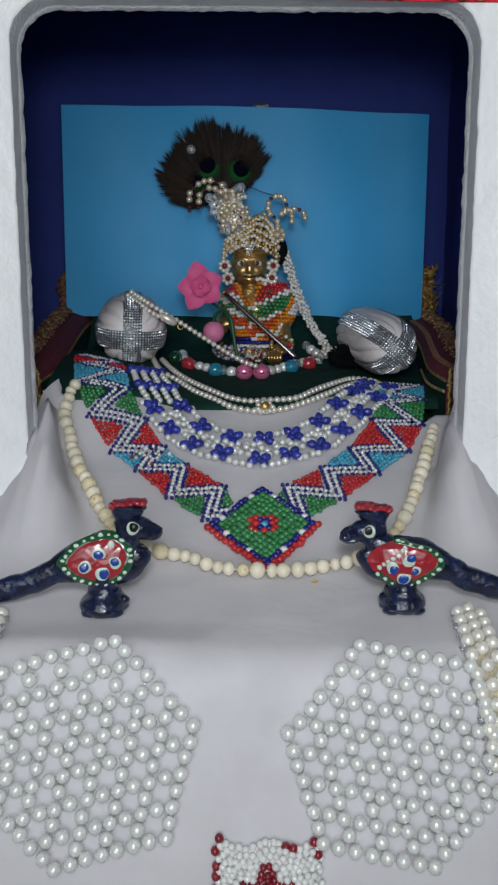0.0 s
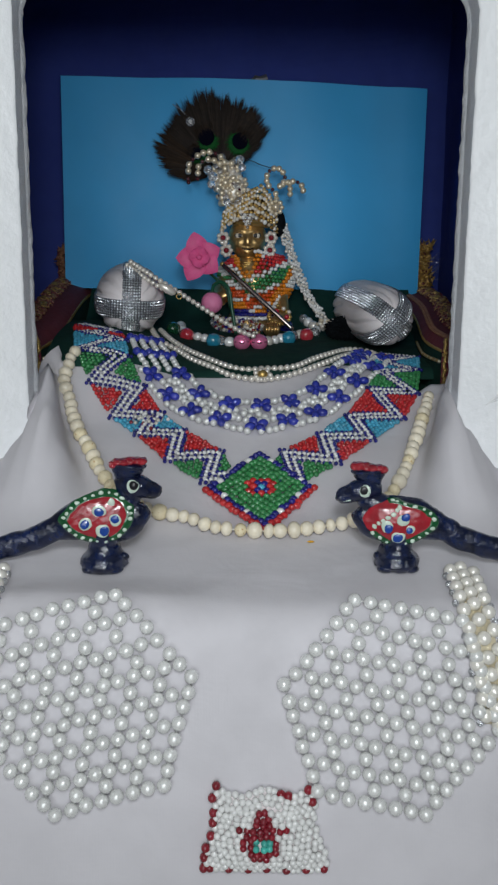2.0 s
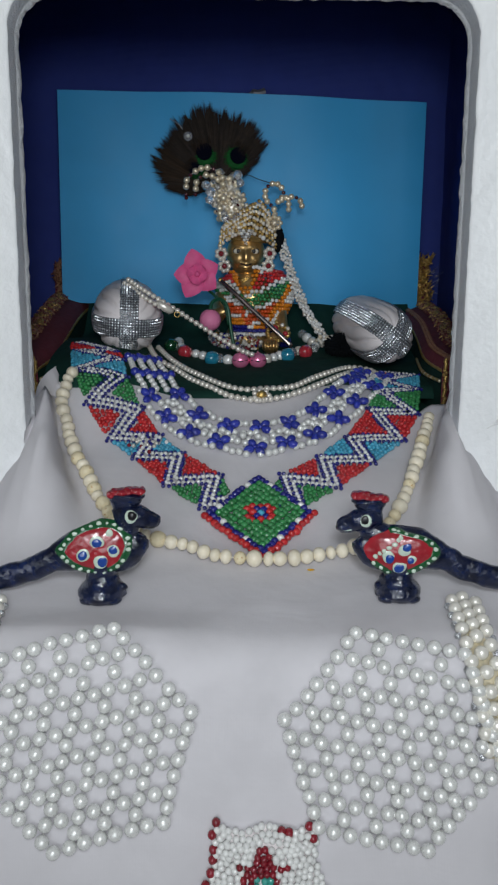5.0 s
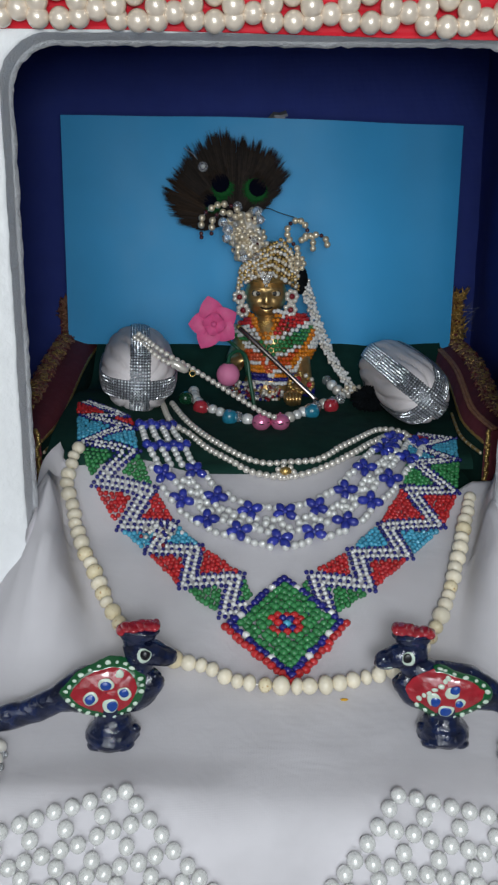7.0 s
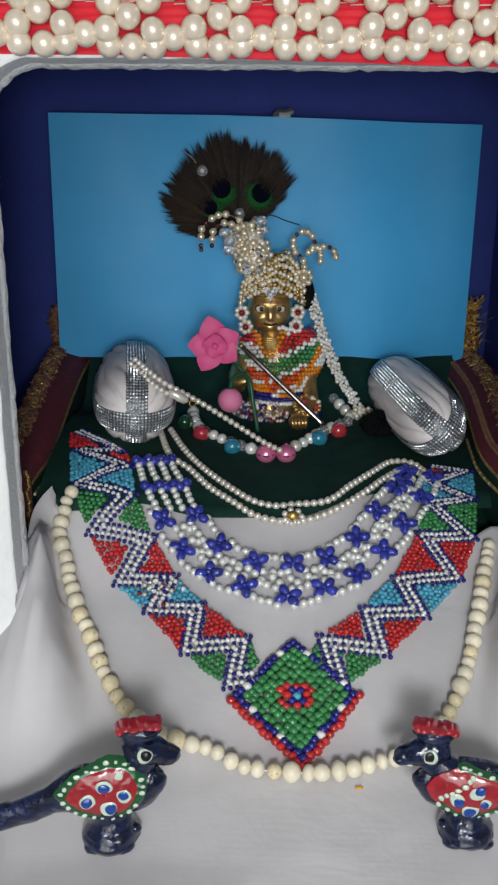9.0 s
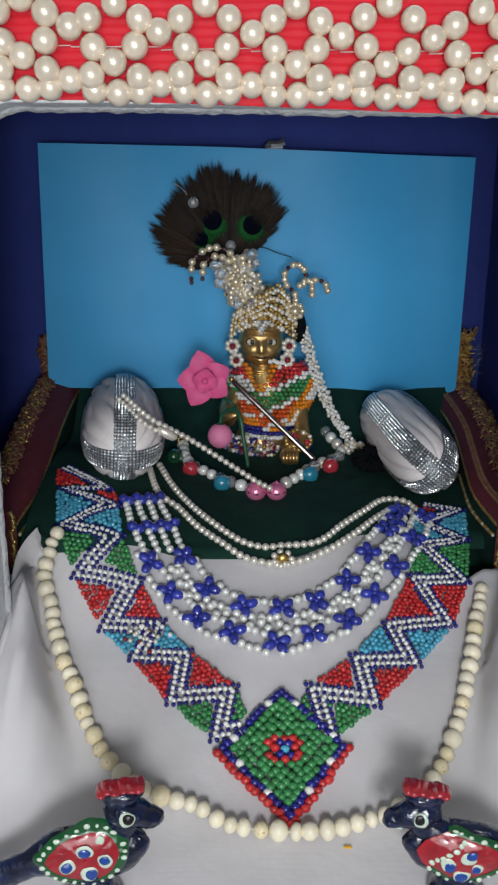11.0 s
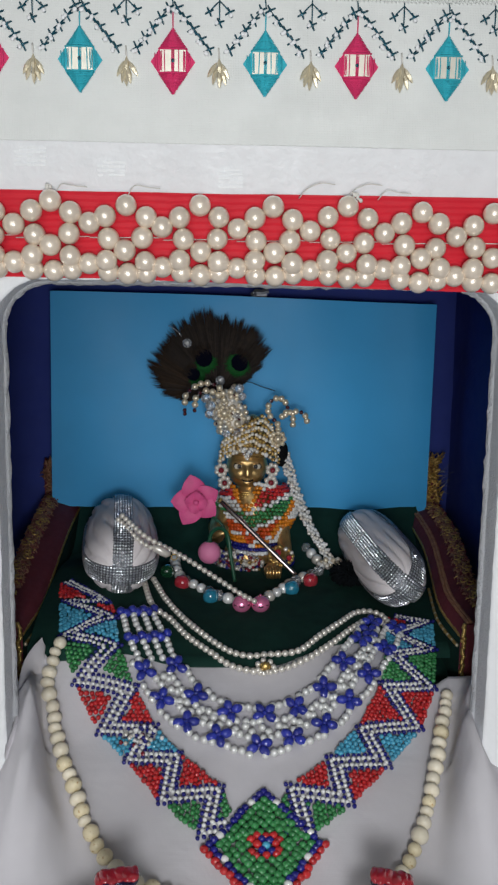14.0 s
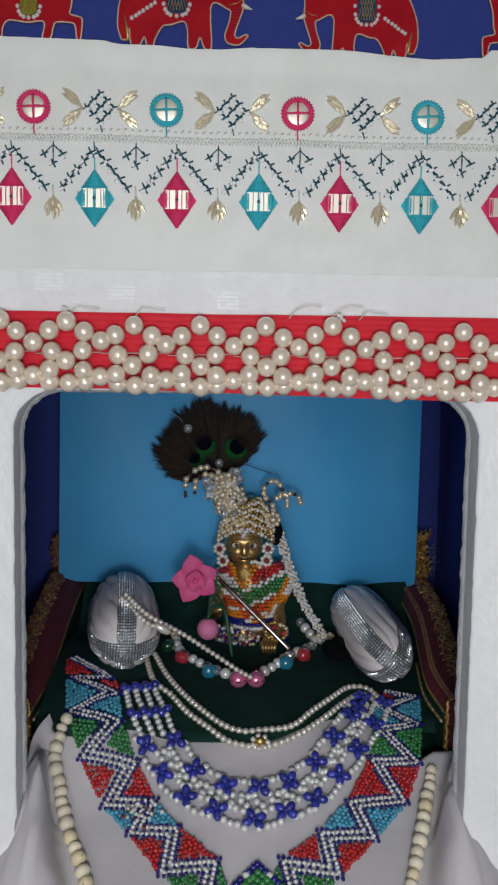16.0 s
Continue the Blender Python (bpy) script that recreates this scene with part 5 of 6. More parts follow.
for k in range(6):
    z, r = 0.3050 - 0.0017 * k, 0.0100 + 0.0006 * k
    st.tube([(0.0142 + r * math.sin(q), SY - 0.80 * r * math.cos(q), z - 0.0022 * math.cos(q)) for q in (-1.7 + 3.4 * j / 14 for j in range(15))], 0.0008, "gold", 6)
st.tube([(0.040, SY - 0.002, 0.290), (0.046, SY - 0.008, 0.272), (0.047, SY - 0.020, 0.256), (0.040, SY - 0.034, 0.249), (0.036, SY - 0.040, 0.247)],
        [0.006, 0.0062, 0.0062, 0.0062, 0.0062], "brass", 14)
st.ball((0.0355, 0.7450, 0.2435), (0.0078, 0.0075, 0.0070), "brass", 16, 12)
for k in range(5):
    st.tube([(0.0305 + k * 0.0025, 0.7400, 0.2480), (0.0303 + k * 0.0026, 0.7368, 0.2440), (0.0308 + k * 0.0024, 0.7385, 0.2395)], 0.0014, "brass", 8)
st.tube([(-0.004, SY - 0.002, 0.290), (-0.012, SY - 0.012, 0.272), (-0.012, SY - 0.028, 0.270), (-0.006, SY - 0.034, 0.278)], [0.008, 0.008, 0.007, 0.005], "brass", 14)
statue = solid("brass_statue", st, "small old brass seated statue on the green velvet", "statue")


# ---- beaded dress on the statue ----
def dress_colour(x, z):
    """Colour of a bead of the woven dress, in millimetres from its upper edge and its left side."""
    a, d = (x + 0.0108) * 1000, (0.3090 - z) * 1000
    mid = 23.5
    vee = 19.0 - d
    if vee > 0 and d > -3:
        gap = abs(a - mid) - vee * 0.58
        if gap < -2.0:
            return None
        if gap < 2.6:
            return "s_orange"
    if d > 50:
        return "s_blue" if d < 54.5 else "s_white"
    if a > 46 and abs((a - 65) + (d - 14) * 0.66) < 2.9:
        return "s_orange"
    if (a - 65) + (d - 14) * 0.66 > 0:
        return "s_white" if d < 30 else ("s_orange" if a > 55 else "s_white")
    if a > mid:
        q = d + 0.42 * (a - 25.0)
        for lim, m in ((7, "s_white"), (20, "s_red"), (24, "s_white"), (35.5, "s_green"), (40, "s_white"), (49, "s_vermilion"), (52.5, "s_white")):
            if q < lim:
                return m
        return "s_orange"
    q = d - 0.25 * (a - 12)
    for lim, m in ((10, "s_red"), (20, "s_white"), (23, "s_green"), (29, "s_white"), (38, "s_vermilion"), (40.5, "s_white"), (48, "s_orange")):
        if q < lim:
            return m
    return "s_white"


dress = thing("beaded_dress", "seed bead dress in orange, white, green and red", "dress", (0.020, SY, 0.246))
items = []
for k in range(18):
    v = k / 17
    z = 0.2520 + 0.0610 * v
    rx = 0.0225 + 0.0130 * smooth01(v / 0.75) - 0.012 * smooth01((v - 0.8) / 0.2)
    ry = 0.0225 - 0.004 * v
    n = 33
    for c in range(n):
        a = -1.9 + 3.8 * (c + 0.5 * (k % 2)) / n
        p = Vector((0.0235 + rx * math.sin(a) * (1 + 0.05 * v), SY - ry * math.cos(a), z - 0.005 * abs(math.sin(a)) * v))
        m = dress_colour(p.x, p.z)
        if m:
            items.append((p + Vector((random.uniform(-1, 1), random.uniform(-1, 0.5), random.uniform(-1, 1))) * 0.00035, 0.00205 * random.uniform(0.92, 1.08), m, None, 0.9))
part("beadwork", bead_cloud(items, 7, 5), dress, "", kind="stuff")
part("lining_cloth", Build().tube([(0.0230, SY, 0.248), (0.0235, SY, 0.262), (0.0240, SY, 0.273)], [0.0195, 0.0220, 0.0270], "s_orange", 24, flat=0.55, up=(0, -1, 0)), dress)
skirt = thing("beaded_skirt", "heap of silver and dark beads round the statue's base", "skirt", (0.018, 0.765, 0.236))
items = []
for k in range(430):
    a = random.uniform(-1.7, 1.7)
    rr = random.uniform(0.85, 1.08)
    x, y = 0.016 + 0.033 * rr * math.sin(a), SY - 0.027 * rr * math.cos(a)
    if abs(x - 0.037) < 0.009 and y < 0.77:
        continue
    z = max(0.253 - 0.013 * (rr - 0.85) / 0.23 + random.uniform(-.006, .002), drape(x, y).z + 0.002)
    items.append((Vector((x, y, z)), random.choice((0.0013, 0.0017, 0.0021)), random.choice(("crystal", "pearl_small", "s_blue", "crystal", "s_gold_glass", "s_maroon_glass", "pearl_small")), None, 0.9))
part("bead_fringe", bead_cloud(items), skirt, "", kind="stuff")

# bracelet
br = thing("bracelet", "gold bracelet with red stones and small pearls", "bracelet", (0.042, 0.752, 0.250))
for k in range(16):
    a = 2 * math.pi * k / 16
    bead("gold_bead", Vector((0.0425 + 0.0095 * math.cos(a), 0.7505 + 0.006 * math.sin(a), 0.2545 + 0.006 * math.sin(a))), 0.0022, "gold", br, 8, 6)
for x, z, m, r in ((0.0395, 0.2590, "drop_red", 0.0030), (0.0490, 0.2545, "drop_red", 0.0024), (0.046, 0.2620, "pearl_small", 0.0020), (0.041, 0.2645, "gold", 0.0020), (0.0510, 0.2590, "pearl_small", 0.0018)):
    bead("stone", Vector((x, 0.7455, z)), r, m, br, 10, 8)

# flute
fl0, fl1 = Vector((-0.0095, 0.7560, 0.3010)), Vector((0.0535, 0.7300, 0.2445))
fb = Build().tube([fl0.lerp(fl1, t) for t in (0, 0.02, 0.3, 0.6, 0.97, 1)], [0.0014, 0.0021, 0.0021, 0.0021, 0.0021, 0.0014], "steel", 12)
fb.ball(fl0, 0.0023, "gold", 8, 6)
for t in (0.25, 0.35, 0.45, 0.55):
    fb.ball(fl0.lerp(fl1, t) + Vector((0.0003, -0.0015, 0.0004)), 0.0005, "black", 6, 4)
solid("flute", fb, "thin polished metal flute leaning across the statue", "flute")

# earrings
for x, z in ((-.0088, .3245), (-.0058, .3135), (.0352, .3250), (.0340, .3140)):
    e = thing("earring", "white bead flower earring with a red centre", "earring", (x, 0.772, z), "flower earrings")
    bead("centre", Vector((x, 0.7690, z)), 0.0025, "s_maroon_glass", e, 10, 8)
    for k in range(7):
        a = 2 * math.pi * k / 7
        bead("petal_bead", Vector((x + 0.0041 * math.cos(a), 0.7712, z + 0.0043 * math.sin(a))), 0.0023, "pearl_small", e, 8, 6)

# turban of gold and white beads
tb = thing("bead_turban", "statue's turban of white and gold seed beads", "turban", (0.018, SY, 0.336))
items = []
TURNS = 10
for k in range(TURNS):
    # slanting turns that meet in a peak over the brow and lean aside as they rise
    v = k / (TURNS - 1)
    peak = Vector((0.0138 + 0.0125 * v, 0.3450 + 0.0265 * v))
    left, right = Vector((-0.0112 + 0.0030 * v * v, 0.3315 + 0.0170 * v)), Vector((0.0425 - 0.0020 * v, 0.3300 + 0.0230 * v))
    deep = 0.0245 - 0.0085 * v * v
    for a_, b_ in ((left, peak), (peak, right)):
        n = max(5, round((b_ - a_).length / 0.0033))
        for c in range(n):
            q = a_.lerp(b_, (c + 0.5) / n)
            off = max(-1.0, min(1.0, (q.x - 0.0150) / 0.0285))
            bulge = 0.0016 * math.sin(math.pi * (c + 0.5) / n)
            m = "gold" if k % 2 else ("pearl_small" if (k + c) % 3 else "pearl_cream")
            small = 0.00155 if k % 2 else 0.00192
            p = Vector((q.x, SY - deep * math.sqrt(1.0 - off * off * 0.92), q.y + bulge))
            if random.random() < 0.10:
                m = random.choice(("gold", "s_white", "s_gold_glass"))
            items.append((p + Vector((random.uniform(-1, 1), random.uniform(-1, 1), random.uniform(-1, 1))) * 0.0007, small * random.uniform(0.82, 1.18), m, None, 1.0))
part("beadwork", bead_cloud(items, 8, 6), tb, "", kind="stuff")
part("cap", Build().tube([(0.0145, SY + 0.003, 0.3360), (0.0152, SY + 0.003, 0.3440), (0.0175, SY + 0.003, 0.3530), (0.0205, SY + 0.003, 0.3620), (0.0235, SY + 0.003, 0.3690)],
                         [0.0235, 0.0240, 0.0215, 0.0150, 0.0050], "s_gold_glass", 22, flat=0.85, up=(0, -1, 0)), tb)
items = []
for k in range(5):
    for c in range(5 - k):
        items.append((Vector((0.0134 + (c - (4 - k) / 2) * 0.0027, SY - 0.0268 + 0.0022 * k, 0.3445 - 0.0026 * k)), 0.0016, "s_white" if (k + c) % 2 else "crystal", None, 0.9))
part("brow_drop", bead_cloud(items, 8, 6), tb, "gold and crystal brow drop", kind="stuff")

# leaning crown above it
cw = thing("statue_topknot", "leaning topknot of pearls and clear crystal on the turban", "ornament", (0.004, SY, 0.358))
c0, c1 = Vector((0.0040, SY, 0.3560)), Vector((-0.0085, SY + 0.002, 0.3900))
part("core", Build().tube([c0, c0.lerp(c1, 0.3), c0.lerp(c1, 0.7), c1], [0.0115, 0.0138, 0.0134, 0.0100], "pearl_small", 18, up=(0, -1, 0)), cw)
ax = (c1 - c0).normalized()
sd = ax.cross(Vector((0, -1, 0))).normalized()
for i in range(8):
    for j in range(8):
        # pearls in loose rows, with clear chips between them
        t, a = 0.12 + 0.86 * i / 7 + random.uniform(-.04, .04), -1.4 + 2.8 * (j + 0.5 * (i % 2)) / 8 + random.uniform(-.14, .14)
        r = 0.0150 * (1 - 0.28 * abs(t - 0.40))
        p = c0.lerp(c1, t) + sd * r * math.sin(a) + Vector((0, -1, 0)) * r * math.cos(a)
        m = ("pearl_cream", "pearl_cream", "pearl_cream", "pearl_cream", "crystal", "pearl_small", "s_garnet")[(i * 5 + j * 3) % 7]
        bead("stone", p, {"pearl_cream": random.choice((0.0022, 0.0026, 0.0031)), "crystal": 0.0034, "pearl_small": 0.0024, "s_garnet": 0.0014}[m], m, cw, *((6, 4) if m == "crystal" else (10, 7)))
for k in range(8):
    a = 2 * math.pi * k / 8
    bead("rosette_pearl", c0.lerp(c1, 0.55) + sd * (0.0052 * math.cos(a) - 0.004) + ax * 0.0052 * math.sin(a) + Vector((0, -0.0155, 0)), 0.0021, "pearl_cream", cw, 10, 7)
bead("rosette_centre", c0.lerp(c1, 0.55) + sd * -0.004 + Vector((0, -0.0165, 0)), 0.0034, "pearl_cream", cw, 12, 8)
for p, r in (((-0.0225, 0.7780, 0.3850), 0.0046), ((-0.0185, 0.7740, 0.3790), 0.0050), ((-0.0195, 0.7755, 0.3720), 0.0044), ((-0.0145, 0.7745, 0.3890), 0.0040), ((0.0060, 0.7770, 0.3940), 0.0046),
             ((0.0085, 0.7790, 0.3870), 0.0040), ((0.0140, 0.7720, 0.3600), 0.0044), ((0.0050, 0.7700, 0.3570), 0.0046), ((-0.0050, 0.7710, 0.3560), 0.0040)):
    bead("crystal_chip", Vector(p), r, "crystal", cw, 6, 4)


def wire_beads(name, ctrl, step, label, r=0.0026, m="pearl_cream", dark=True, parent=None):
    pts = spline(ctrl, step)
    th = parent or thing(name, label, "ornament", pts[0])
    for k, p in enumerate(pts):
        if dark and k % 4 == 3:
            bead("red_bead", p, r * 0.66, "s_garnet", th, 8, 6)
        else:
            bead("pearl", p, r, m, th, 12, 8)
    part("wire", Build().tube(pts, 0.0003, "thread_cream", 4), th)
    return th


w = wire_beads("pearl_spray", [(-.0070, .7700, .3850), (-.0085, .7690, .3925), (-.0150, .7690, .3975), (-.0240, .7690, .3990), (-.0330, .7690, .3950), (-.0395, .7690, .3880), (-.0400, .7690, .3800)], 0.0056, "curved sprays of pearls on wire above the crown", r=0.0029)
wire_beads("", [(-.0120, .7690, .3890), (-.0190, .7680, .3925), (-.0260, .7680, .3915), (-.0310, .7680, .3860), (-.0315, .7680, .3800)], 0.0056, "", parent=w, r=0.0029)
for x, z in ((-.0402, .3758), (-.0318, .3758), (-.0400, .3728)):
    bead("red_bead", Vector((x, .7690, z)), 0.0018, "s_garnet", w, 8, 6)
sp = wire_beads("pearl_sprig", [(.0395, .7740, .3550), (.0392, .7740, .3640), (.0320, .7740, .3720), (.0308, .7740, .3795), (.0350, .7740, .3855), (.0420, .7740, .3860), (.0470, .7740, .3800), (.0455, .7740, .3735),
                 (.0400, .7740, .3690)], 0.0047, "curling sprig of pearls on wire beside the turban", r=0.0028)
wire_beads("", [(.0455, .7740, .3724), (.0520, .7740, .3750), (.0590, .7740, .3745), (.0636, .7740, .3700), (.0640, .7740, .3630)], 0.0047, "", parent=sp, r=0.0028)
wire_beads("", [(.0517, .7740, .3735), (.0522, .7740, .3680), (.0522, .7740, .3630)], 0.0047, "", parent=sp, r=0.0027)
for k in range(8):
    a = 2 * math.pi * k / 8
    bead("rosette_pearl", Vector((0.0392 + 0.0055 * math.cos(a), 0.7700, 0.3520 + 0.0055 * math.sin(a))), 0.0023, "pearl_cream", sp, 10, 7)
bead("rosette_centre", Vector((0.0392, 0.7690, 0.3520)), 0.0034, "pearl_cream", sp, 12, 8)
part("tie", Build().ball((0.043, 0.780, 0.338), (0.006, 0.006, 0.012), "dark_pile", 12, 8), sp, "dark wool tie")

# rope of white seed beads at the statue's side
rp = thing("bead_rope", "twisted rope of white seed beads beside the statue", "necklace", (0.084, 0.760, 0.246))
items = []
for k, p in enumerate(spline([(.0465, .7820, .3370), (.0500, .7780, .3240), (.0550, .7740, .3080), (.0640, .7700, .2850), (.0730, .7660, .2680), (.0840, .7580, .2520), (.0870, .7560, .2480)], 0.0014)):
    for j in range(3):
        a = k * 0.55 + j * 2.1
        items.append((p + Vector((0.0036 * math.cos(a) * random.uniform(.6, 1.25), 0.003 * math.sin(a), random.uniform(-.001, .001))), 0.0017, "s_white" if j else "pearl_small", None, 0.95))
for k in range(22):
    items.append((Vector((0.088 + random.uniform(-.010, .010), 0.756 + random.uniform(-.006, .004), 0.2475 + random.uniform(-.004, .004))), random.choice((0.0018, 0.0024)), "pearl_cream" if k % 3 else "pearl_small", None, 1.0))
part("beadwork", bead_cloud(items), rp, "", kind="stuff")
pm = Build()
for k in range(620):
    d = Vector((random.gauss(0, 1), random.gauss(0, 1), random.gauss(0, 1))).normalized()
    c = Vector((0.0985, 0.7320, 0.2455))
    e = c + Vector((d.x * 0.0170, d.y * 0.0110, d.z * 0.0112)) * random.uniform(0.85, 1.05)
    pm.tube([c.lerp(e, 0.3), e], [0.0012, 0.0004], "dark_pile", 4)
solid("pompom", pm, "black wool pompom on the velvet seat", "pompom")

# ---- pink flower with bud ----
fw = thing("pink_flower", "pink foam star flower with a bud on green wire", "flower", (0.0, 0.735, 0.240))
fc = Vector((-0.0290, 0.7340, 0.3060))
for k in range(5):
    a = radians(103 + 72 * k + (0, 7, -5, 4, -6)[k])
    d = Vector((math.cos(a), 0, math.sin(a)))
    s = Vector((-d.z, 0, d.x))
    L = (0.0200, 0.0185, 0.0205, 0.0180, 0.0175)[k]
    rows = []
    for i in range(9):
        t = i / 8
        wd = 0.0124 * (1 - t ** 2.1) * (0.72 + 0.42 * t) + 0.0004
        rows.append([fc + d * (0.002 + L * t) + s * (wd * (j - 3) / 3) + Vector((0, 0.0050 * (abs(j - 3) / 3) ** 2 * (1 - t) - 0.0030 * (j - 3) / 3 * (1 - t) - 0.001 + 0.010 * t * t - 0.011 * t, 0)) for j in range(7)])
    under = [[p + Vector((0, 0.0016, 0)) for p in r] for r in rows]
    pb = Build().grid(rows, "pink_foam").grid([r[::-1] for r in under], "pink_foam")
    edge_f = [r[0] for r in rows] + [r[-1] for r in rows[::-1]]
    edge_b = [r[0] for r in under] + [r[-1] for r in under[::-1]]
    pb.grid([edge_f, edge_b], "pink_foam")
    part("petal", pb, fw)
for k in range(4):
    # the inner petals are folded into a cup
    a = radians(50 + 90 * k)
    d = Vector((math.cos(a), 0, math.sin(a)))
    s = Vector((-d.z, 0, d.x))
    rows = []
    for i in range(8):
        t = i / 7
        wd = 0.0068 * (1 - t ** 2.4) * (0.8 + 0.4 * t) + 0.0003
        rows.append([fc + d * (0.0005 + 0.0080 * math.sin(t * 1.5)) + s * (wd * (j - 3) / 3 + 0.0015 * t) + Vector((0, -0.0075 - 0.0045 * t + 0.0030 * ((j - 3) / 3) ** 2 - 0.0012 * (j - 3) / 3, 0)) for j in range(7)])
    under = [[p + Vector((0, 0.0012, 0)) for p in r] for r in rows]
    part("inner_petal", Build().grid(rows, "pink_foam").grid([r[::-1] for r in under], "pink_foam"), fw)
part("flower_centre", Build().ball(fc + Vector((0, -0.0085, 0)), (0.0026, 0.0026, 0.0025), "pink_foam", 12, 8), fw)
bud = Build().ball((-0.0178, 0.7160, 0.2675), (0.0092, 0.0080, 0.0093), "pink_bud", 18, 14)
bud.ball((-0.0178, 0.7160, 0.2755), (0.0035, 0.003, 0.0018), "stem", 10, 6)
part("bud", bud, fw, "round pink bud")
part("stem", Build().tube(spline([(-0.0178, 0.7170, 0.2755), (-0.0160, 0.7210, 0.2825), (-0.0090, 0.7260, 0.2850), (-0.0030, 0.7290, 0.2780), (-0.0005, 0.7270, 0.2620), (0.0035, 0.7250, 0.2390)], 0.002), 0.0016, "stem", 8), fw, "green bound wire stem")
part("stem", Build().tube(spline([(-0.0290, 0.7390, 0.3000), (-0.0150, 0.7500, 0.2880), (-0.0060, 0.7500, 0.2790), (-0.002, 0.748, 0.262)], 0.002), 0.0013, "stem", 8), fw, "green bound wire stem")

# ---- plume of dark feathers ----
pl_ = thing("feather_plume", "fan of dark peacock feathers with green eyes", "plume", (-0.011, 0.812, 0.385))


FAN = ((190, .034), (175, .055), (157, .066), (135, .070), (110, .074), (92, .075), (70, .070), (55, .066), (42, .0615), (33, .045), (24, .030))
FAN_BASE = Vector((-0.013, 0.812, 0.386))


def fan_radius(deg):
    return float(np.interp(deg, [a for a, _ in FAN][::-1], [r for _, r in FAN][::-1]))


def feather(lo, hi, y, tint, label):
    """One feather: a soft vane spread between two angles, with a fringe of barbs."""
    b = Build()
    vane = []
    for k in range(25):
        a = lo + (hi - lo) * k / 24
        q = Vector((math.cos(radians(a)), 0, math.sin(radians(a))))
        R = fan_radius(a) * 0.80 * (1 - 0.14 * abs(2 * (a - lo) / (hi - lo) - 1) ** 3)
        vane.append([FAN_BASE + q * R * (0.06 + 0.94 * j / 8) + Vector((0, y - FAN_BASE.y + 0.0010 + 0.0012 * math.sin(a), 0)) for j in range(9)])
    b.grid(vane, "feather").grid([[p + Vector((0, 0.0004, 0)) for p in r][::-1] for r in vane], "feather")
    mid = (lo + hi) / 2
    clumps = [(lo + (hi - lo) * (k + random.uniform(0.1, 0.9)) / 75, random.uniform(0.91, 1.08)) for k in range(75)]
    for k in range(680):
        tip, far = random.choice(clumps)
        a = tip + random.uniform(-0.9, 0.9)
        R = fan_radius(tip) * far * random.uniform(0.93, 1.0) * (1 - 0.14 * abs(2 * (tip - lo) / (hi - lo) - 1) ** 3)
        start = random.uniform(0.15, 0.72)
        q = Vector((math.cos(radians(a)), 0, math.sin(radians(a))))
        bend = (a - mid) * 0.20 + (tip - a) * 1.6 + random.uniform(-2, 2)
        e = Vector((math.cos(radians(a + bend)), 0, math.sin(radians(a + bend))))
        p0 = FAN_BASE + q * R * start + Vector((0, y - FAN_BASE.y + random.uniform(-.0012, .0002), 0))
        p2 = p0 + e * R * (1 - start) + Vector((0, random.uniform(-.002, .001), 0))
        p1 = p0.lerp(p2, 0.6) + (q - e) * R * 0.04
        h = (p2 - p0).cross(Vector((0, 1, 0))).normalized() * random.uniform(0.0003, 0.0007)
        b.add([p0 - h, p0 + h, p1 + h, p1 - h, p2], [(0, 1, 2, 3), (3, 2, 4)], tint if random.random() < 0.8 else "feather")
    f = part("feather", b, pl_, label)
    q = Vector((math.cos(radians(mid)), 0, math.sin(radians(mid))))
    part("shaft", Build().tube([FAN_BASE + Vector((0, y - FAN_BASE.y - 0.0014, 0)), FAN_BASE + q * fan_radius(mid) * 0.85 + Vector((0, y - FAN_BASE.y - 0.0014, 0))], [0.0007, 0.0003], "feather", 6), f)
    return f


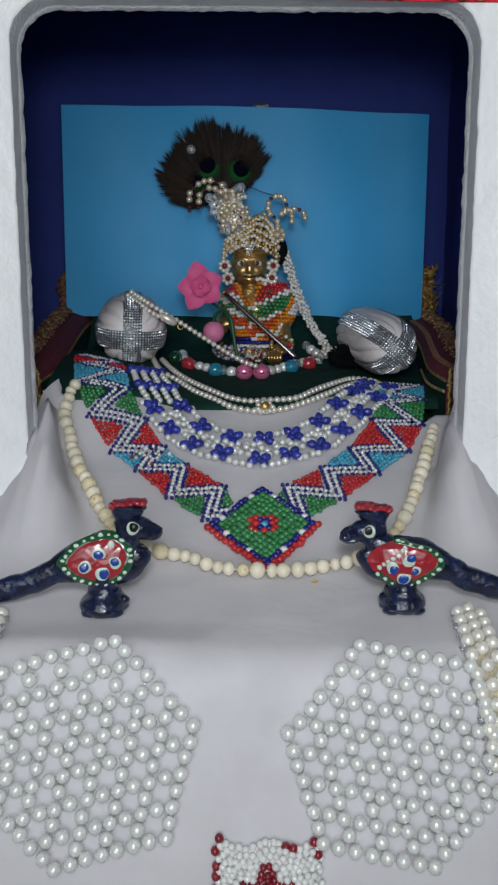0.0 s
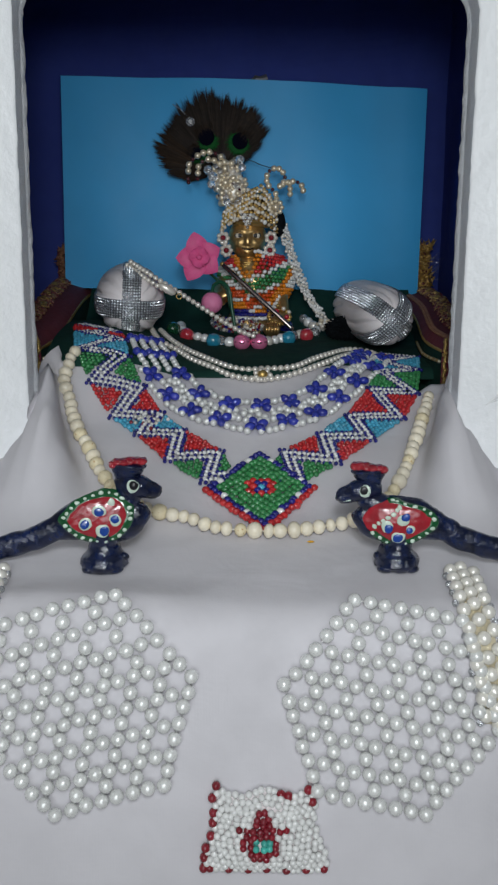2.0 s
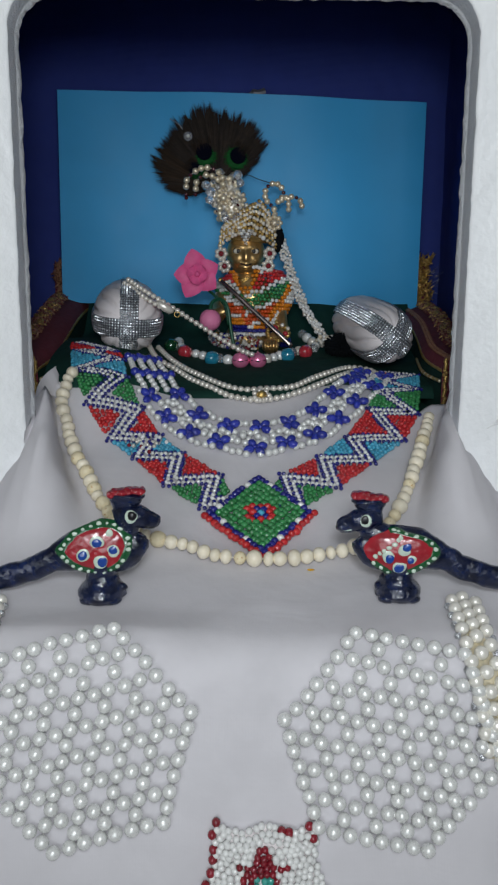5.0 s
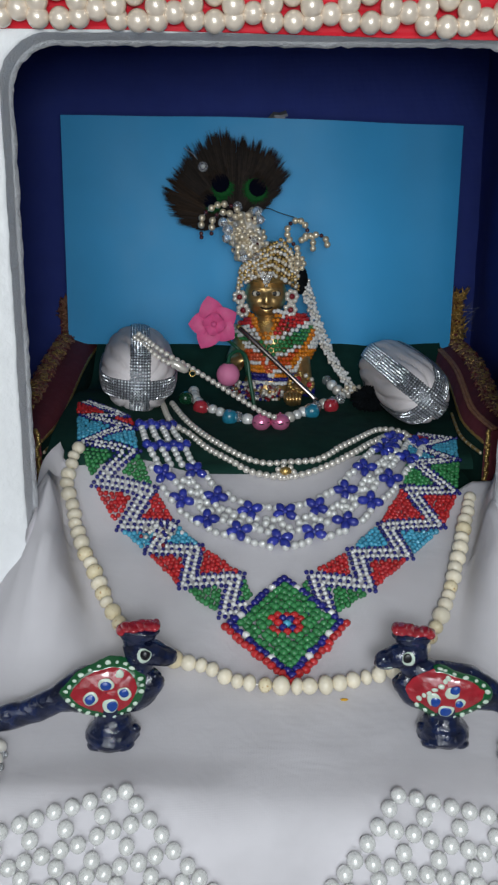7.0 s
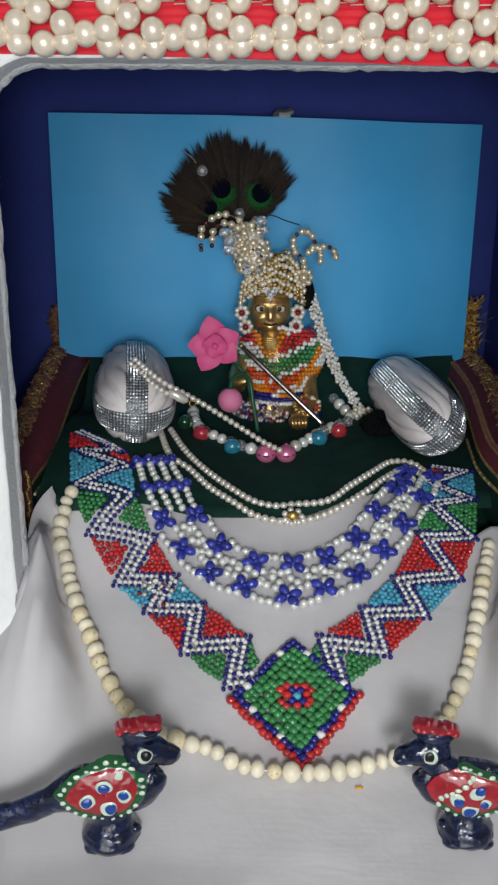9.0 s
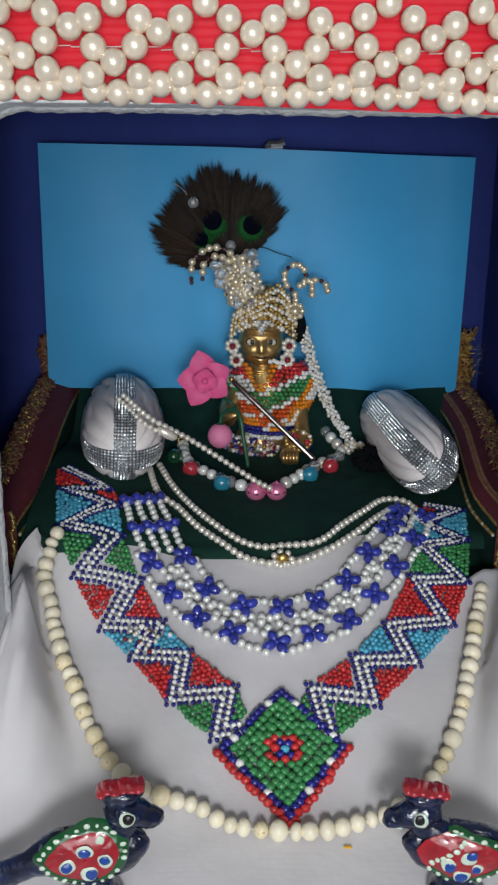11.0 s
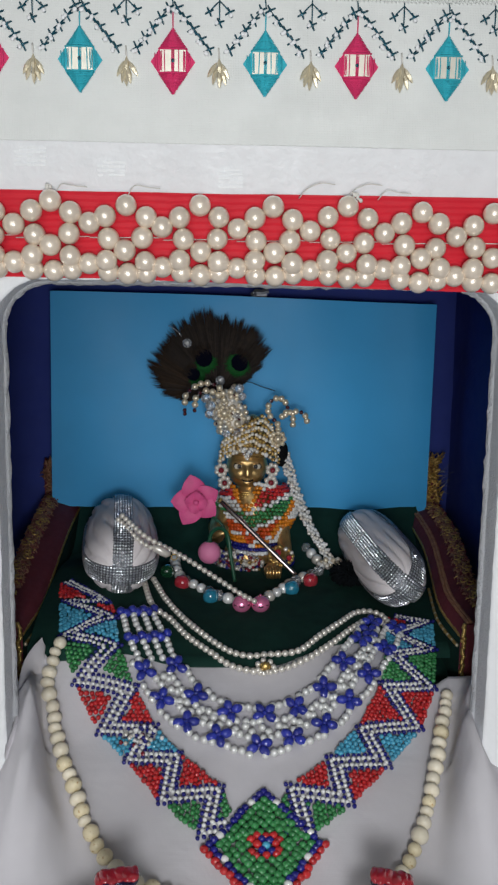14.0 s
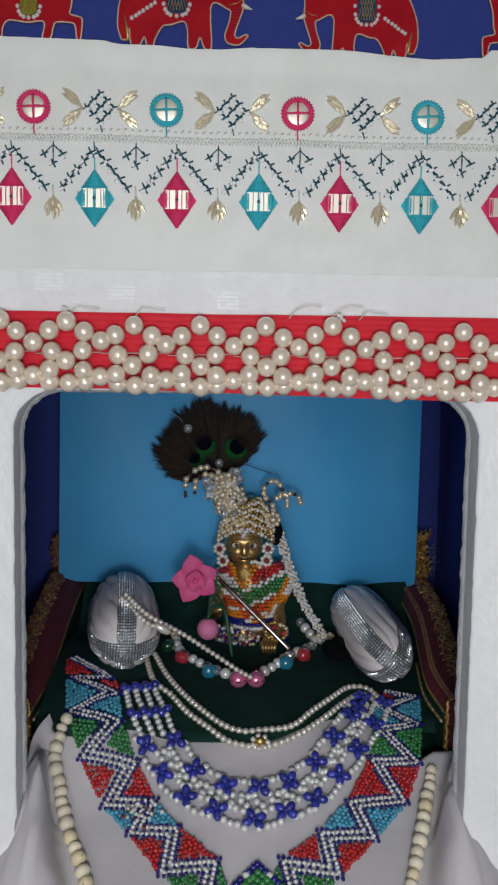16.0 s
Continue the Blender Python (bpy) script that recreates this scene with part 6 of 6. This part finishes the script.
def feather_eye(f, x, z, y, r, skirt, drop):
    """A dark eye in a soft green patch that spreads towards the feather's root."""
    c = Vector((x, y, z))
    d = (c - FAN_BASE).normalized()
    side = Vector((-d.z, 0, d.x))
    e = Build()
    g = c - d * r * drop
    for k in range(260):
        a = random.uniform(0, 2 * math.pi)
        q = d * math.cos(a) + side * math.sin(a)
        far = r * skirt * (1.0 - 0.25 * max(0.0, math.cos(a))) * random.uniform(0.75, 1.06)
        lean = (q - d * 0.9).normalized()
        h = lean.cross(Vector((0, 1, 0))) * random.uniform(0.0003, 0.0006)
        p0 = g + q * far * random.uniform(0.25, 0.6) + Vector((0, random.uniform(-.0006, 0.0), 0))
        p1 = g + q * far + Vector((0, random.uniform(-.0004, .0004), 0))
        e.add([p0 - h, p0 + h, p1], [(0, 1, 2)], "feather_green")
    e.ball(g + Vector((0, 0.0003, 0)), (r * skirt * 0.72, 0.0006, r * skirt * 0.72), "feather_green", 22, 6)
    for k in range(26):
        a = 2 * math.pi * k / 26
        q = d * math.cos(a) + side * math.sin(a)
        h = q.cross(Vector((0, 1, 0))) * r * 0.16
        e.add([c + q * r * 0.6 - h + Vector((0, -.0012, 0)), c + q * r * 0.6 + h + Vector((0, -.0012, 0)), c + q * r * random.uniform(0.98, 1.12) + Vector((0, -.0010, 0))], [(0, 1, 2)], "feather_blue")
    e.ball(c + Vector((0, -0.0008, 0)), (r * 0.92, 0.0006, r * 0.96), "feather_blue", 18, 6)
    for k in range(70):
        # dark barbs that run over the eye from its far side
        p0 = c + side * r * random.uniform(-1.1, 1.1) + d * r * random.uniform(0.9, 1.5) + Vector((0, -.0014, 0))
        p1 = p0 - d * r * random.uniform(0.3, 1.1)
        h = side * random.uniform(0.0002, 0.0004)
        e.add([p0 - h, p0 + h, p1], [(0, 1, 2)], random.choice(("feather", "feather_brown")))
    part("feather_eye", e, f, "green ring with blue-black centre")


fa = feather(128, 192, 0.8135, "feather_brown", "brown peacock feather leaning aside")
fb_ = feather(78, 140, 0.8115, "feather", "dark upright peacock feather")
fc_ = feather(26, 84, 0.8095, "feather", "dark peacock feather with a bright green eye")
feather_eye(fa, -0.0340, 0.4035, 0.8095, 0.0062, 1.50, 0.50)
feather_eye(fb_, -0.0250, 0.4180, 0.8075, 0.0082, 1.45, 0.45)
feather_eye(fc_, 0.0066, 0.4145, 0.8060, 0.0080, 1.70, 0.28)
dk = Build().ball((-0.0398, 0.8050, 0.4310), (0.0043, 0.0016, 0.0043), "crystal", 16, 6).ball((-0.0398, 0.8035, 0.4310), 0.0018, "pearl_white", 10, 8)
part("sequin", dk, pl_, "clear round sequin")
part("sequin", Build().ball((-0.0105, 0.8030, 0.3985), (0.0042, 0.0016, 0.0046), "crystal", 14, 6), pl_, "clear round sequin")
part("loose_barb", Build().tube(spline([(-.002, .8070, .394), (.014, .806, .3975), (.026, .806, .3935), (.040, .806, .3895)], 0.003), 0.0004, "feather", 5), pl_)
part("loose_barb", Build().tube(spline([(-.056, .8050, .446), (-.048, .804, .441), (-.043, .804, .4345)], 0.003), 0.0005, "crystal", 5), pl_, "pale stripped barb")

# ---- red ribbon with pearls over the opening ----
rb = Build()
rows = []
for k in range(121):
    x = -0.36 + 0.74 * k / 120
    top = 0.5190 + 0.0010 * noise.noise(Vector((x * 16, 0, 3))) + 0.0008 * smooth01((x - 0.03) / 0.05)
    bot = 0.4738 - 0.0040 * smooth01((x + 0.10) / 0.25) + 0.0006 * noise.noise(Vector((x * 20, 5, 3)))
    rows.append([Vector((x, 0.5268 + 0.0004 * noise.noise(Vector((x * 30, j, 1))), bot + (top - bot) * j / 8)) for j in range(9)])
rb.grid(rows, "red_ribbon").grid([[p + Vector((0, 0.0010, 0)) for p in r][::-1] for r in rows], "red_ribbon")
solid("red_ribbon", rb, "red ribbed ribbon glued across the foam board", "ribbon", kind="structure")

garland = thing("pearl_garland", "garland of large ivory pearls woven in rings on red ribbon", "garland", (0.0, 0.515, 0.468))
CELL = 0.0389
links = Build()
for c in range(-9, 9):
    cx = -0.0220 + CELL * c
    up = random.uniform(-.0012, .0012)
    mid = CELL / 2
    for dx, z, deep in ((-.0103, .5064, 0), (0, .5120, 0), (.0103, .5062, 0), (mid, .5003, 0), (-.0089, .4948, 0), (.0089, .4946, 0), (0, .4888, -.0010), (-.0101, .4836, -.0022), (.0101, .4834, -.0022),
                        (mid, .4800, 0), (-.0098, .4772, .0014), (0.0006, .4762, .0010), (.0104, .4770, .0014)):
        x = cx + dx + random.uniform(-.0006, .0006)
        zz = z + up + random.uniform(-.0007, .0007) - 0.0012 * smooth01((x - 0.02) / 0.1)
        bead("pearl", Vector((x, 0.5196 + deep + random.uniform(-.0008, .0004), zz)), 0.0057 * random.uniform(0.97, 1.03), "pearl", garland, 20, 14)
    links.tube([(cx - mid, 0.5245, .4950 + random.uniform(-.001, .001)), (cx + mid, 0.5245, .4955)], 0.0003, "thread_cream", 4)
for k in range(5):
    x = (-.060, -.098, .030, .072, .055)[k]
    pts = [(x, 0.5235, 0.517), (x + 0.004, 0.521, 0.5215), (x + 0.011, 0.520, 0.5245 if k in (2, 4) else 0.5205), (x + 0.019, 0.5205, 0.5240 if k in (2, 4) else 0.5200)]
    links.tube(spline(pts, 0.002), 0.0003, "thread_cream", 4)
part("thread", links, garland, "loose cream thread ends", kind="stuff")
knots = Build()
for x, z in ((-.1010, .5195), (.0590, .5190), (.0615, .5180)):
    for k in range(5):
        knots.ball((x + random.uniform(-.0015, .0015), 0.5225, z + random.uniform(-.0018, .0018)), 0.0011, "thread_cream", 7, 5)
part("knot", knots, garland, "small tied thread knots", kind="stuff")

# ---- embroidered cloth strip ----
strip = thing("embroidered_strip", "white brocade strip with mirrors, stitches and gold leaves", "fabric strip", (0.0, 0.526, 0.544))
EY = 0.5262
rows = []
for k in range(161):
    x = -0.36 + 0.74 * k / 160
    top = 0.6706 + float(np.interp(x, (-.138, -.0785, -.071, -.048, -.030, -.0124, .0053, .054, .067, .0845, .1094, .1408, .1412), (.0021, .0015, -.0004, -.0003, -.0018, -.0017, -.0002, 0, -.0004, -.0023, -.0038, -.0019, .0024))) + 0.0003 * noise.noise(Vector((x * 140, 1, 0)))
    bot = 0.5442 + 0.0010 * noise.noise(Vector((x * 10, 7, 0)))
    rows.append([Vector((x, EY + 0.0003 * noise.noise(Vector((x * 40, j * 0.5, 1))) - 0.0034 * smooth01((j - 36) / 3), bot + (top - bot) * j / 40)) for j in range(41)])
part("cloth", Build().grid(rows, "linen").grid([[p + Vector((0, 0.0013, 0)) for p in r][::-1] for r in rows], "linen"), strip)


def stitch(b, x0, z0, x1, z1, w, m, y=EY - 0.0006):
    d = Vector((x1 - x0, 0, z1 - z0))
    mid = Vector(((x0 + x1) / 2, y, (z0 + z1) / 2))
    a = Vector((x0, y + 0.0004, z0))
    c = Vector((x1, y + 0.0004, z1))
    b.tube([a, mid - Vector((0, 0.0003, 0)), c], [w * 0.8, w, w * 0.8], m, 5)


def cross(b, x, z, s, m="thread_dark"):
    s *= random.uniform(0.9, 1.1)
    stitch(b, x - s, z - s * 0.5, x + s, z + s * 0.5, 0.00058, m)
    stitch(b, x - s * 0.5, z + s, x + s * 0.5, z - s, 0.00058, m)


def diamond(x, z, m, silver):
    hx, hz = 0.0115, 0.0162
    b = Build()
    b.add([Vector(p) for p in ((x - hx, EY - .0004, z), (x, EY - .0004, z - hz), (x + hx, EY - .0004, z), (x, EY - .0004, z + hz), (x, EY - .0011, z + hz * 0.45), (x - hx * 0.55, EY - .0011, z),
                               (x, EY - .0011, z - hz * 0.45), (x + hx * 0.55, EY - .0011, z))],
          [(0, 5, 4, 3), (1, 6, 5, 0), (2, 7, 6, 1), (3, 4, 7, 2), (5, 6, 7, 4)], m)
    for k in range(60):
        f = -1 + 2 * (k + 0.5) / 60
        w = hx * (1 - abs(f)) + 0.0004
        if abs(f) > 0.36:
            stitch(b, x - w, z + f * hz, x + w, z + f * hz + random.uniform(-.0002, .0002), 0.0003, m, EY - 0.0012)
    ob = part("diamond_motif", b, strip, "stitched diamond with a mirror", kind="stuff")
    mir = Build().box((x - 0.0066, EY - 0.0022, z - 0.0056), (x + 0.0066, EY - 0.0013, z + 0.0056), "mirror")
    part("mirror_piece", mir, ob, "square mirror piece", smooth=False)
    t = Build()
    for q in (-0.0092, -0.0080, -0.0063, -0.0057, 0.0, 0.0005, -0.0005, 0.0055, 0.0062, 0.0078, 0.0088, random.uniform(-.005, -.003), random.uniform(.003, .005)):
        h = 0.0068 * (1 - abs(q) / 0.02)
        stitch(t, x + q, z - h, x + q + random.uniform(-.0003, .0003), z + h, 0.0003, m, EY - 0.0026)
    for q in (-0.0058, 0.0058):
        stitch(t, x - 0.0075, z + q, x + 0.0075, z + q + random.uniform(-.0004, .0004), 0.00045, m, EY - 0.0026)
    t.ball((x, EY - 0.0028, z), (0.0010, 0.0005, 0.0012), "thread_dark", 8, 5)
    part("thread_net", t, ob, kind="stuff")


def circle_motif(x, z, m):
    b = Build()
    R = 0.0098
    for k in range(64):
        a = 2 * math.pi * k / 64
        r1 = R * (1.0 if k % 2 else 0.93)
        stitch(b, x + 0.0066 * math.cos(a), z + 0.0066 * math.sin(a), x + r1 * math.cos(a + 0.12), z + r1 * math.sin(a + 0.12), 0.0006, m, EY - 0.0010)
    b.tube([(x + 0.0073 * math.cos(a), EY - 0.0016, z + 0.0073 * math.sin(a)) for a in (2 * math.pi * k / 40 for k in range(41))], 0.0008, m, 6)
    for a in (0.04, math.pi / 2 + 0.03):
        stitch(b, x - 0.007 * math.cos(a), z - 0.007 * math.sin(a), x + 0.007 * math.cos(a), z + 0.007 * math.sin(a), 0.0007, m, EY - 0.0024)
    stitch(b, x, z - R, x + 0.0003, z - 0.0150, 0.0005, m)
    ob = part("ring_motif", b, strip, "stitched ring with a round mirror")
    part("mirror_piece", Build().ball((x, EY - 0.0009, z), (0.0068, 0.0007, 0.0068), "mirror", 24, 6), ob, "round mirror piece")


LEAF = Build().tube([(0, 0, -0.0043), (0, 0, -0.0024), (0, 0, 0.0), (0, 0, 0.0025), (0, 0, 0.0045)], [0.0002, 0.0010, 0.0014, 0.0010, 0.0002], "gold_leaf", 5).mesh("gold_leaf", False)


def gold_leaf(c, d, parent):
    ob = new("leaf", LEAF)
    ob.matrix_basis = Matrix.Translation(c) @ d.to_track_quat("Z", "Y").to_matrix().to_4x4()
    return attach(ob, parent)


def leaf_pair(x, z, sgn):
    b = Build()
    stitch(b, x, z, x + sgn * -0.006, z, 0.0004, "thread_cream")
    ob = part("gold_leaves", b, strip, "pair of gold sequin leaves")
    for up in (1, -1):
        for along, off, lean in ((0.0036, 0.0, 0), (0.0060, 0.0013, 10), (0.0064, -0.0013, -8), (0.0092, 0.0013, 4), (0.0094, -0.0012, -14), (0.0112, 0.0002, 0)):
            a = radians(43)
            d = Vector((sgn * math.cos(a), 0, up * math.sin(a)))
            side = Vector((-sgn * math.sin(a), 0, up * math.cos(a)))
            q = radians(43 + lean + random.uniform(-5, 5))
            gold_leaf(Vector((x, EY - 0.0012 - random.uniform(0, .0005), z + up * 0.0006)) + d * along * 0.9 + side * off, Vector((sgn * math.cos(q), 0, up * math.sin(q))), ob)



def lozenge(x, z):
    b = Build()
    g = 0.0044
    for i in range(-1, 2):
        for j in range(-1, 2):
            cx_, cz_ = x + (i - j) * g * 0.9, z + (i + j) * g * 0.9
            cross(b, cx_, cz_, 0.0021)
            b.ball((cx_ + 0.001, EY - 0.0014, cz_ - 0.0014), (0.0012, 0.0007, 0.0012), "sequin_sparkle", 7, 5)
    for i in (-1, 0, 1):
        stitch(b, x + (i - 1) * g * .9, z + (i + 1) * g * .9 - 2 * g * .9 * 0, x + (i + 1) * g * .9, z + (i - 1) * g * .9, 0.0005, "thread_dark")
        stitch(b, x + (-i - 1) * g * .9, z + (i - 1) * g * .9 + 0, x + (1 - i) * g * .9, z + (i + 1) * g * .9, 0.0005, "thread_dark")
    stitch(b, x, z - 0.0100, x + 0.0012, z - 0.0138, 0.0004, "thread_dark")
    part("lozenge_motif", b, strip, "dark teal cross-stitch lozenge with sparkles", kind="stuff")


def chevron_run(x0, z0, x1, z1):
    b = Build()
    for k in range(5):
        t = k / 4
        x, z = x0 + (x1 - x0) * t, z0 + (z1 - z0) * t
        cross(b, x, z, 0.0029)
        for q in range(2):
            b.ball((x - 0.0008 + random.uniform(-.0012, .0012), EY - 0.0014, z - 0.0014 + random.uniform(-.0012, .0012)), (0.0011, 0.0006, 0.0011), "sequin_sparkle", 7, 5)
    stitch(b, x0, z0, x1, z1, 0.0005, "thread_dark")
    part("chevron_stitches", b, strip, "dark teal cross stitches with sparkles", kind="stuff")


def trident(x, z):
    b = Build()
    stitch(b, x, z + 0.0058, x, z - 0.0062, 0.0004, "thread_dark")
    for sx in (-1, 1):
        stitch(b, x, z + 0.0040, x + sx * 0.0052, z - 0.0012, 0.0004, "thread_dark")
        cross(b, x + sx * 0.0053, z - 0.0014, 0.0024)
    cross(b, x, z - 0.0066, 0.0025)
    b.ball((x + 0.0058, EY - 0.0014, z - 0.0030), (0.0011, 0.0006, 0.0011), "sequin_sparkle", 7, 5)
    b.ball((x - 0.0016, EY - 0.0014, z - 0.0068), (0.0011, 0.0006, 0.0011), "sequin_sparkle", 7, 5)
    part("trident_motif", b, strip, "small dark teal stitched trident", kind="stuff")


def gold_spray(x, z):
    b = Build()
    stitch(b, x - 0.0004, z + 0.0080, x + 0.0002, z + 0.0010, 0.0005, "thread_cream")
    ob = part("gold_spray", b, strip, "fan of gold sequin leaves")
    for k, (lean, far) in enumerate(((0, 0.0038), (-30, 0.0062), (30, 0.0062), (-13, 0.0084), (12, 0.0085), (0, 0.0096))):
        a = radians(-90 + lean + random.uniform(-4, 4))
        d = Vector((math.cos(a), 0, math.sin(a)))
        gold_leaf(Vector((x, EY - 0.0012 - 0.0003 * (k % 2), z + 0.0020)) + d * far, d, ob)



DX = 0.0477
for k in range(-4, 5):
    x = 0.0110 + DX * k
    diamond(x, 0.5843, "thread_teal" if k % 2 == 0 else "thread_pink", k)
    chevron_run(x - 0.0022, 0.6105, x - 0.0186, 0.5908)
    chevron_run(x + 0.0022, 0.6105, x + 0.0186, 0.5908)
    part("peak_stitch", (lambda b: (stitch(b, x, 0.6120, x - 0.0005, 0.6165, 0.0004, "thread_dark"), stitch(b, x, 0.6100, x, 0.6005, 0.0004, "thread_teal" if k % 2 == 0 else "thread_pink"), b)[-1])(Build()), strip)
    xm = x + DX / 2
    trident(xm, 0.6105)
    gold_spray(xm, 0.5838)
CX = 0.0762
for k in range(-3, 4):
    x = -0.0432 + CX * k
    circle_motif(x, 0.6352, "thread_teal" if k % 2 == 0 else "thread_pink")
    leaf_pair(x + CX / 2 - 0.0108, 0.6352, -1)
    leaf_pair(x - CX / 2 + 0.0108, 0.6352, 1)
    lozenge(x + CX / 2, 0.6358)
# braid line
bl = Build()
for k in range(330):
    x = -0.33 + 0.68 * k / 329
    z = 0.6185 + 0.0003 * math.sin(x * 60)
    stitch(bl, x - 0.0008, z + 0.0001, x + 0.0012, z + 0.0019 + random.uniform(-.0003, .0003), 0.0005, "linen")
    stitch(bl, x - 0.0008, z - 0.0003, x + 0.0012, z - 0.0021 + random.uniform(-.0003, .0003), 0.0005, "linen")
    if k % 2:
        stitch(bl, x, z + 0.0046, x + 0.0013, z + 0.0052 + random.uniform(-.0005, .0005), 0.0006, "thread_cream")
part("braid_line", bl, strip, "cream braid line", kind="stuff")

# ---- navy strip with enamel animals above ----
nb = []
for k in range(61):
    x = -0.36 + 0.74 * k / 60
    nb.append([Vector((x, 0.5272 + 0.0003 * noise.noise(Vector((x * 20, j, 0))), 0.655 + 0.20 * j / 10)) for j in range(11)])
solid("navy_strip", Build().grid(nb, "navy").grid([[p + Vector((0, 0.0007, 0)) for p in r][::-1] for r in nb], "navy"), "navy blue cloth strip above the embroidered strip", "fabric strip", kind="structure")

ELEPHANT = [(2.5, 1.8), (0.4, 8.8), (0.8, 18.6), (2.7, 26), (7, 35), (16, 43), (32, 46), (46, 46), (56, 51), (66, 47), (71, 37), (71.8, 27.6), (72, 21), (70.4, 15.6), (67.4, 6.5), (69.4, 4.4), (73.2, 6.2), (75, 5.6),
            (70.5, 1.0), (65.6, 0.7), (62.4, 2.6), (61.8, 6.4), (64, 13.2), (64.8, 19), (62.5, 20.5), (56.5, 23.5), (53.7, 21.6), (53.4, 14), (54, -1.5), (50, -1.6), (47.5, 4.1), (45.2, -1.7), (40.8, -1.5), (40.2, 8.0), (38, 12.6),
            (31, 10.7), (26, 9.6), (22, 3.0), (20.6, -1), (17.2, -1), (15.6, 3.6), (13, -1), (8.2, -1), (7.0, 8), (5.6, 2)]
HORSE = [(12, -1), (9, 10), (6, 22), (10, 34), (22, 37), (40, 36), (50, 40), (58, 51), (66, 53), (71, 45), (65, 36), (61.4, 26), (60.4, 17), (59.6, 13), (64.8, 11.5), (66.6, 9.5), (65.6, -1), (63.6, -1), (62.6, 6), (60.6, 8),
         (52.4, 8.2), (50.4, 6), (48.4, -1), (44, -1), (44.8, 8), (35.5, 7.6), (25, 8.4), (21.6, 4.4), (20.4, -1)]


def enamel_animal(outline, x, z, sgn, size, saddle, m, label, tusk):
    u = 0.001 * size

    def at(px, pz, y):
        return Vector((x + sgn * px * u, y, z + pz * u))

    line = spline([(a, 0, c) for a, c in outline + outline[:1]], 1.0)
    pts = [(at(p.x, p.z, 0).x, at(p.x, p.z, 0).z) for p in line[:-1]]
    if sgn < 0:
        pts = pts[::-1]
    b = Build()
    b.plate(pts, 0.5250, 0.5271, "enamel_red")
    loop = [Vector((a, 0.5251, c)) for a, c in pts]
    b.tube(loop + [loop[0]], 0.00045, "gold_leaf", 6, up=(0.02, -1, 0.01))
    ob = solid("enamel_animal", b, label, "ornament", smooth=False, group="enamel animals on the navy strip")
    sx, sz, w, h = saddle
    rim = [(sx + w * math.copysign(abs(math.cos(q)) ** 0.6, math.cos(q)), sz + h * math.copysign(abs(math.sin(q)) ** 0.6, math.sin(q))) for q in (2 * math.pi * k / 28 for k in range(28))]
    cloth = Build().plate([(at(p, q, 0).x, at(p, q, 0).z) for p, q in (rim if sgn > 0 else rim[::-1])], 0.5240, 0.5251, m)
    for k in range(-3, 4):
        # gold wires crossed over the saddle
        for lean in (-1, 1):
            p0, p1 = sx + k * w * 0.30 - lean * w * 0.35, sx + k * w * 0.30 + lean * w * 0.35
            if max(abs(p0 - sx), abs(p1 - sx)) < w * 0.98:
                cloth.tube([at(p0, sz - h * 0.85, 0.5239), at(p1, sz + h * 0.85, 0.5239)], 0.00022, "gold", 4)
    part("saddle", cloth, ob, "saddle cloth of glazed enamel with gold wires", smooth=False)
    stones = [(sx + (w + 1.9) * math.copysign(abs(math.cos(q)) ** 0.7, math.cos(q)), sz + (h + 1.6) * math.copysign(abs(math.sin(q)) ** 0.7, math.sin(q))) for q in (2 * math.pi * k / 20 for k in range(20))]
    if tusk:
        stones += [(21.5 - 2.15 * k, 22.0 - 1.45 * k) for k in range(7)]
        part("tusk", Build().tube([at(71.6, 22.6, 0.5246), at(74, 21.2, 0.5244), at(77.2, 20.2, 0.5246)], [0.0016 * size, 0.0012 * size, 0.0003], "ivory_paint", 8), ob, "ivory white tusk")
        part("tail", Build().tube([at(4.4, 14.8, 0.5248), at(5.4, 9, 0.5246), at(6.4, 3.0, 0.5246), at(6.0, 0.6, 0.5248)], [0.0004, 0.0008, 0.0012, 0.0004], "gold", 6), ob, "gold tail")
        wires = Build()
        for k in range(9):
            wires.tube([at(65.4 + 0.28 * k, 7.0 + 1.7 * k, 0.5249), at(67.4 + 0.30 * k, 7.3 + 1.7 * k, 0.5249)], 0.00018, "enamel_navy", 4)
        wires.tube([at(63.5, 22.5, 0.5248), at(68, 23.4, 0.5248), at(71.6, 25.6, 0.5248)], 0.0003, "gold", 4)
        part("trunk_lines", wires, ob, "fine dark lines across the trunk", kind="stuff")
    for p, q in stones:
        c = at(p + random.uniform(-.15, .15), q + random.uniform(-.15, .15), 0.5242)
        part("rhinestone", Build().ball(c, (0.00125 * size, 0.0011, 0.00125 * size), "rhinestone", 8, 5), ob, smooth=False)
    return ob


enamel_animal(ELEPHANT, -0.0717, 0.6720, 1, 1.0, (34, 26.5, 5.8, 9.6), "enamel_navy", "red enamel elephant ornament with gold outline and rhinestones", True)
enamel_animal(ELEPHANT, 0.1020, 0.6690, -1, 0.925, (33, 29, 5.6, 9.6), "enamel_navy", "dark red enamel elephant ornament with gold outline and rhinestones", True)
enamel_animal(HORSE, -0.1580, 0.6740, 1, 1.0, (36.5, 21, 4.8, 9.6), "enamel_green", "red enamel horse ornament with a green saddle", False)
enamel_animal(HORSE, 0.2060, 0.6700, -1, 1.0, (36.5, 21, 4.8, 9.6), "enamel_navy", "red enamel horse ornament with a dark saddle", False)
